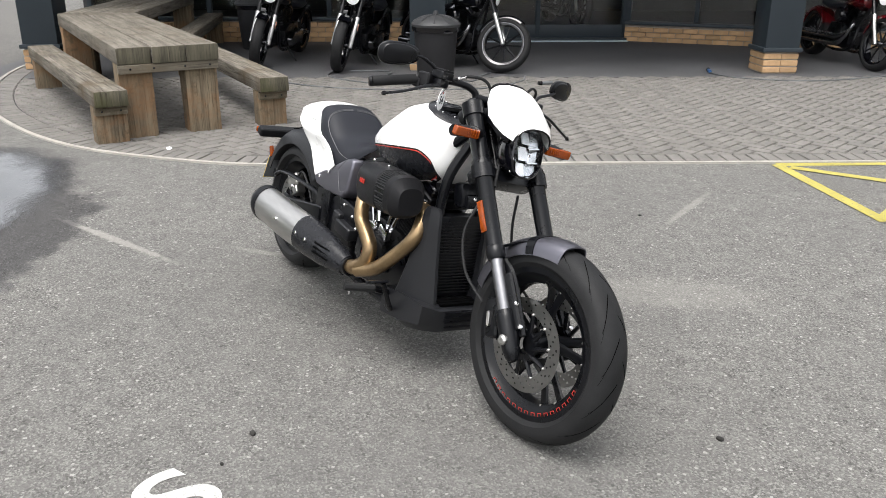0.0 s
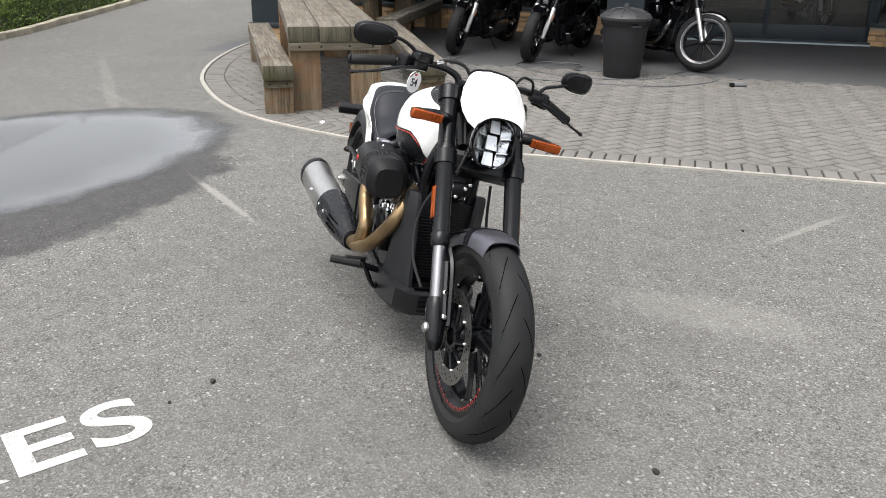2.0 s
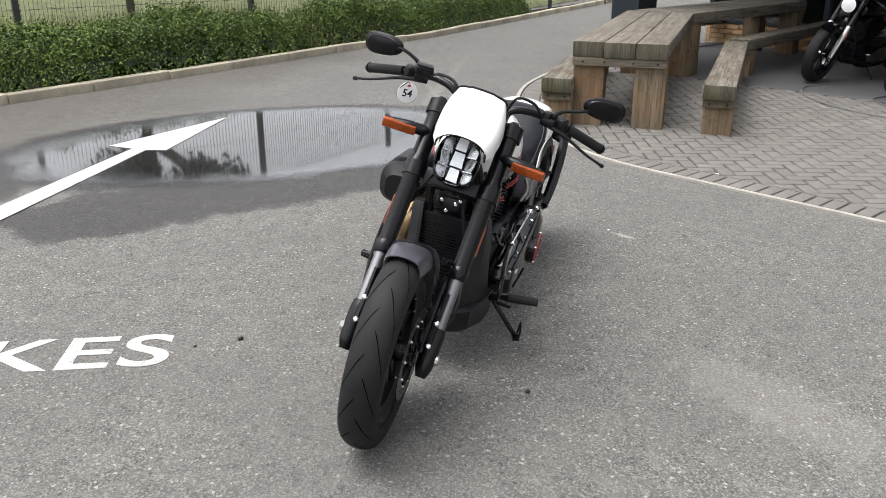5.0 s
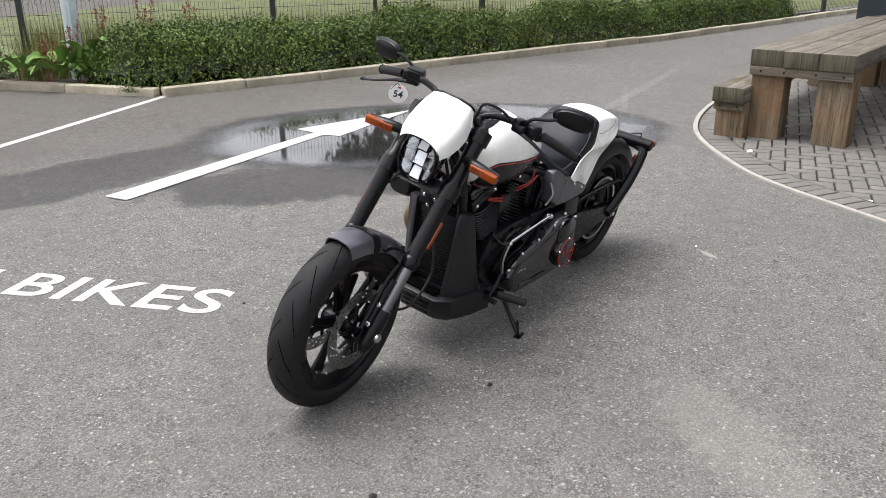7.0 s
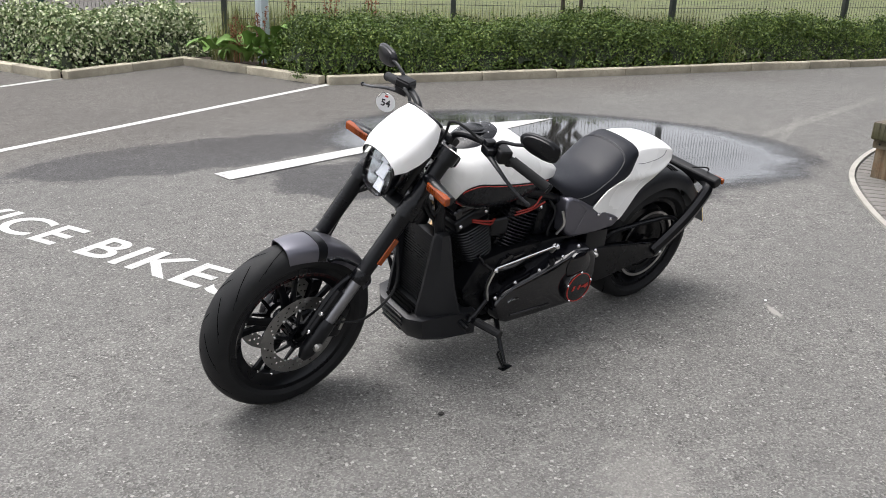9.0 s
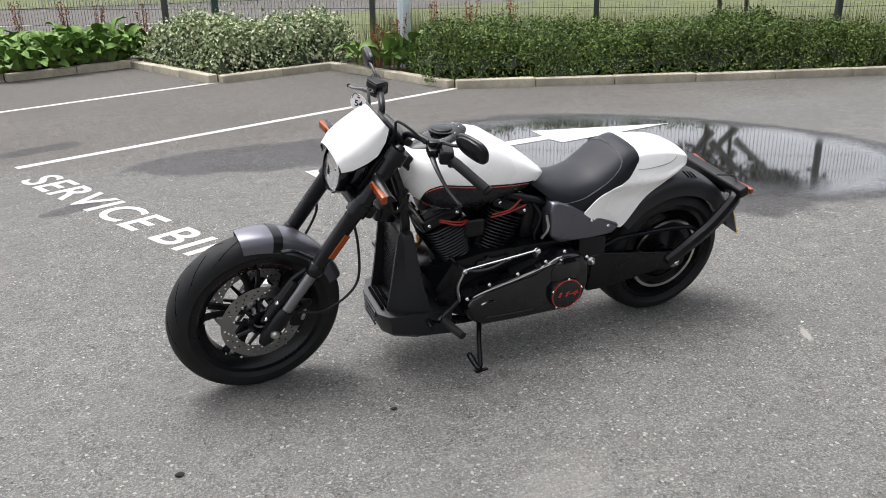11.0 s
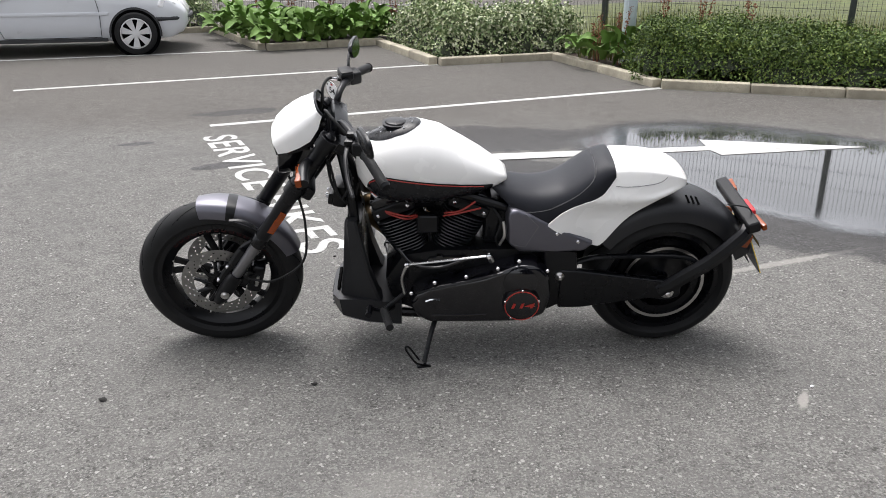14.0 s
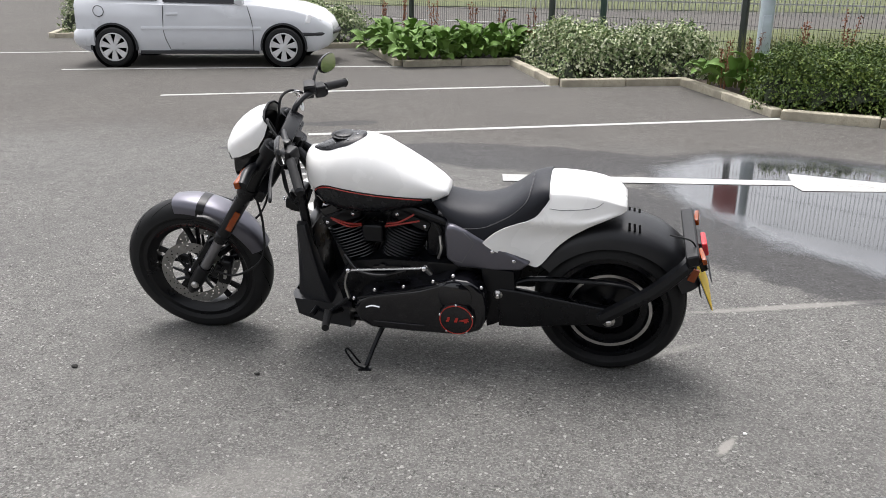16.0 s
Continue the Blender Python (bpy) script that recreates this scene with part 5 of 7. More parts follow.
part("tail_lamp", box(0.032, 0.10, 0.055, (-0.334, 0, 0.577), (0, 14, 0), 0.01, 3), RED_LENS, bike, "red tail lamp")
part("lamp_base", box(0.03, 0.12, 0.07, (-0.315, 0, 0.575), (0, 14, 0), 0.008), PLASTIC, bike)
plate = part("number_plate", box(0.004, 0.229, 0.172, (-0.352, 0, 0.432), (0, 24, 0), 0.0015), PLATE_YELLOW, bike, "yellow rear number plate")
part("plate_back", box(0.004, 0.228, 0.171, (-0.3475, 0, 0.434), (0, 24, 0), 0.001), CABLE, plate, "grey back of the plate")
part("plate_bar", join(*[box(0.0015, 0.16, 0.03, (-0.3555 - 0.022 * q, 0, 0.4315 + 0.05 * q), (0, 24, 0)) for q in (-0.7, 0.7)]), INK, plate, "dark bars on the plate")
part("plate_stay", tube([(-0.30, 0, 0.575), (-0.325, 0, 0.505), (-0.345, 0, 0.46)], 0.012, 8, flat=2.0), SATIN, bike)
part("guard_wire", tube([(-0.20, 0.10, 0.66), (-0.27, 0.13, 0.66), (-0.30, 0.12, 0.62)], 0.003, 6), RUBBER, bike)

# -- swingarm and frame --
for s in (1, -1):
    part("swingarm", join(prism([(0.43, 0.412), (0.37, 0.408), (0.06, 0.362), (-0.03, 0.352), (-0.055, 0.33), (-0.055, 0.285), (-0.01, 0.266), (0.07, 0.276), (0.34, 0.236), (0.43, 0.236)], s * 0.135, s * 0.172, 0.010, 3),
                          tube([(0.40, s * 0.135, 0.41), (0.34, s * 0.14, 0.44), (0.28, s * 0.145, 0.455), (0.07, s * 0.15, 0.464), (-0.06, s * 0.152, 0.455), (-0.11, s * 0.16, 0.43)], 0.014, 10, flat=0.7)), SATIN, bike, "black swingarm")
    part("axle_nut", join(bolt((0, s * 0.172, 0.307), (0, s, 0), 0.026, 0.014), bolt((0, s * 0.184, 0.307), (0, s, 0), 0.013, 0.014)), STEEL, bike, "bare steel axle nut")
part("belt_guard", prism([(0.42, 0.30), (0.42, 0.375), (0.10, 0.32), (0.10, 0.29)], 0.12, 0.134, 0.004), PLASTIC, bike)
for s in (1, -1):
    part("frame_rail", tube([(1.25, s * 0.03, 0.90), (1.10, s * 0.075, 0.78), (0.80, s * 0.09, 0.70), (0.55, s * 0.09, 0.60), (0.44, s * 0.10, 0.45), (0.42, s * 0.11, 0.36)], 0.019, 10), SATIN, bike)
    part("down_tube", tube([(1.265, s * 0.035, 0.86), (1.235, s * 0.085, 0.72), (1.215, s * 0.09, 0.50), (1.19, s * 0.10, 0.27), (1.08, s * 0.11, 0.19), (0.70, s * 0.12, 0.19), (0.45, s * 0.12, 0.26)], 0.019, 10), SATIN, bike, "black frame down tube")
part("steering_head", tube([(1.245, 0, 0.95), (1.335, 0, 0.82)], 0.034, 16), SATIN, bike)
part("under_tank_block", box(0.34, 0.11, 0.12, (0.93, 0, 0.69), (0, 4, 0), 0.02), SATIN, bike)

# -- engine --
def cylinder(bx, bz, tx, tz, label):
    """A finned barrel from its foot to its head."""
    a, b = Vector((bx, 0, bz)), Vector((tx, 0, tz))
    d = (b - a).normalized()
    tilt = math.degrees(math.atan2(d.x, d.z))
    L = (b - a).length
    core = part("cylinder", box(0.13, 0.15, L, tuple((a + b) / 2), (0, tilt, 0), 0.02, 3), SATIN, bike, label)
    n = 14
    for i in range(n):
        f = (i + 0.5) / n
        wide = 0.062 + 0.03 * min(1.0, f * 1.5)
        ring = []
        for k in range(24):
            q = 2 * math.pi * k / 24
            ring.append((wide * math.copysign(abs(math.cos(q)) ** 0.55, math.cos(q)), 0.112 * math.copysign(abs(math.sin(q)) ** 0.7, math.sin(q))))
        fin = loft([[(x * g, y * g, z) for x, y in ring] for z, g in ((-0.0022, 0.985), (0.0, 1.0), (0.0022, 0.985))])
        part("fin", fin, FIN, core, "", Matrix.Translation(a + d * L * f) @ Matrix.Rotation(radians(tilt), 4, "Y"))
    top = b + d * 0.028
    part("cylinder_head", box(0.165, 0.19, 0.05, tuple(top), (0, tilt, 0), 0.014, 3), SATIN, core)
    part("rocker_cover", box(0.145, 0.175, 0.045, tuple(b + d * 0.07), (0, tilt, 0), 0.016, 3), GLOSS, core, "gloss black rocker cover")
    for q, s in ((-0.06, 1), (0.06, 1), (-0.06, -1), (0.06, -1)):
        part("head_bolt", bolt(tuple(top + Vector((d.z * q, 0.096 * s, -d.x * q))), (0, s, 0), 0.008, 0.006), CHROME, core)
    return core


cylinder(0.995, 0.44, 1.066, 0.615, "black finned front cylinder")
cylinder(0.872, 0.45, 0.797, 0.625, "black finned rear cylinder")
part("crankcase", prism([(1.08, 0.25), (1.11, 0.36), (1.04, 0.47), (0.90, 0.49), (0.74, 0.49), (0.56, 0.49), (0.47, 0.42), (0.46, 0.26), (0.60, 0.215), (0.98, 0.205)], -0.125, 0.135, 0.012, 2), SATIN, bike, "black crankcase")
part("timing_cover", prism([(1.0, 0.30), (0.99, 0.41), (0.90, 0.455), (0.78, 0.43), (0.76, 0.31), (0.85, 0.25)], -0.12, -0.165, 0.010, 2, 0.01), SATIN, bike, "black timing cover")
medal = part("timer_badge", moved(lathe([(0.0001, 0.01), (0.026, 0.01), (0.030, 0.006), (0.030, -0.004), (0.0001, -0.004)], 24, False), pose(0.872, -0.168, 0.345, 180)), GLOSS, bike, "round badge with a red mark")
part("badge_mark", box(0.022, 0.002, 0.022, (0.872, -0.1795, 0.345), (0, 45, 0), 0.001), RED_TRIM, medal)
part("pushrod_tube", join(*[tube([(0.90 + q, -0.125, 0.43), (0.90 + q * 2.6, -0.115, 0.60)], 0.010, 8) for q in (-0.05, -0.025, 0.03, 0.055)]), CHROME, bike, "bright pushrod tubes")
part("tappet_block", join(*[box(0.07, 0.03, 0.05, (0.90 + q, -0.14, 0.445), (0, q * 300, 0), 0.01) for q in (-0.045, 0.05)]), CHROME, bike)
part("throttle_body", box(0.10, 0.12, 0.09, (0.90, -0.03, 0.64), (0, 0, 0), 0.02), SATIN, bike)
part("coil_cover", box(0.085, 0.05, 0.075, (0.945, 0.085, 0.585), (0, 0, 0), 0.014, 3), SATIN, bike, "black coil cover between the cylinders")
part("spark_lead", join(tube([(0.985, 0.115, 0.632), (1.03, 0.135, 0.640), (1.105, 0.125, 0.655)], 0.0038, 8, 6), tube([(0.985, 0.11, 0.622), (1.03, 0.14, 0.630), (1.10, 0.12, 0.645)], 0.0038, 8, 6)), LEAD_RED, bike, "red spark plug leads")
part("spark_lead", join(tube([(0.885, 0.115, 0.628), (0.83, 0.14, 0.652), (0.745, 0.125, 0.665)], 0.0038, 8, 6), tube([(0.88, 0.115, 0.640), (0.82, 0.14, 0.664), (0.765, 0.12, 0.690)], 0.0038, 8, 6)), LEAD_RED, bike, "red spark plug leads")
primary = part("primary_cover", prism([(0.48, 0.24), (0.458, 0.33), (0.475, 0.425), (0.52, 0.47), (0.60, 0.478), (0.66, 0.452), (0.74, 0.426), (0.86, 0.398), (0.95, 0.376), (1.0, 0.348), (1.025, 0.30), (1.0, 0.24), (0.95, 0.208), (0.774, 0.20), (0.56, 0.206)], 0.13, 0.232, 0.024, 5, 0.012), GLOSS, bike, "long gloss black primary drive cover")
part("cover_slot", tube([(0.955, 0.2325, 0.318), (0.93, 0.2325, 0.326), (0.90, 0.2325, 0.322)], 0.005, 6), CHROME, primary, "small bright inspection slot")
derby = part("derby_cover", moved(lathe([(0.0001, 0.016), (0.062, 0.016), (0.070, 0.012), (0.074, 0.0), (0.074, -0.06), (0.0001, -0.06)], 40, False), pose(0.585, 0.240, 0.306)), GLOSS, primary, "round black cover with a red ring")
part("red_ring", moved(lathe([(0.063, 0.0165), (0.0665, 0.0165), (0.0665, 0.013), (0.063, 0.013)], 40), pose(0.585, 0.2405, 0.306)), RED_TRIM, derby)
for a in [math.pi / 2 + 2 * math.pi * i / 5 for i in range(5)]:
    part("cover_bolt", bolt((0.585 + 0.0685 * math.cos(a), 0.2535, 0.306 + 0.0685 * math.sin(a)), (0, 1, 0), 0.0055, 0.006), CHROME, derby)
lettering("114", 0.029, 0.0008, RED_TRIM, "cover_number", Matrix(((-2.7, -0.35, 0, 0.585), (0, 0, 1, 0.2575), (0, 1, 0, 0.306), (0, 0, 0, 1))), derby, bold=0.0006, spacing=0.82)
part("primary_bump", moved(lathe([(0.0001, 0.03), (0.045, 0.028), (0.065, 0.015), (0.072, -0.02), (0.0001, -0.02)], 32, False), pose(0.592, 0.220, 0.398)), GLOSS, primary)
for x, z in ((0.49, 0.44), (0.60, 0.484), (0.68, 0.452), (0.80, 0.418), (0.92, 0.392), (1.01, 0.345)):
    part("cover_bolt", bolt((x, 0.216, z), (0, 1, 0.2), 0.008, 0.008), CHROME, primary)
part("shift_rod", tube([(1.025, 0.205, 0.468), (0.715, 0.205, 0.502)], 0.0055, 8), CHROME, bike, "chrome gear shift rod")
part("shift_arm", tube([(1.025, 0.205, 0.468), (1.045, 0.20, 0.40), (1.035, 0.20, 0.335)], 0.010, 8, 4, 0.6), STEEL, bike)
part("shift_arm", tube([(0.715, 0.20, 0.50), (0.70, 0.17, 0.46)], 0.011, 8), STEEL, bike)
part("rod_end", bolt((1.025, 0.208, 0.468), (0, 1, 0), 0.011, 0.010), CHROME, bike)
part("rod_end", bolt((0.715, 0.208, 0.502), (0, 1, 0), 0.012, 0.010), CHROME, bike)
part("cover_ridge", tube([(0.99, 0.226, 0.352), (0.93, 0.229, 0.372), (0.80, 0.229, 0.402), (0.66, 0.229, 0.442)], 0.005, 8, 5), GLOSS, primary)
part("cover_ridge", tube([(0.93, 0.233, 0.252), (0.80, 0.234, 0.25), (0.72, 0.233, 0.25)], 0.004, 8, 5), GLOSS, primary)
part("crank_tube", tube([(1.06, 0.14, 0.50), (1.0, 0.16, 0.44), (0.90, 0.165, 0.43), (0.80, 0.16, 0.46)], 0.007, 8, 6), GLOSS, bike)
part("crank_plate", prism([(0.96, 0.425), (0.94, 0.462), (0.82, 0.468), (0.80, 0.44)], 0.13, 0.15, 0.006), GLOSS, bike)
part("crank_boss", moved(lathe([(0.0001, 0.02), (0.018, 0.018), (0.022, 0.0), (0.0001, 0.0)], 16, False), pose(0.90, 0.132, 0.455)), GLOSS, bike)
part("gearbox", box(0.16, 0.22, 0.16, (0.47, 0, 0.40), (0, 0, 0), 0.02), SATIN, bike)
part("pivot_bolt", join(bolt((0.432, 0.165, 0.385), (0, 1, 0), 0.019, 0.014), bolt((0.432, 0.178, 0.385), (0, 1, 0), 0.011, 0.012)), STEEL, bike)
part("frame_plate", prism([(0.50, 0.50), (0.37, 0.49), (0.36, 0.36), (0.38, 0.27), (0.48, 0.22)], 0.12, 0.165, 0.012), SATIN, bike)
part("frame_plate", flipped(prism([(0.50, 0.50), (0.37, 0.49), (0.36, 0.36), (0.38, 0.27), (0.48, 0.22)], 0.12, 0.165, 0.012)), SATIN, bike)
part("wire_clip", tube([(0.66, 0.15, 0.62), (0.655, 0.165, 0.57), (0.67, 0.15, 0.52)], 0.006, 8), STEEL, bike)

part("electrics_box", box(0.15, 0.18, 0.17, (0.655, 0, 0.575), (0, 0, 0), 0.02, 3), SATIN, bike, "black electrics box behind the rear cylinder")
part("rear_wire", tube([(0.70, 0.10, 0.66), (0.665, 0.115, 0.60), (0.68, 0.11, 0.52), (0.66, 0.10, 0.47)], 0.005, 8, 6), RUBBER, bike)

# -- radiator and chin fairing --
rad = part("radiator", box(0.05, 0.22, 0.31, (1.215, 0, 0.44), (0, 2, 0), 0.008), SATIN, bike, "black radiator with fine fins")
for i in range(24):
    part("radiator_fin", box(0.006, 0.205, 0.004, (1.242, 0, 0.305 + i * 0.0115)), PLASTIC, rad)
for s in (1, -1):
    rings = []
    for z, xf, yf, xr, yr in ((0.265, 1.292, 0.100, 1.120, 0.172), (0.30, 1.288, 0.100, 1.140, 0.172), (0.40, 1.276, 0.104, 1.172, 0.165), (0.52, 1.266, 0.108, 1.196, 0.156), (0.605, 1.260, 0.112, 1.212, 0.149), (0.622, 1.252, 0.116, 1.216, 0.142)):
        mx, my = (xf + xr) / 2 + 0.012, (yf + yr) / 2 + 0.012
        ring = [(xf, yf - 0.012), (xf, yf), (xf - 0.006, yf + 0.008), (mx, my), (xr + 0.008, yr), (xr - 0.002, yr - 0.004), (xr - 0.006, yr - 0.02), (xr, yf - 0.012)]
        rings.append([(x, y * s, z) for x, y in (ring if s > 0 else ring[::-1])])
    part("radiator_shroud", loft(rings), SHROUD, bike, "matt black radiator shroud", None, 28)
chin = part("chin_fairing", loft([[(x, y * (0.175 - q * 0.02), z) for x, y, z in ring] for q, ring in enumerate([
    [(1.05, -1, 0.27), (1.05, 1, 0.27), (1.05, 1.0, 0.17), (1.05, 0.72, 0.148), (1.05, -0.72, 0.148), (1.05, -1.0, 0.17)],
    [(1.17, -1.12, 0.285), (1.17, 1.12, 0.285), (1.18, 1.12, 0.185), (1.18, 0.85, 0.15), (1.18, -0.85, 0.15), (1.18, -1.12, 0.185)],
    [(1.295, -1.1, 0.275), (1.295, 1.1, 0.275), (1.285, 1.1, 0.20), (1.27, 0.9, 0.17), (1.27, -0.9, 0.17), (1.285, -1.1, 0.20)],
    [(1.325, -0.78, 0.262), (1.325, 0.78, 0.262), (1.318, 0.78, 0.21), (1.305, 0.7, 0.175), (1.305, -0.7, 0.175), (1.318, -0.78, 0.21)]])]), SHROUD, bike, "matt black chin fairing with cooling slots")
for i in range(3):
    part("chin_slot", box(0.012, 0.16, 0.011, (1.302 - 0.016 * i, 0, 0.2795 + 0.003 * i), (0, 15, 0), 0.003), GAP_SHADE, chin)
part("chin_grille", join(*[box(0.008, 0.13, 0.006, (1.326, 0, 0.20 + 0.018 * i), (0, 8, 0), 0.002) for i in range(4)]), SATIN, chin)
part("horn_block", join(box(0.06, 0.12, 0.09, (1.275, 0, 0.68), (0, -10, 0), 0.016), box(0.03, 0.09, 0.05, (1.31, 0.0, 0.665), (0, -10, 0), 0.01)), SATIN, bike)
for y, z in ((-0.02, 0.69), (0.03, 0.685), (0.0, 0.655), (0.045, 0.70)):
    part("block_bolt", bolt((1.326, y, z - 0.012), (1, 0, 0.1), 0.007, 0.006), CHROME, bike)

# -- exhaust, right side --
part("muffler", tube([(0.90, -0.258, 0.30), (0.78, -0.276, 0.318), (0.60, -0.302, 0.341)], [0.036, 0.058, 0.070], 24, 6, 1.15), CARBON, bike, "black ribbed muffler shield")
part("muffler_body", tube([(0.605, -0.302, 0.340), (0.43, -0.322, 0.356), (0.262, -0.338, 0.374)], [0.066, 0.068, 0.068], 28, 6, 1.15), STEEL, bike, "brushed steel muffler can")
part("muffler_tip", tube([(0.264, -0.338, 0.374), (0.238, -0.341, 0.377), (0.215, -0.343, 0.379)], [0.070, 0.071, 0.062], 28, 3, 1.15), SATIN, bike, "black muffler end cap")
part("muffler_bore", tube([(0.216, -0.343, 0.379), (0.212, -0.3435, 0.3795)], [0.045, 0.045], 20, 2), GAP_SHADE, bike)
part("shield_slot", join(*[tube([(0.84, -0.312 + 0.004 * q, 0.322 + 0.018 * q), (0.76, -0.341 + 0.004 * q, 0.336 + 0.018 * q)], 0.004, 6) for q in (-1, 0, 1)]), GAP_SHADE, bike)
for x, y, z in ((0.63, -0.362, 0.355), (0.70, -0.352, 0.347), (0.47, -0.384, 0.368)):
    part("muffler_bolt", bolt((x, y, z), (0, -1, 0.2), 0.008, 0.006), CHROME, bike)
part("header_pipe", tube([(0.79, -0.10, 0.60), (0.85, -0.185, 0.58), (0.892, -0.22, 0.535), (0.918, -0.228, 0.485), (0.972, -0.23, 0.448), (1.012, -0.232, 0.405), (1.0, -0.238, 0.348), (0.95, -0.25, 0.312), (0.895, -0.258, 0.30)], 0.0285, 16, 8), BRONZE, bike, "heat-tinted bronze exhaust header")
part("header_pipe", tube([(1.11, -0.08, 0.60), (1.185, -0.13, 0.57), (1.20, -0.165, 0.50), (1.13, -0.195, 0.41), (1.06, -0.225, 0.342), (0.97, -0.25, 0.306)], 0.0265, 16, 8), BRONZE, bike, "heat-tinted bronze exhaust header")
part("header_clamp", tube([(0.925, -0.256, 0.304), (0.90, -0.258, 0.30)], 0.036, 16), SATIN, bike)

# -- air cleaner, right side --
def pod_ring(x, f, yo=0.0, zo=0.0, n=36):
    out = []
    for i in range(n):
        a = 2 * math.pi * i / n
        c, s = math.cos(a), math.sin(a)
        out.append((x + 0.115, -0.222 + yo + 0.078 * f * math.copysign(abs(c) ** 0.7, c), 0.648 + zo + 0.078 * f * math.copysign(abs(s) ** 0.7, s)))
    return out


pod = part("air_cleaner", loft([pod_ring(0.80, 0.55, 0.03), pod_ring(0.825, 0.92, 0.01), pod_ring(0.86, 1.0), pod_ring(0.985, 1.0), pod_ring(0.99, 0.93), pod_ring(1.005, 0.9)]), PLASTIC, bike, "black forward-facing air cleaner housing")
part("air_filter", loft([pod_ring(0.99, 0.9), pod_ring(1.055, 0.9), pod_ring(1.06, 0.5)]), SATIN, pod, "pleated black air filter")
pleats = []
for i in range(44):
    a = 2 * math.pi * i / 44
    c, s = math.cos(a), math.sin(a)
    y, z = -0.222 + 0.073 * math.copysign(abs(c) ** 0.7, c), 0.648 + 0.073 * math.copysign(abs(s) ** 0.7, s)
    pleats.append(tube([(1.105, y, z), (1.171, y, z)], 0.0035, 5))
part("filter_pleats", join(*pleats), RUBBER, pod)
part("filter_cap", loft([pod_ring(1.047, 0.93), pod_ring(1.053, 0.97), pod_ring(1.085, 0.94, 0, -0.002), pod_ring(1.108, 0.68, 0.004, -0.01), pod_ring(1.113, 0.62, 0.004, -0.01)]), PLASTIC, pod, "black filter end cap", None, 28)
part("intake_elbow", box(0.12, 0.12, 0.10, (0.96, -0.10, 0.645), (0, 0, 0), 0.02), SATIN, bike)
for k in range(3):
    part("pod_mark", box(0.009, 0.002, 0.017, (1.0 + 0.013 * k, -0.3015, 0.664), (0, 12, 0), 0.0008), RED_TRIM, pod, "small red mark")
for x in (0.925, 1.035):
    part("pod_bolt", bolt((x + 0.02, -0.222, 0.727), (0, 0, 1), 0.006, 0.006), CHROME, pod)

# -- right-hand rear brake and gearbox details --
cal = part("rear_caliper", join(box(0.10, 0.045, 0.06, (0.035, -0.118, 0.43), (0, -35, 0), 0.016, 3), box(0.05, 0.05, 0.045, (0.085, -0.122, 0.40), (0, -35, 0), 0.012, 3)), STEEL, bike, "bare metal rear brake caliper")
part("caliper_bolt", join(bolt((0.01, -0.142, 0.45), (0, -1, 0), 0.009, 0.008), bolt((0.065, -0.146, 0.415), (0, -1, 0), 0.009, 0.008)), CHROME, cal)
part("rear_hose", tube([(0.07, -0.13, 0.45), (0.14, -0.14, 0.50), (0.24, -0.15, 0.46), (0.32, -0.15, 0.36)], 0.005, 8, 8), RUBBER, bike)
part("starter_cover", join(box(0.13, 0.06, 0.055, (0.66, -0.15, 0.375), (0, 8, 0), 0.014, 3), box(0.06, 0.05, 0.05, (0.59, -0.15, 0.41), (0, 8, 0), 0.012, 3)), SHROUD, bike, "dull grey starter cover")
part("side_plate", prism([(0.70, 0.25), (0.72, 0.47), (0.56, 0.50), (0.42, 0.46), (0.40, 0.28)], -0.11, -0.15, 0.014, 3), SATIN, bike, "black gearbox side plate")
for x, z in ((0.70, 0.44), (0.74, 0.40), (0.62, 0.47), (0.45, 0.42)):
    part("plate_bolt", bolt((x, -0.152, z), (0, -1, 0), 0.008, 0.008), CHROME, bike)

# -- foot controls and side stand --
for s in (1, -1):
    part("peg_bracket", tube([(1.06, s * 0.12, 0.235), (1.10, s * 0.20, 0.265), (1.115, s * 0.255, 0.285)], 0.013, 8), SATIN, bike)
    peg = part("footpeg", tube([(1.115, s * 0.25, 0.286), (1.09, s * 0.36, 0.288)], [0.017, 0.0195, 0.015], 10), RUBBER, bike, "black rubber footpeg")
    part("peg_bolt", bolt((1.095, s * 0.34, 0.272), (0, 0, -1), 0.005, 0.014), CHROME, peg)
part("brake_pedal", join(tube([(1.06, -0.16, 0.20), (1.16, -0.20, 0.22), (1.19, -0.26, 0.33)], 0.009, 8), box(0.045, 0.075, 0.012, (1.19, -0.285, 0.337), (0, -18, 0), 0.005)), SATIN, bike, "black brake pedal")
part("shift_pedal", join(tube([(1.035, 0.20, 0.335), (1.12, 0.215, 0.27), (1.17, 0.23, 0.285)], 0.009, 8), tube([(1.17, 0.22, 0.285), (1.175, 0.275, 0.285)], 0.012, 10)), SATIN, bike, "black gear pedal")
stand = part("side_stand", tube([(0.90, 0.12, 0.205), (0.935, 0.20, 0.135), (0.962, 0.285, 0.062)], [0.013, 0.010, 0.010], 10), SATIN, bike, "black steel side stand")
part("stand_foot", box(0.055, 0.03, 0.008, (0.965, 0.296, 0.054), (LEAN_DEG, 0, 10), 0.003), SATIN, stand)
part("stand_tab", join(tube([(0.972, 0.297, 0.06), (0.995, 0.31, 0.08), (1.02, 0.312, 0.12), (1.035, 0.31, 0.152), (1.022, 0.306, 0.155), (1.004, 0.303, 0.125), (0.982, 0.298, 0.085)], 0.0045, 6, 5)), SATIN, stand)


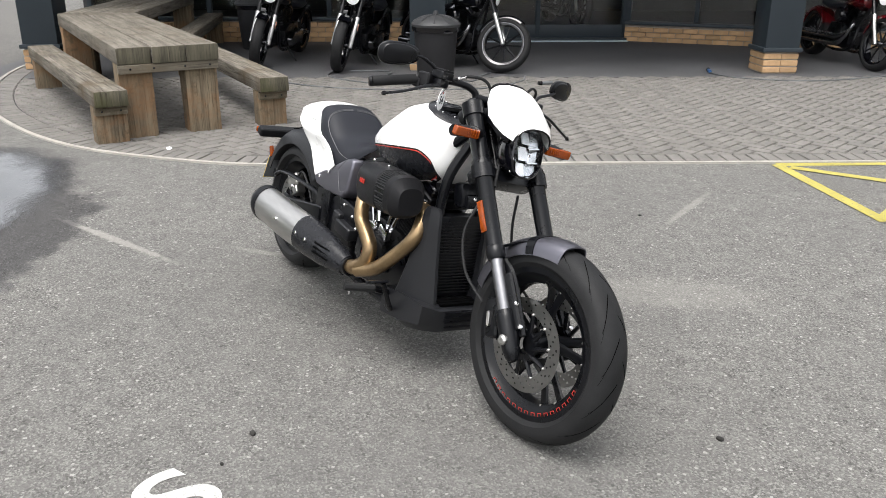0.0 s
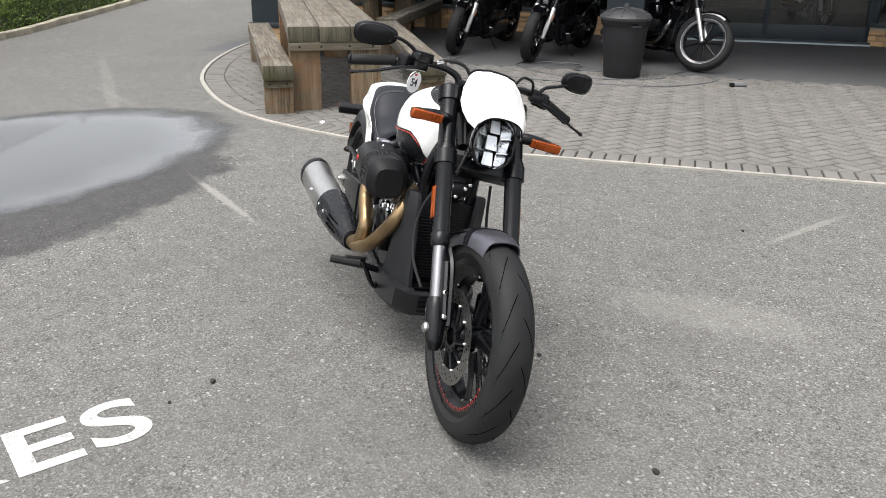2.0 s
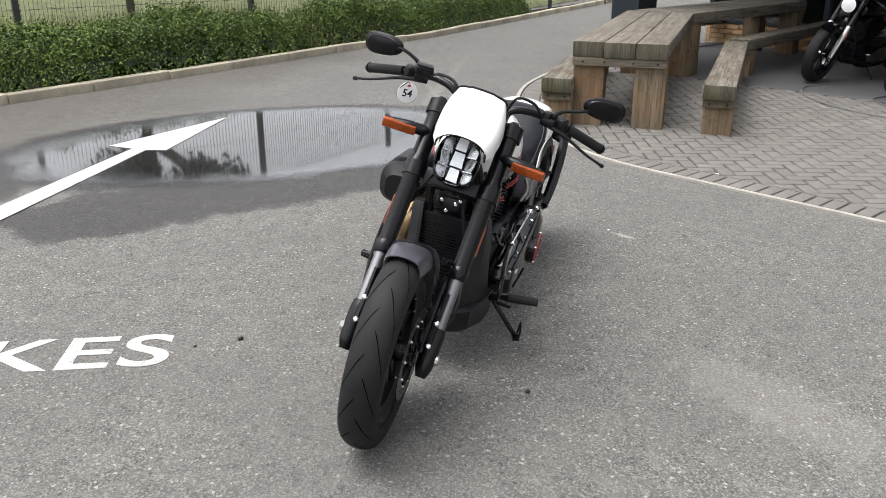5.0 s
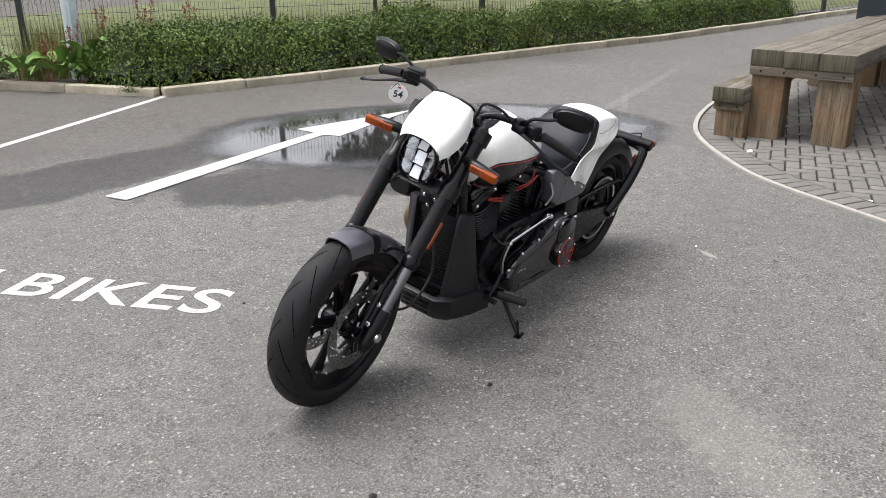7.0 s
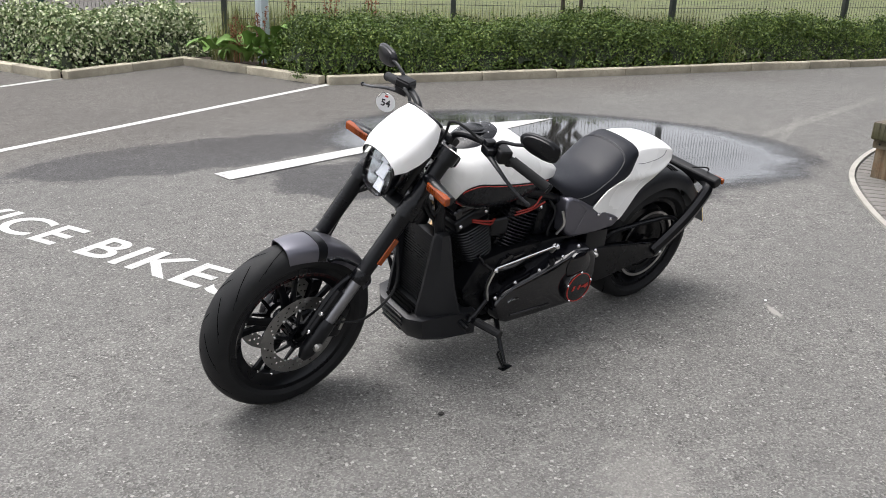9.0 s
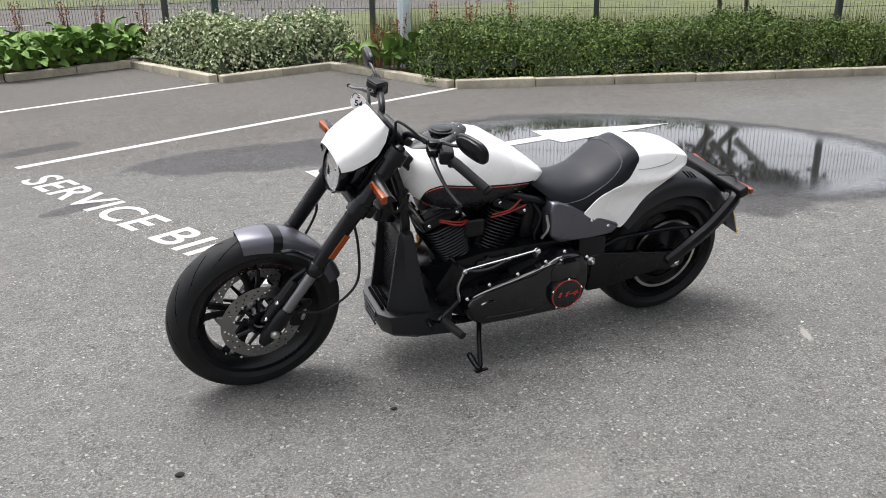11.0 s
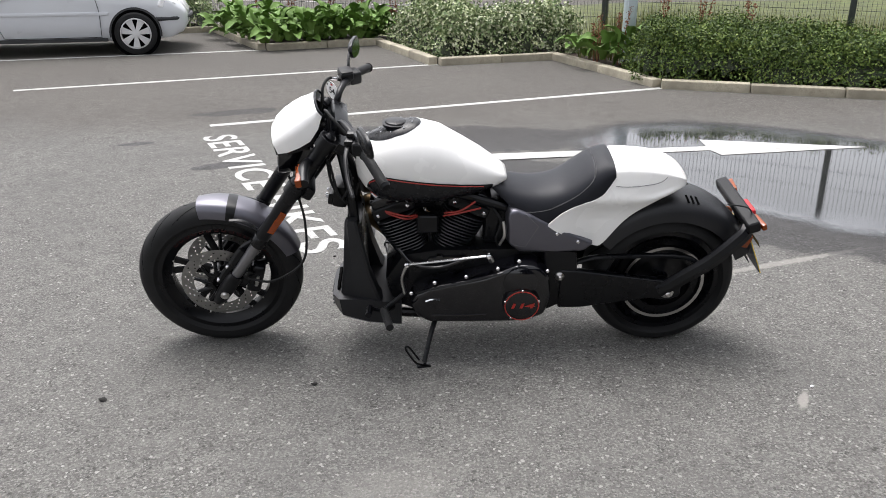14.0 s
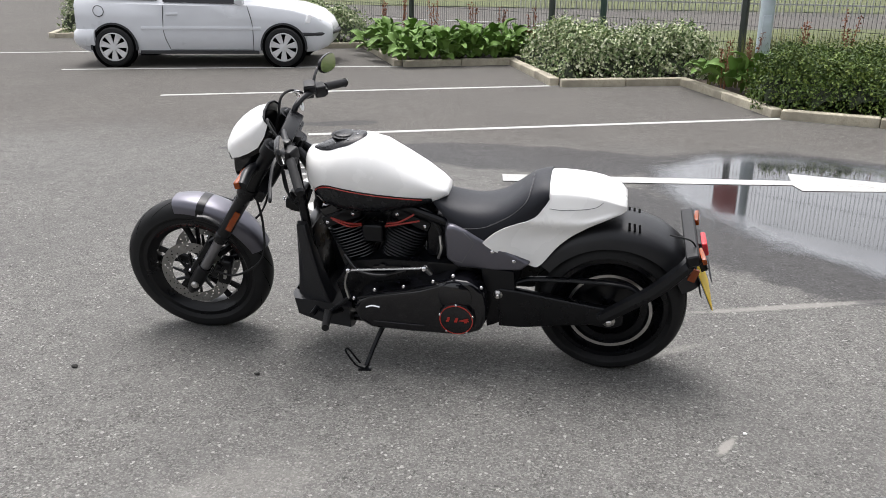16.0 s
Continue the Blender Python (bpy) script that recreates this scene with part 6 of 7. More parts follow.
# ---- timber tables and benches ----
def plank(length, w, h, at, seed, rot=(0, 0, 0)):
    """A heavy sawn timber with worn edges and slightly uneven ends."""
    rng = random.Random(seed)
    g = box(length, w, h, (0, 0, 0), (0, 0, 0), 0.012, 2)
    v = [(x + rng.uniform(-0.002, 0.002), y + rng.uniform(-0.002, 0.002) + 0.004 * math.sin(x * 2.1 + seed), z + rng.uniform(-0.0015, 0.0015)) for x, y, z in g[0]]
    return moved((v, g[1]), pose(*at, *rot))


def end_grain(ob):
    """Darker wood on the sawn ends of a lengthwise timber."""
    ob.data.materials.append(OAK_END)
    for f in ob.data.polygons:
        if abs(f.normal.x) > 0.8:
            f.material_index = 1


def timber_table(at, yaw, length, width, height, label):
    t = thing("timber_table", label, "table", pose(at[0], at[1], 0, 0, 0, yaw), "timber tables")
    for i in range(3):
        end_grain(part("plank", plank(length + 0.02 * (i % 2), width / 3 - 0.009, 0.13, (0.01 * (i - 1), (i - 1) * width / 3, height - 0.065), i), OAK, t))
    for s in (1, -1):
        x = s * (length / 2 - 0.17)
        part("cross_rail", plank(width - 0.02, 0.06, 0.07, (x + s * 0.13, 0, height - 0.166), 7, (0, 0, 90)), OAK_RAIL, t)
        for y in (-0.32, -0.12, 0.12, 0.3):
            part("rail_bolt", bolt((x + s * 0.161, y, height - 0.166), (s, 0, 0), 0.009, 0.005), SATIN, t)
        for q in (1, -1):
            part("leg", plank(height - 0.132, 0.26, 0.2, (x, q * (width / 2 - 0.14), (height - 0.132) / 2), 11 + s + q, (0, 90, 0)), OAK_LEG, t)
    return t


def timber_bench(at, yaw, length, label, height=0.43, w=0.25):
    b = thing("timber_bench", label, "bench", pose(at[0], at[1], 0, 0, 0, yaw), "timber benches")
    end_grain(part("seat_beam", plank(length, w, 0.125, (0, 0, height - 0.0625), 3), OAK, b))
    for s in (1, -1):
        x = s * (length / 2 - 0.18)
        part("leg", plank(height - 0.127, w - 0.01, 0.16, (x, 0, (height - 0.127) / 2), 5 + s, (0, 90, 0)), OAK_LEG, b)
        part("cleat", plank(w - 0.005, 0.05, 0.065, (x + s * 0.107, 0, height - 0.16), 9, (0, 0, 90)), OAK_RAIL, b)
        for y in (-0.07, 0.07):
            part("cleat_bolt", bolt((x + s * 0.133, y, height - 0.16), (s, 0, 0), 0.008, 0.005), SATIN, b)
    return b


timber_table((-4.92, 0.22), 178.0, 3.5, 0.80, 0.725, "weathered heavy oak table on block paving")
timber_bench((-4.72, -0.35), 180.5, 3.34, "weathered oak beam bench beside the table")
timber_bench((-4.76, 1.08), 176.5, 3.4, "weathered oak beam bench beside the table")
timber_table((-8.0, 1.05), 152.0, 3.2, 0.80, 0.725, "weathered heavy oak table set at an angle")
timber_bench((-8.05, 1.86), 155.0, 3.1, "weathered oak beam bench set at an angle")
timber_bench((-9.2, 0.42), 152.0, 2.9, "weathered oak beam bench near the column")

# ---- bins ----
def dustbin(at, label):
    b = thing("dustbin", label, "bin", pose(at[0], at[1], 0), "dustbins")
    prof = [(0.0001, 0.0), (0.19, 0.0), (0.2, 0.02), (0.245, 0.60), (0.255, 0.61), (0.255, 0.635), (0.235, 0.635), (0.19, 0.04), (0.0001, 0.03)]
    up = pose(0, 0, 0, 90)
    part("body", moved(lathe(prof, 40, False), up), BIN_PLASTIC, b, "ribbed black plastic bin body")
    lid = part("lid", moved(lathe([(0.27, 0.615), (0.275, 0.64), (0.25, 0.67), (0.15, 0.715), (0.05, 0.73), (0.0001, 0.732)], 40, False), up), LID_PLASTIC, b, "faded grey domed lid")
    part("lid_rib", join(*[tube([(0.26 * math.cos(a), 0.26 * math.sin(a), 0.665), (0.15 * math.cos(a), 0.15 * math.sin(a), 0.717), (0.04 * math.cos(a), 0.04 * math.sin(a), 0.733)], 0.006, 6, 3) for a in [math.pi * i / 5 for i in range(10)]]), LID_PLASTIC, lid)
    part("knob", moved(lathe([(0.03, 0.73), (0.03, 0.75), (0.022, 0.775), (0.0001, 0.78)], 16, False), up), LID_PLASTIC, lid)
    part("bag_rim", moved(lathe([(0.256, 0.56), (0.262, 0.60), (0.27, 0.618), (0.258, 0.63)], 40, False), up), GLOSS, b, "black liner folded over the rim")
    for s in (1, -1):
        part("handle", tube([(0.24 * s, -0.05, 0.56), (0.285 * s, -0.03, 0.56), (0.285 * s, 0.03, 0.56), (0.24 * s, 0.05, 0.56)], 0.01, 8), BIN_PLASTIC, b)
    return b


dustbin((-4.45, 3.42), "black plastic dustbin with a grey domed lid")
dustbin((-8.35, 2.75), "black plastic dustbin with a dark lid behind the tables")

# ---- parked cruisers under the canopy ----
def cruiser(label, paint, m, steer=0.0):
    """A parked cruiser: x ahead from the rear axle."""
    b = thing("motorcycle", label, "motorcycle", m, "parked motorcycles")
    S = Matrix.Translation((1.45, 0, 0.6)) @ Matrix.Rotation(radians(steer), 4, Vector((-0.5, 0, 0.866))) @ Matrix.Translation((-1.45, 0, -0.6))

    def rolling(name, at, r, w, xf):
        mm = (xf if xf is not None else Matrix.Identity(4)) @ Matrix.Translation(at)
        rim = part(name, lathe([(r * 0.7, -w * 0.36), (r * 0.79, -w * 0.42), (r * 0.79, w * 0.42), (r * 0.7, w * 0.36), (r * 0.68, 0)], 48), GLOSS, b, "black wheel with a bright rim edge", mm)
        part("tyre", lathe(tyre_profile(r, w, r * 0.76), 56), RUBBER, rim, "", mm)
        part("rim_edge", join(*[lathe([(r * 0.762, s * w * 0.425), (r * 0.776, s * w * 0.43), (r * 0.776, s * w * 0.41), (r * 0.762, s * w * 0.405)], 48) for s in (1, -1)]), CRUISER_CHROME, rim, "bright machined rim edge", mm)
        for i in range(9):
            a = 2 * math.pi * i / 9
            part("spoke", tube([(0.03 * math.cos(a), 0, 0.03 * math.sin(a)), (r * 0.7 * math.cos(a + 0.1), 0, r * 0.7 * math.sin(a + 0.1))], [0.014, 0.009], 6), SATIN, rim, "", mm)
        part("hub", lathe([(0.0001, -w * 0.6), (0.03, -w * 0.6), (0.036, 0), (0.03, w * 0.6), (0.0001, w * 0.6)], 16, False), CRUISER_CHROME, rim, "", mm)
        return mm
    rolling("rear_wheel", (0, 0, 0.315), 0.315, 0.17, None)
    rolling("front_wheel", (1.62, 0, 0.33), 0.33, 0.13, S)
    for s in (1, -1):
        part("fork_leg", tube([(1.25, 0.105 * s, 0.98), (1.45, 0.105 * s, 0.63)], 0.024, 10), SATIN, b, "black fork tube", S)
        part("fork_slider", tube([(1.44, 0.105 * s, 0.65), (1.635, 0.105 * s, 0.31)], [0.03, 0.032, 0.026], 10), DISC, b, "dull metal fork slider", S)
        part("grip", tube([(1.12, 0.30 * s, 1.06), (1.05, 0.42 * s, 1.04)], 0.018, 8), RUBBER, b, "", S)
        part("mirror", tube([(1.14, 0.36 * s, 1.15), (1.15, 0.36 * s, 1.15)], [0.05, 0.045], 12, 2), GLOSS, b, "", S)
    part("fork_clamp", box(0.08, 0.25, 0.05, (1.27, 0, 0.93), (0, -30, 0), 0.01), SATIN, b, "", S)
    part("reflector", box(0.01, 0.012, 0.09, (1.52, 0.142, 0.55), (0, -30, 0), 0.003), AMBER, b, "amber fork reflector", S)
    part("handlebar", tube([(1.05, -0.42, 1.04), (1.15, -0.25, 1.07), (1.22, -0.08, 1.0), (1.22, 0.08, 1.0), (1.15, 0.25, 1.07), (1.05, 0.42, 1.04)], 0.013, 8), SATIN, b, "", S)
    hl = part("headlight", moved(lathe([(0.0001, -0.09), (0.06, -0.07), (0.085, -0.01), (0.088, 0.02), (0.0001, 0.025)], 24, False), pose(1.38, 0, 0.86, 0, 0, -90)), GLOSS, b, "round headlight", S)
    part("lens", moved(lathe([(0.0001, 0.04), (0.05, 0.035), (0.08, 0.022), (0.0001, 0.02)], 24, False), pose(1.38, 0, 0.86, 0, 0, -90)), LAMP_SHINE, hl, "", S)
    part("front_fender", fender((1.62, 0, 0.33), 0.355, 0.15, 60, 165, 16, 0.004, 0.03), paint, b, "", S)
    part("rear_fender", fender((0, 0, 0.315), 0.36, 0.21, 25, 165, 18, 0.004, 0.05), paint, b)
    secs = []
    for x, zc, w, h in ((1.19, 0.80, 0.03, 0.03), (1.15, 0.80, 0.10, 0.08), (1.0, 0.80, 0.14, 0.11), (0.8, 0.78, 0.12, 0.08), (0.65, 0.75, 0.06, 0.03)):
        secs.append([(x, w * math.cos(2 * math.pi * i / 20), zc + h * math.sin(2 * math.pi * i / 20)) for i in range(20)])
    part("fuel_tank", loft(secs), paint, b, "glossy fuel tank")
    part("seat", loft([[(x, w * math.cos(2 * math.pi * i / 16), zc + 0.05 * math.sin(2 * math.pi * i / 16)) for i in range(16)] for x, w, zc in ((0.68, 0.05, 0.73), (0.6, 0.12, 0.70), (0.4, 0.15, 0.68), (0.2, 0.14, 0.71), (0.1, 0.09, 0.73))]), VINYL, b, "black seat")
    part("crankcase", prism([(1.08, 0.25), (1.08, 0.42), (0.9, 0.5), (0.55, 0.5), (0.45, 0.3), (0.6, 0.2), (1.0, 0.2)], -0.13, 0.14, 0.015), SATIN, b)
    part("primary_cover", prism([(0.45, 0.24), (0.48, 0.42), (0.9, 0.4), (1.02, 0.32), (0.95, 0.22)], 0.14, 0.21, 0.02, 3, 0.02), CRUISER_CHROME, b, "bright primary cover")
    for bx, tx in ((0.93, 1.02), (0.83, 0.72)):
        a, e = Vector((bx, 0, 0.47)), Vector((tx, 0, 0.66))
        d = (e - a)
        tilt = math.degrees(math.atan2(d.x, d.z))
        barrel = part("cylinder", box(0.12, 0.14, d.length, tuple((a + e) / 2), (0, tilt, 0), 0.01), SATIN, b)
        for i in range(9):
            part("fin", box(0.16, 0.19, 0.009, tuple(a + d * (i + 0.5) / 9), (0, tilt, 0), 0.003, 1), SATIN, barrel)
        part("rocker_cover", box(0.15, 0.18, 0.06, tuple(e + d.normalized() * 0.03), (0, tilt, 0), 0.02), CRUISER_CHROME, b)
    part("air_cleaner", moved(lathe([(0.0001, 0.05), (0.08, 0.05), (0.095, 0.03), (0.095, -0.03), (0.0001, -0.03)], 28, False), pose(0.88, -0.2, 0.6, 180)), GLOSS, b, "round black air cleaner")
    for z, x1 in ((0.32, 0.05), (0.24, -0.1)):
        part("exhaust", tube([(1.05, -0.1, 0.56), (1.15, -0.17, 0.48), (1.02, -0.21, z + 0.03), (0.7, -0.22, z), (x1, -0.23, z)], [0.024, 0.026, 0.03, 0.045, 0.045], 12), CRUISER_CHROME, b, "chrome exhaust pipe")
    part("frame", join(*[tube([(1.28, 0, 0.85), (1.16, 0.07 * s, 0.5), (1.1, 0.1 * s, 0.2), (0.6, 0.12 * s, 0.17), (0.3, 0.13 * s, 0.3), (0.0, 0.13 * s, 0.31)], 0.018, 8) for s in (1, -1)]), SATIN, b)
    part("side_stand", tube([(0.9, 0.12, 0.2), (0.92, 0.24, 0.075), (0.92, 0.27, 0.042)], 0.011, 8), SATIN, b)
    return b


cruiser("black cruiser motorcycle with chrome engine parked under the canopy", GLOSS, pose(-5.66 - 1.62 * 0.72, 2.8 + 1.62 * 0.69, 0, -8, 0, -44), 8)
cruiser("black cruiser motorcycle parked beside the dustbin and tables", GLOSS, pose(-6.45 - 1.62 * 0.76, 2.05 + 1.62 * 0.65, 0, -8, 0, -40), 10)
cruiser("black cruiser motorcycle with its front wheel turned aside", GLOSS, pose(-4.66 - 1.62 * 0.97, 4.42 - 1.62 * 0.12, 0, -7, 0, 8), 34)
cruiser("dark red and chrome cruiser motorcycle beside the column", MAROON, pose(-3.812, 9.305, 0, -7, 0, -28.2), 8)
cruiser("black cruiser motorcycle on show behind the window", GLOSS, pose(-9.6, 9.2, 0.004, -7, 0, -20), 10)

# ---- silver hatchback ----
def hatchback():
    c = thing("car", "silver three-door hatchback parked in a bay", "car", pose(6.2, -9.28, 0, 0, 0, 192.1))
    st = [(-1.86, 0.42, 0.80, 0.95, 0.60, 0.50), (-1.80, 0.26, 0.92, 1.15, 0.74, 0.56), (-1.62, 0.20, 0.93, 1.38, 0.80, 0.60), (-1.2, 0.19, 0.93, 1.43, 0.82, 0.60), (-0.5, 0.19, 0.92, 1.44, 0.825, 0.60),
          (0.1, 0.19, 0.91, 1.42, 0.825, 0.60), (0.5, 0.19, 0.90, 1.30, 0.825, 0.60), (0.85, 0.19, 0.89, 1.05, 0.82, 0.64), (1.05, 0.19, 0.87, 0.92, 0.82, 0.70), (1.4, 0.20, 0.82, 0.87, 0.80, 0.66), (1.7, 0.22, 0.72, 0.78, 0.74, 0.58),
          (1.86, 0.28, 0.60, 0.66, 0.62, 0.48), (1.93, 0.38, 0.52, 0.55, 0.46, 0.36)]
    secs = []
    for x, zb, zw, zt, w, wt in st:
        half = [(w * 0.90, zb), (w * 0.97, zb + 0.06), (w, zb + (zw - zb) * 0.35), (w, zb + (zw - zb) * 0.7), (w * 0.985, zw - 0.03), (w * 0.95, zw), (wt + (w * 0.95 - wt) * 0.45, zw + (zt - zw) * 0.5), (wt, zt - (zt - zw) * 0.14), (wt * 0.85, zt - 0.01), (wt * 0.4, zt)]
        secs.append([(x, y, z) for y, z in half] + [(x, -y, z) for y, z in half[::-1]])
    body = part("body", loft(secs), SILVER_PAINT, c, "silver painted body", None, 40)
    for s in (1, -1):
        y = 0.826 * s
        for x in (1.245, -1.245):
            w = part("wheel", moved(lathe([(0.19, -0.09), (0.205, -0.085), (0.205, 0.085), (0.19, 0.09), (0.18, 0.02)], 36), pose(x, 0.775 * s, 0.292)), ALLOY, c, "alloy wheel")
            part("tyre", moved(lathe(tyre_profile(0.292, 0.18, 0.2, 8), 40), pose(x, 0.775 * s, 0.292)), RUBBER, w)
            for i in range(7):
                a = 2 * math.pi * i / 7 + 0.2
                part("spoke", prism([(x + 0.035 * math.cos(a + 0.6), 0.292 + 0.035 * math.sin(a + 0.6)), (x + 0.035 * math.cos(a - 0.6), 0.292 + 0.035 * math.sin(a - 0.6)), (x + 0.192 * math.cos(a - 0.25), 0.292 + 0.192 * math.sin(a - 0.25)), (x + 0.192 * math.cos(a + 0.25), 0.292 + 0.192 * math.sin(a + 0.25))], 0.828 * s, 0.856 * s, 0.004, 1), ALLOY, w)
            part("wheel_hub", moved(lathe([(0.0001, 0.0), (0.05, 0.0), (0.05, 0.012), (0.0001, 0.016)], 20, False), pose(x, 0.852 * s, 0.292, 0 if s > 0 else 180)), ALLOY, w)
            part("wheel_arch", moved(lathe([(0.318, -0.02 * s), (0.345, -0.02 * s), (0.345, 0.006 * s), (0.318, 0.01 * s)], 28, True, -8, 196), pose(x, y, 0.292)), GREY_TRIM, c, "dark plastic wheel arch trim")
            part("arch_liner", moved(lathe([(0.0001, 0.004 * s), (0.325, 0.004 * s), (0.325, -0.10 * s), (0.0001, -0.10 * s)], 30, False), pose(x, y, 0.292)), GAP_SHADE, c)
        part("rub_strip", box(1.75, 0.015, 0.045, (0.05, y + 0.003 * s, 0.56), (0, 0, 0), 0.006), SILVER_PAINT, body, "moulded door strip")
        part("sill_trim", box(1.75, 0.02, 0.05, (0, 0.80 * s, 0.215), (0, 0, 0), 0.008), GREY_TRIM, body)
        part("door_seam", join(tube([(0.80, y, 0.24), (0.80, y, 0.60), (0.74, y, 0.88)], 0.004, 5), tube([(-0.48, y, 0.88), (-0.50, y, 0.50), (-0.42, y, 0.26)], 0.004, 5), tube([(-0.42, y - 0.01 * s, 0.25), (0.80, y - 0.01 * s, 0.25)], 0.004, 5)), GAP_SHADE, body)
        part("door_handle", box(0.17, 0.02, 0.035, (-0.36, y + 0.006 * s, 0.76), (0, 0, 0), 0.01), SILVER_PAINT, body)
        part("side_window", prism([(-0.48, 0.93), (0.70, 0.90), (0.34, 1.32), (-0.48, 1.36)], 0, 0.004), GLOSS, c, "dark side window", pose(0, 0.80 * s, 0.0) @ pose(0, 0, 0.93, 24 * s) @ pose(0, 0, -0.93))
        part("rear_window", prism([(-1.45, 0.98), (-0.56, 0.95), (-0.56, 1.34), (-1.25, 1.32)], 0, 0.004), GLOSS, c, "dark side window", pose(0, 0.80 * s, 0.0) @ pose(0, 0, 0.93, 24 * s) @ pose(0, 0, -0.93))
        part("headlamp", box(0.26, 0.12, 0.15, (1.66, 0.66 * s, 0.66), (0, 22, -34 * s), 0.04, 3), LAMP_SHINE, c, "clear headlamp")
        part("door_mirror", box(0.12, 0.18, 0.11, (0.66, 0.93 * s, 0.96), (0, 0, 0), 0.03, 3), SILVER_PAINT, c)
    part("front_bumper_strip", tube([(1.50, -0.78, 0.47), (1.78, -0.66, 0.47), (1.93, -0.3, 0.47), (1.95, 0.3, 0.47), (1.78, 0.66, 0.47), (1.50, 0.78, 0.47)], 0.03, 8), GREY_TRIM, c, "dark bumper strip")
    part("rear_bumper", tube([(-1.5, -0.81, 0.42), (-1.80, -0.70, 0.42), (-1.88, 0, 0.42), (-1.80, 0.70, 0.42), (-1.5, 0.81, 0.42)], 0.07, 10, flat=1.8), SILVER_PAINT, c)
    part("fuel_flap", moved(lathe([(0.07, 0.0), (0.075, 0.002), (0.08, 0.0)], 24, False), pose(-1.42, -0.823, 0.80, 180)), GAP_SHADE, c)
    part("windscreen", prism([(0.84, 1.07), (0.52, 1.30), (0.18, 1.415), (0.9, 1.03)], -0.52, 0.52), GLOSS, c, "windscreen")
    return c


hatchback()

# ---- lamp column, bollard, sign, cables, small litter ----
col = thing("lamp_column", "grey galvanised lamp column standing in the planting", "lamp post", pose(-1.72, -7.6, 0))
part("base_section", tube([(0, 0, 0), (0, 0, 1.15)], 0.083, 20), GALV, col, "wide base section with a door")
part("shaft", tube([(0, 0, 1.15), (0, 0, 1.28), (0, 0, 5.0)], [0.083, 0.055, 0.045, 0.04], 18), GALV, col)
part("base_door", box(0.10, 0.02, 0.42, (0, 0.077, 0.72), (0, 0, 0), 0.006), GALV, col)
part("collar", tube([(0, 0, 0.44), (0, 0, 0.46)], 0.087, 20), GALV, col)
part("lantern", box(0.45, 0.16, 0.09, (0.18, 0, 5.02), (0, -5, 0), 0.03, 3), GALV, col)
boll = thing("bollard", "dark green square post beyond the fence", "post", pose(0.22, -10.55, 0))
part("shaft", box(0.10, 0.10, 0.95, (0, 0, 0.475), (0, 0, 0), 0.01), surface("green_post_paint", (0.012, 0.045, 0.03), 0.5), boll)
part("cap", box(0.115, 0.115, 0.03, (0, 0, 0.965), (0, 0, 0), 0.008), SATIN, boll)
part("pole", box(0.05, 0.05, 0.9, (0, 0, 1.42), (0, 0, 0), 0.006), SATIN, boll)
sign = thing("sign", "plain dark red sign board on the fence post", "sign", pose(-1.63, -8.42, 0, 0, 0, -32))
part("board", box(0.34, 0.012, 0.48, (0, 0.05, 1.58), (0, 0, 0), 0.004), RED_SIGN, sign)
part("bracket", box(0.06, 0.05, 0.06, (0, 0.015, 1.58)), SATIN, sign)

def cable(points, label):
    ob = part("cable", tube([(x, y, 0.016) for x, y in points], 0.008, 6, 8), CABLE)
    return tagged(ob, label, "cable", "charging cables")


lead = cable([(-3.27, 6.6), (-3.1, 6.55), (-2.81, 6.585), (-2.376, 6.926), (-2.135, 7.418), (-2.015, 8.197), (-1.7, 9.3)], "grey charging cable lying on the paving")
plug = thing("plug", "blue cable plug lying on the paving", "plug", pose(-3.327, 6.646, 0.0, 0, 0, -40))
part("body", tube([(-0.06, 0, 0.026), (0.07, 0, 0.026)], [0.02, 0.026, 0.02], 12, 3), BLUE, plug)
part("collar", tube([(-0.1, 0, 0.026), (-0.06, 0, 0.026)], 0.024, 12), SATIN, plug)
cable([(-4.62, 4.3), (-4.4, 3.95), (-4.2, 3.75), (-4.25, 3.2), (-4.6, 2.75), (-5.3, 2.5), (-5.7, 2.75)], "grey charging cable lying on the paving")
cable([(-4.2, 4.5), (-3.9, 4.2), (-3.75, 3.6), (-4.0, 3.0), (-4.5, 2.3), (-5.2, 1.9), (-5.9, 1.9), (-6.3, 2.2)], "grey charging cable lying on the paving")
cable([(-5.6, 2.9), (-5.3, 3.3), (-5.0, 3.1), (-4.75, 3.3)], "grey charging cable lying on the paving")
plug2 = thing("plug", "black cable plug lying on the paving", "plug", pose(-3.62, 4.35, 0.0, 0, 0, 80))
part("body", tube([(-0.06, 0, 0.026), (0.07, 0, 0.026)], [0.02, 0.026, 0.02], 12, 3), CABLE, plug2)
part("collar", tube([(-0.1, 0, 0.026), (-0.06, 0, 0.026)], 0.024, 12), SATIN, plug2)


def pebble(at, r, material, label, seed):
    rng = random.Random(seed)
    bm = bmesh.new()
    bmesh.ops.create_icosphere(bm, subdivisions=2, radius=r)
    for v in bm.verts:
        v.co = Vector((v.co.x * 1.3, v.co.y, v.co.z * 0.65)) * (1 + rng.uniform(-0.22, 0.22))
        v.co += Vector((at[0], at[1], r * 0.45))
    ob = part("pebble", from_bm(bm), material, None, "", None, 60)
    return tagged(ob, label, "stone", "loose stones")


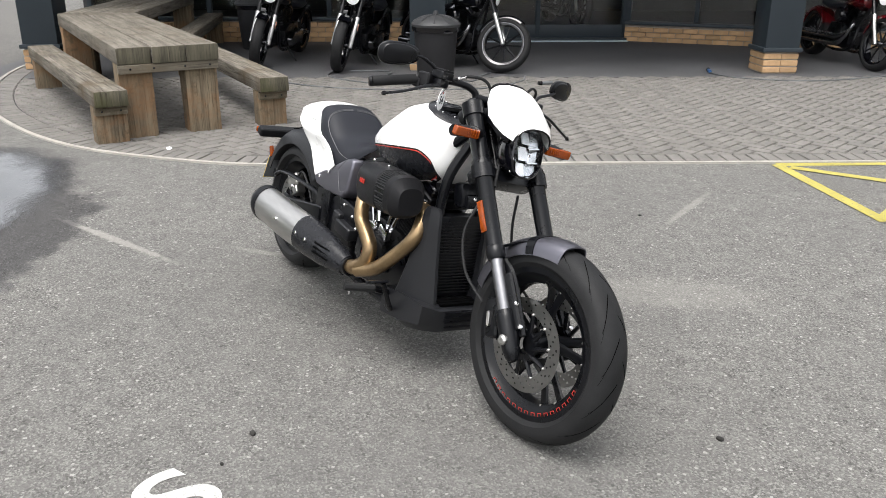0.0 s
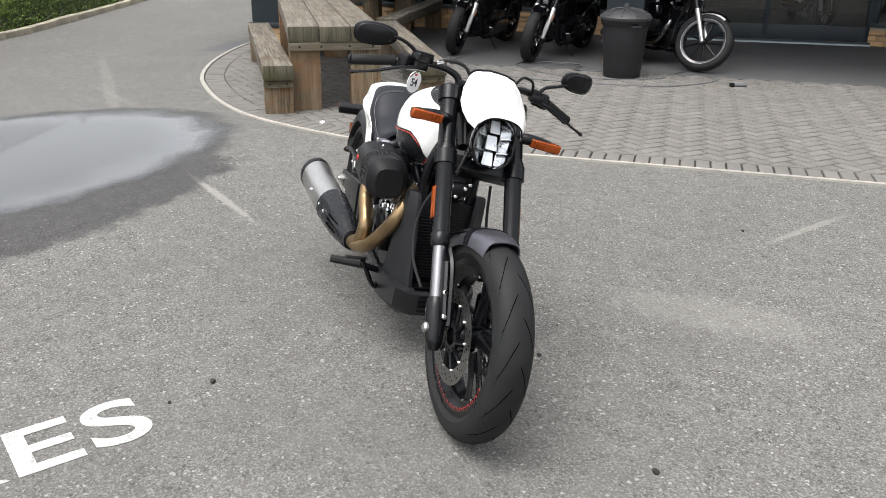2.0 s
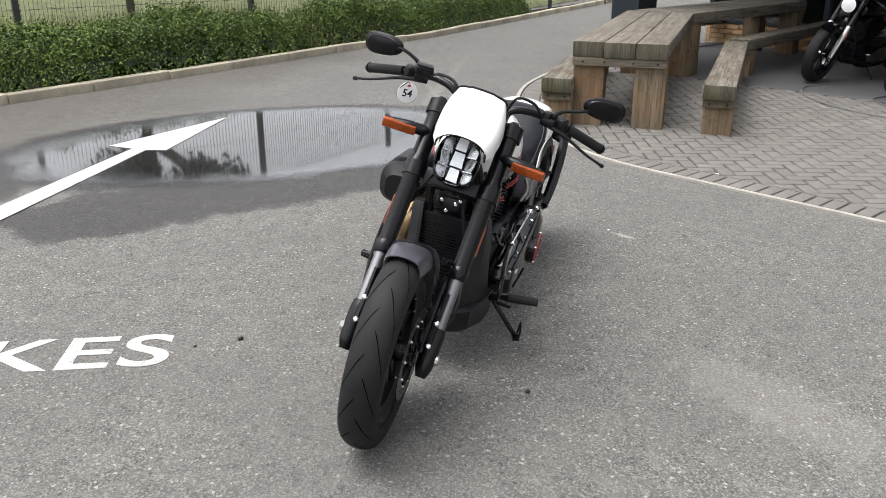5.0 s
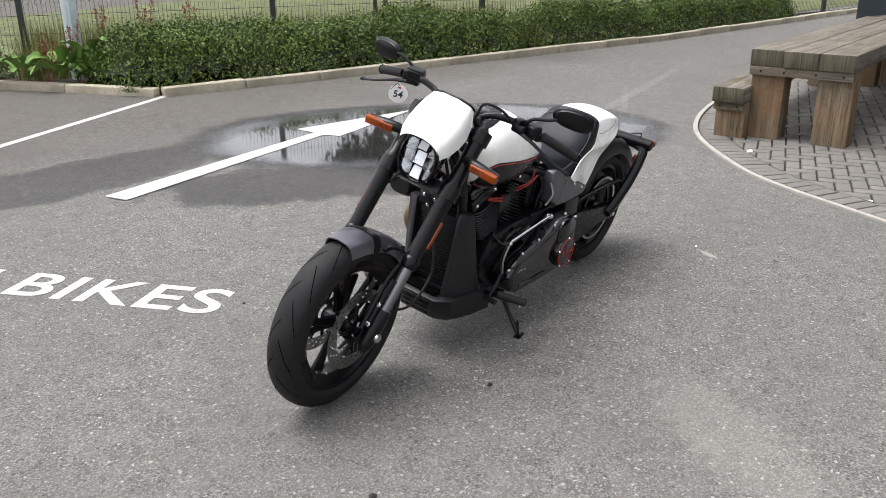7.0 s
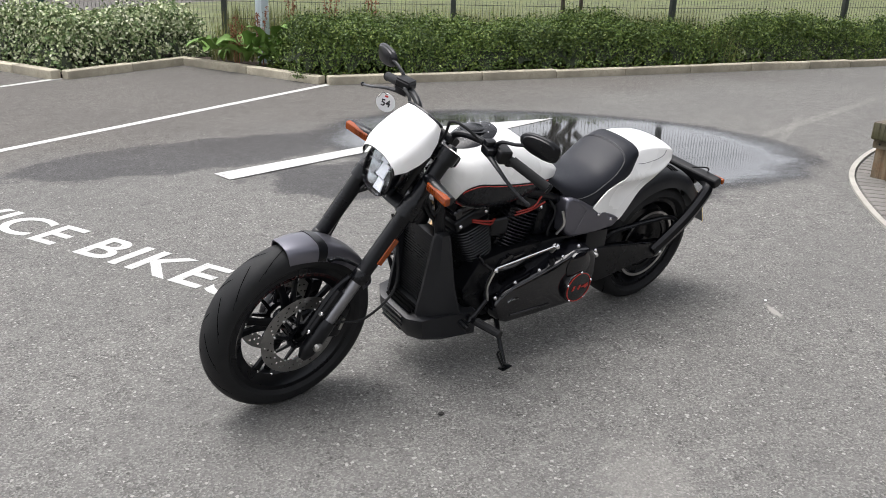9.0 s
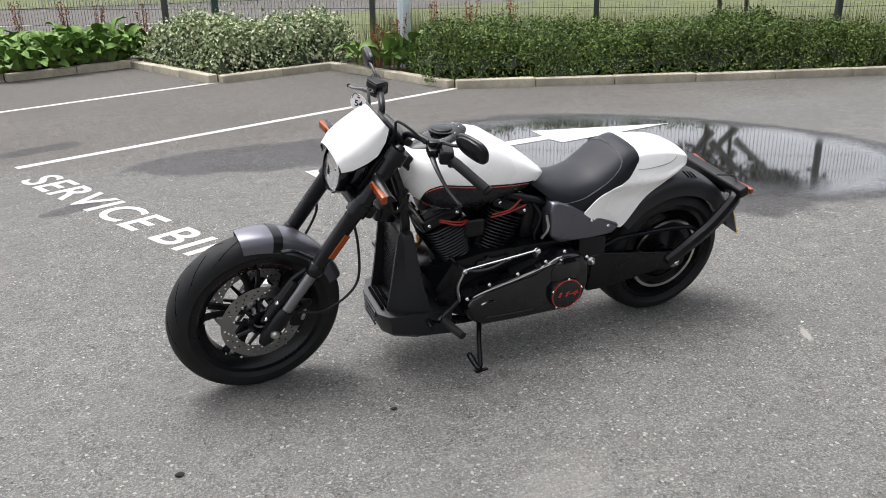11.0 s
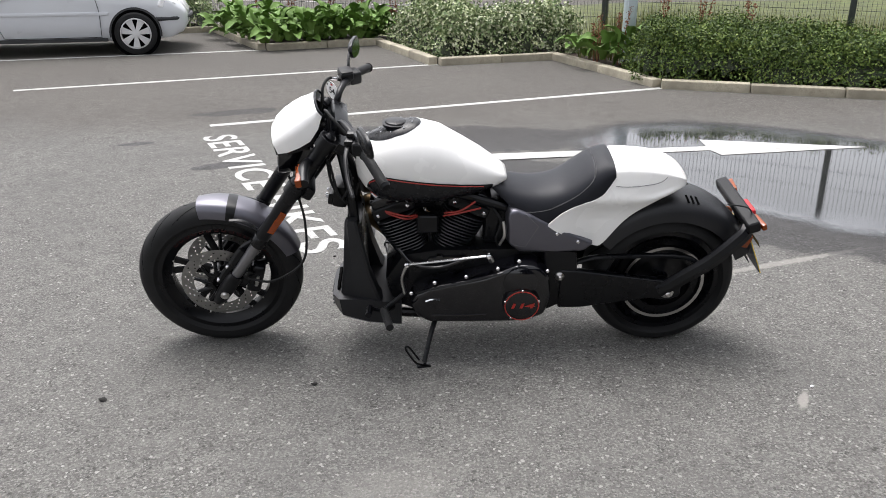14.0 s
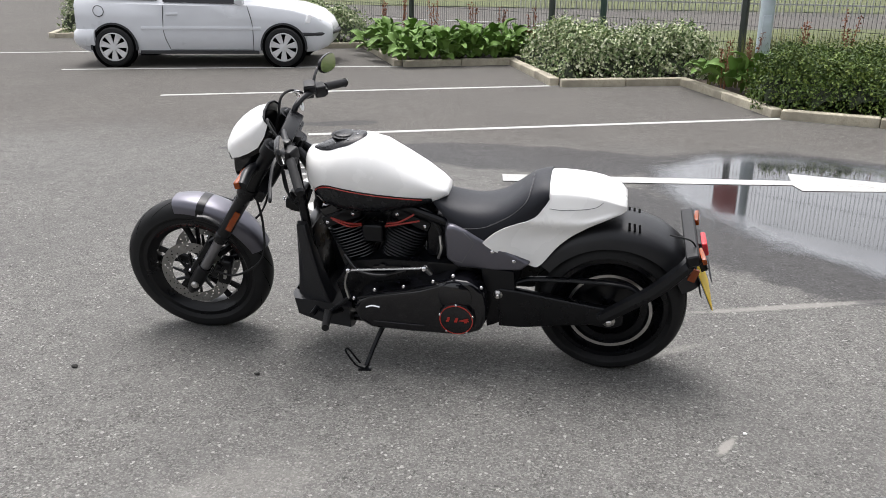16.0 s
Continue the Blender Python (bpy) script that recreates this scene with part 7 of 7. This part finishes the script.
for i, (at, r) in enumerate([((2.14, 0.44), 0.011), ((1.31, -0.84), 0.011), ((1.42, -0.98), 0.006), ((1.38, 0.35), 0.009), ((0.3, 1.9), 0.008), ((2.9, 1.3), 0.007)]):
    pebble(at, r, SAND, "small dark stone lying on the tarmac", i)
for i, (at, r) in enumerate([((-2.75, -0.02), 0.022), ((-0.5, 0.42), 0.006), ((-1.9, 1.0), 0.012)]):
    pebble(at, r, PAPER, "scrap of white litter on the ground", 20 + i)

# ---- beyond the fence ----
verge = sheet([(-7.0, -5.4), (-1.6, -8.75), (2.6, -11.4), (3.2, -13.6), (-4.0, -17.5), (-14.0, -19.0), (-30, -14.0), (-30, -0.4), (-9.6, -4.6)], 0.015, "grass_verge", GRASS)
tagged(verge, "rough dry grass verge beyond the fence", "grass", kind="structure")
PALE_RAIL = surface("weathered_pale_paint", (0.4, 0.4, 0.38), 0.7, var=0.2)
rail = thing("railing", "low white picket railing beyond the far road", "railing", kind="structure")
pick = mesh_of("picket", *box(0.03, 0.02, 0.85, (0, 0, 0.425), (0, 0, 0), 0.004), PALE_RAIL)
for i in range(110):
    ob = new("picket", pick)
    ob.parent = rail
    ob.matrix_world = pose(-14 + 0.155 * i, -20.3 - 0.03 * i, 0, 0, 0, -11)
for z in (0.3, 0.75):
    part("rail", box(17.3, 0.02, 0.04, (0, 0, z)), PALE_RAIL, rail).matrix_world = pose(-5.5, -21.98, 0, 0, 0, -11)
far = sheet([(-30, -23), (14, -24), (14, -80), (-60, -80)], 0.02, "far_grass", GRASS)
tagged(far, "rough grass beyond the far road", "grass", kind="structure")
for i, (a, b) in enumerate([((-6, -15.5), (2, -17.2)), ((-3, -14.2), (5, -15.6)), ((3, -18.0), (10, -19.2))]):
    marking(f"far_line_{i + 1}", bar_outline(a, b, 0.1), WHITE_PAINT, "white line on the far road", 0.005)


# ---- planting ----
HEDGE_LEAF = leaf_material("hedge_leaves", [(0.028, 0.052, 0.012), (0.062, 0.108, 0.02), (0.11, 0.17, 0.032), (0.2, 0.255, 0.06)], 0.55)
VARIEGATED = leaf_material("variegated_leaves", [(0.07, 0.12, 0.04), (0.2, 0.27, 0.11), (0.45, 0.5, 0.28), (0.7, 0.71, 0.52)], 0.6)
BROAD_LEAF = leaf_material("broad_glossy_leaves", [(0.035, 0.085, 0.018), (0.075, 0.16, 0.03), (0.14, 0.24, 0.05), (0.2, 0.28, 0.07)], 0.62)
TREE_LEAF = leaf_material("tree_leaves", [(0.015, 0.03, 0.012), (0.03, 0.055, 0.018), (0.045, 0.075, 0.024)])
RUSTY = leaf_material("rusty_seed_heads", [(0.12, 0.035, 0.02), (0.2, 0.07, 0.04), (0.25, 0.11, 0.06)], 0.8)
DRY = leaf_material("dry_grass_blades", [(0.09, 0.12, 0.03), (0.17, 0.19, 0.06), (0.28, 0.24, 0.11)], 0.8)
# dark colour of the sheet under the leaves, painted as their inner shade
HULL_SHADE = surface("shrub_shade", (0.02, 0.028, 0.012), 0.95, var=0.4, scale=14, fine=40, relief=0.01)
BARK = surface("bark", (0.09, 0.075, 0.055), 0.9, var=0.3, scale=8, fine=50, relief=0.01)


def inside(poly, x, y):
    hit = False
    for (x1, y1), (x2, y2) in zip(poly, poly[1:] + poly[:1]):
        if (y1 > y) != (y2 > y) and x < (x2 - x1) * (y - y1) / (y2 - y1) + x1:
            hit = not hit
    return hit


def edge_gap(poly, x, y):
    best = 9.0
    p = Vector((x, y))
    for a, b in zip(poly, poly[1:] + poly[:1]):
        a, b = Vector(a), Vector(b)
        t = max(0, min(1, (p - a).dot(b - a) / (b - a).length_squared))
        best = min(best, (p - a - (b - a) * t).length)
    return best


def leaves_mesh(name, pts, normals, size, material, rng, slim=0.5, spread=0.7):
    """Small folded leaves, each of two triangles, at the points, facing roughly along the normals."""
    n = len(pts)
    verts, faces = [], []
    for p, nrm in zip(pts, normals):
        q = Vector((nrm[0] + rng.gauss(0, spread), nrm[1] + rng.gauss(0, spread), nrm[2] + rng.gauss(0, spread))).normalized()
        t = q.cross(Vector((rng.gauss(0, 1), rng.gauss(0, 1), rng.gauss(0, 1)))).normalized()
        s = q.cross(t)
        L = size * rng.uniform(0.6, 1.35)
        w = L * slim * 0.5
        o = len(verts)
        c = Vector(p)
        verts += [c - t * L * 0.5, c + s * w + q * w * 0.35 - t * L * 0.05, c + t * L * 0.5, c - s * w + q * w * 0.35 - t * L * 0.05]
        faces += [(o, o + 1, o + 2), (o, o + 2, o + 3)]
    return mesh_of(name, verts, faces, material, 180)


def mound_height(x, y, top, seed):
    v = noise.noise(Vector((x * 1.1 + seed, y * 1.1, 0.3))) * 0.5 + noise.noise(Vector((x * 3.1, y * 3.1 + seed, 1.7))) * 0.4 + noise.noise(Vector((x * 7.3 + seed, y * 7.3, 4.1))) * 0.3
    return top * (0.84 + 0.55 * v)


def shrub_mass(name, label, poly, top, count, size, material, seed, slim=0.5, soft=0.32, ragged=0.08):
    """A low mass of shrubs filling an outline: a dark sheet inside painted as shade, leaves all over."""
    rng = random.Random(seed)
    xs, ys = [p[0] for p in poly], [p[1] for p in poly]
    root = thing(name, label, "hedge", kind="stuff")

    def h(x, y):
        g = edge_gap(poly, x, y)
        f = min(1, g / soft)
        return mound_height(x, y, top, seed) * (1 - (1 - f) ** 2.2)
    # sheet at about half height, coloured as the shade between the leaves
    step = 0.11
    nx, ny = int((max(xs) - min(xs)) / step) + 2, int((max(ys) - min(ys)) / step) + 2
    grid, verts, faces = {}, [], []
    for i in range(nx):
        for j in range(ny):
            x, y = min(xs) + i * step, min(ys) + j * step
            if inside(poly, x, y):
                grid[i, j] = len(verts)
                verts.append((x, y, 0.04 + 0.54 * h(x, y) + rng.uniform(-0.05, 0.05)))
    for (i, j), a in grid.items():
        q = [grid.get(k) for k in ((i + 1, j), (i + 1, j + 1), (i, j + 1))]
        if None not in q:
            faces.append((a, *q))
    part("shade_hull", (verts, faces), HULL_SHADE, root)
    pts, nrm = [], []
    tries = 0
    while len(pts) < count and tries < count * 12:
        tries += 1
        x, y = rng.uniform(min(xs), max(xs)), rng.uniform(min(ys), max(ys))
        if not inside(poly, x, y):
            continue
        g = edge_gap(poly, x, y)
        if g > soft * 1.3 and rng.random() < 0.35:
            continue
        z = h(x, y)
        e = 0.05
        n = Vector(((h(x - e, y) - h(x + e, y)) / (2 * e), (h(x, y - e) - h(x, y + e)) / (2 * e), 1.0)).normalized()
        p = Vector((x, y, 0.05 + z)) + n * (-abs(rng.gauss(0, ragged * 0.8)) + rng.random() ** 4 * ragged * 0.9)
        p.z = max(0.06, p.z)
        pts.append(p)
        nrm.append(n)
    me = leaves_mesh("leaves", pts, nrm, size, material, rng, slim)
    ob = new("leaves", me)
    ob.parent = root
    return root


shrub_mass("hedge", "dense low dark green evergreen hedge behind the kerb",
           [(-1.45, -6.25), (-1.78, -6.02), (-3.5, -5.43), (-8.2, -4.02), (-9.6, -3.62), (-14.0, -2.72), (-14.0, -3.3), (-9.5, -4.5), (-6.8, -5.35), (-4.3, -6.75), (-2.2, -7.95), (-1.55, -7.2)],
           0.58, 190000, 0.036, HEDGE_LEAF, 2, 0.5, 0.26, 0.15)
shrub_mass("variegated_shrubs", "bushy pale variegated evergreen shrubs behind the kerb",
           [(-0.85, -8.3), (0.65, -7.85), (1.4, -9.8), (0.9, -10.1), (-1.2, -8.85), (-1.45, -8.45)], 0.66, 26000, 0.05, VARIEGATED, 5, 0.6, 0.24, 0.2)
shrub_mass("variegated_shrubs", "bushy pale variegated evergreen shrubs behind the kerb",
           [(4.4, -11.6), (5.8, -11.1), (8.6, -12.4), (8.0, -14.2), (5.0, -12.6), (4.3, -12.1)], 0.72, 16000, 0.055, VARIEGATED, 9, 0.6, 0.3, 0.16)
shrub_mass("variegated_shrubs", "bushy pale variegated evergreen shrub in a small bed",
           [(9.7, -12.7), (10.9, -12.1), (11.4, -13.4), (10.2, -13.9)], 0.8, 6000, 0.055, VARIEGATED, 12, 0.6, 0.3, 0.16)


def paddle(length, width):
    """A broad cupped leaf on a short stalk, lying along +x."""
    rows = []
    for i in range(7):
        f = i / 6
        w = width * math.sin(math.pi * (0.12 + 0.86 * f)) ** 0.7 * 0.5 if i < 6 else width * 0.06
        x = length * f
        z = 0.30 * length * math.sin(f * 2.4) - 0.25 * length * f * f + 0.02 * length * math.sin(i * 2.6)
        rows.append([(x, w * t * (1 + 0.12 * math.sin(i * 2.1 + t * 3)), z + 0.45 * abs(t) ** 2 * w + 0.12 * w * math.sin(i * 2.4 + 4 * t)) for t in (-1, -0.5, 0, 0.5, 1)])
    return loft(rows, closed=False, caps=False)


PADDLES = [mesh_of("leaf", *paddle(l, w), BROAD_LEAF, 60) for l, w in ((0.25, 0.16), (0.20, 0.14), (0.28, 0.17), (0.16, 0.11))]
rng = random.Random(8)


def broad_plant(at, count, spread, name="broad_leaved_plant", label="clump of broad shiny green leaves at the kerb"):
    p = thing(name, label, "plant", pose(at[0], at[1], 0.04), "broad-leaved plants")
    for i in range(count):
        ob = new("leaf", rng.choice(PADDLES))
        ob.parent = p
        a, r = rng.uniform(0, 360), spread * math.sqrt(rng.random())
        ob.matrix_world = pose(at[0] + r * math.cos(radians(a)), at[1] + r * math.sin(radians(a)), 0.06 + 0.46 * rng.random() * (1 - 0.5 * r / spread), rng.uniform(-25, 25), rng.uniform(-50, 5), a + rng.uniform(-50, 50))
    return p


for x, y in ((3.0, -9.5), (2.6, -9.65), (2.2, -9.85), (1.75, -10.05), (3.35, -9.95), (2.9, -10.2), (2.35, -10.4), (3.75, -10.6), (3.3, -10.8), (4.05, -11.3), (2.0, -10.5), (1.6, -10.4)):
    broad_plant((x, y), 48, 0.36)
for x, y in ((-1.35, -7.35), (-1.6, -7.15), (-1.2, -7.75), (-1.75, -7.4)):
    broad_plant((x, y), 12, 0.2, label="loose clump of broad green dock leaves by the lamp column")


def seed_spike(at, height, label="tall rusty brown seed heads among the shrubs"):
    s = thing("seed_spike", label, "plant", pose(at[0], at[1], 0.04), "seed spikes")
    r2 = random.Random(int(at[0] * 1000))
    seeds = []
    for k in range(3):
        dx, dy = r2.uniform(-0.12, 0.12), r2.uniform(-0.12, 0.12)
        hh = height * r2.uniform(0.8, 1.1)
        part("stem", tube([(0.3 * dx, 0.3 * dy, 0), (0.6 * dx, 0.6 * dy, hh * 0.6), (dx, dy, hh)], [0.006, 0.003], 5, 4), RUSTY, s)
        pts = [Vector((dx * f + r2.gauss(0, 0.018), dy * f + r2.gauss(0, 0.018), hh * f)) for f in [r2.uniform(0.5, 1.0) for _ in range(90)]]
        seeds += pts
    ob = new("seed_head", leaves_mesh("seed_head", seeds, [(0, 0, 1)] * len(seeds), 0.022, RUSTY, r2, 0.8, 1.5))
    ob.parent = s
    tagged(ob, kind="stuff")
    return s


for at, hgt in (((-1.55, -7.35), 0.75), ((-1.3, -7.5), 0.6), ((2.9, -10.6), 0.85), ((2.3, -10.9), 0.9), ((1.9, -10.8), 0.8), ((3.6, -11.2), 0.9), ((4.1, -11.8), 0.9), ((1.3, -10.3), 0.8), ((-2.6, -7.5), 0.9), ((-3.1, -7.2), 0.9), ((-2.2, -7.8), 0.85)):
    seed_spike(at, hgt)

# tall dry grass against the fence
r3 = random.Random(4)
verts, faces = [], []
for k in range(11000):
    f = r3.random()
    off = r3.uniform(-0.5, 1.6)
    x, y = -1.4 - 6.0 * f - 0.53 * off, -8.35 + 3.6 * f - 0.85 * off
    hgt = r3.uniform(0.25, 0.75)
    a = r3.uniform(0, 6.28)
    lean = r3.uniform(0.05, 0.3) * hgt
    w = 0.006
    o = len(verts)
    verts += [(x - w * math.cos(a), y - w * math.sin(a), 0.02), (x + w * math.cos(a), y + w * math.sin(a), 0.02), (x + lean * math.sin(a), y - lean * math.cos(a), hgt)]
    faces.append((o, o + 1, o + 2))
tall = part("tall_grass", (verts, faces), DRY)
tagged(tall, "tall dry grass blades along the fence", "grass", kind="stuff")


def tree(at, height, radius, seed):
    """Trunk, limbs and a loose crown of clumped leaves."""
    rt = random.Random(seed)
    t = thing("tree", "slim dark leafy tree beyond the fence", "tree", pose(at[0], at[1], 0), "trees beyond the fence")
    part("trunk", tube([(0, 0, 0), (0.1, 0.05, height * 0.3), (-0.05, 0.1, height * 0.6), (0.1, 0, height * 0.85)], [0.035, 0.032, 0.028, 0.014], 10, 5), BARK, t)
    centres = []
    for k in range(16):
        a = k * 2.4
        z = height * (0.27 + 0.65 * k / 16)
        r = radius * math.sin(math.pi * (0.3 + 0.63 * k / 16)) * rt.uniform(0.6, 1.0)
        e = Vector((r * math.cos(a), r * math.sin(a), z + 0.5))
        part("limb", tube([(0, 0.05, z * 0.8), tuple(e * 0.5 + Vector((0, 0, z * 0.42))), tuple(e)], [0.07, 0.04, 0.015], 6, 4), BARK, t)
        centres += [e, e * 0.65 + Vector((0, 0, z * 0.35))]
    pts = []
    for c in centres:
        q = rt.uniform(0.5, 1.0) * radius * 0.42
        for _ in range(520):
            d = Vector((rt.gauss(0, 1), rt.gauss(0, 1), rt.gauss(0, 0.8))).normalized() * q * rt.random() ** 0.4
            pts.append(c + d)
    ob = new("crown", leaves_mesh("crown", pts, [(0, 0, 1)] * len(pts), 0.11, TREE_LEAF, rt, 0.6, 1.2))
    ob.parent = t
    return t


tree((-6.3, -6.9), 5.2, 1.2, 1)
tree((-7.7, -7.9), 6.5, 1.4, 2)


# ---- paving blocks ----
def clip_half(poly, p, nrm):
    """The part of a convex outline on the side that nrm points to."""
    out = []
    for a, b in zip(poly, poly[1:] + poly[:1]):
        da, db = (a - p).dot(nrm), (b - p).dot(nrm)
        if da >= 0:
            out.append(a)
        if da * db < 0:
            out.append(a + (b - a) * da / (da - db))
    return out


INNER = [Vector(p) for p in inner(EDGE, 0.255)]
COURSE = [Vector(p) for p in inner(EDGE, 0.05)]
rp = random.Random(6)


def block(poly, z, drop=0.006):
    """A chamfered paving block from its outline."""
    c = sum(poly, Vector((0, 0))) / len(poly)
    low, top = [], []
    for p in poly:
        d = (p - c)
        q = c + d * max(0.0, 1 - 0.008 / max(0.02, d.length))
        low.append((p.x, p.y, 0.001))
        top.append((q.x, q.y, z))
    n = len(poly)
    return low + top, [tuple(range(n, 2 * n))] + [(i, (i + 1) % n, n + (i + 1) % n, n + i) for i in range(n)]


blocks = []
line = [Vector(p) for p in COURSE]
walked, want = 0.0, 0.0
for a, b in zip(line, line[1:]):
    L = (b - a).length
    t = (b - a) / L
    nrm = Vector((-t.y, t.x))
    while want < walked + L:
        p = a + t * (want - walked)
        h = 0.0455
        blocks.append([p - t * h, p + t * h, p + t * h + nrm * 0.198, p - t * h + nrm * 0.198])
        want += 0.102
    walked += L
base = math.atan2(ALONG.y, ALONG.x) + math.radians(45)
ex, ey = Vector((math.cos(base), math.sin(base))), Vector((-math.sin(base), math.cos(base)))
cell = 0.103
far_n = -5.87
for i in range(-130, 130):
    for j in range(-130, 130):
        k = (i - j) % 4
        if k not in (0, 3):
            continue
        w, h = (2, 1) if k == 0 else (1, 2)
        o = Vector((-4.0, 3.0)) + ex * (i * cell) + ey * (j * cell)
        g = 0.0055
        poly = [o + ex * g + ey * g, o + ex * (w * cell - g) + ey * g, o + ex * (w * cell - g) + ey * (h * cell - g), o + ex * g + ey * (h * cell - g)]
        c = sum(poly, Vector((0, 0))) / 4
        if c.dot(OUT) < far_n + 0.02 or not (-12 < c.x < 5 and -2 < c.y < 10.5):
            continue
        near = min(range(len(INNER) - 1), key=lambda q: ((INNER[q] + INNER[q + 1]) / 2 - c).length_squared)
        a, b = INNER[near], INNER[near + 1]
        t = (b - a).normalized()
        nrm = Vector((-t.y, t.x))
        side = (c - a).dot(nrm)
        if side < -0.15:
            continue
        if side < 0.15:
            poly = clip_half(poly, a, nrm)
            if len(poly) < 3:
                continue
        blocks.append(poly)

# the blocks nearest the walked stretch are pieces of their own, the others one joined mass
blocks.sort(key=lambda p: (sum(p, Vector((0, 0))) / len(p) - Vector((-1.6, 1.2))).length)
for poly in blocks[:290]:
    c = sum(poly, Vector((0, 0))) / len(poly)
    v, f = block([p - c for p in poly], 0.011 + rp.uniform(-0.0015, 0.0015))
    ob = new("paving_block", mesh_of("paving_block", v, f, PAVER, 30))
    ob.parent = pave
    ob.location = (c.x, c.y, 0)
rest = join(*[block(poly, 0.011 + rp.uniform(-0.0015, 0.0015)) for poly in blocks[290:]])
PAVER_REST = PAVER.copy()
PAVER_REST.name = "concrete_paver_mass"
nt = PAVER_REST.node_tree
info = next(n for n in nt.nodes if n.type == "OBJECT_INFO")
geo = nt.nodes.new("ShaderNodeNewGeometry")
target = info.outputs["Random"].links[0].to_socket
nt.links.new(geo.outputs["Random Per Island"], target)
more = part("paving_blocks", rest, PAVER_REST, pave)
more["kind"] = "stuff"
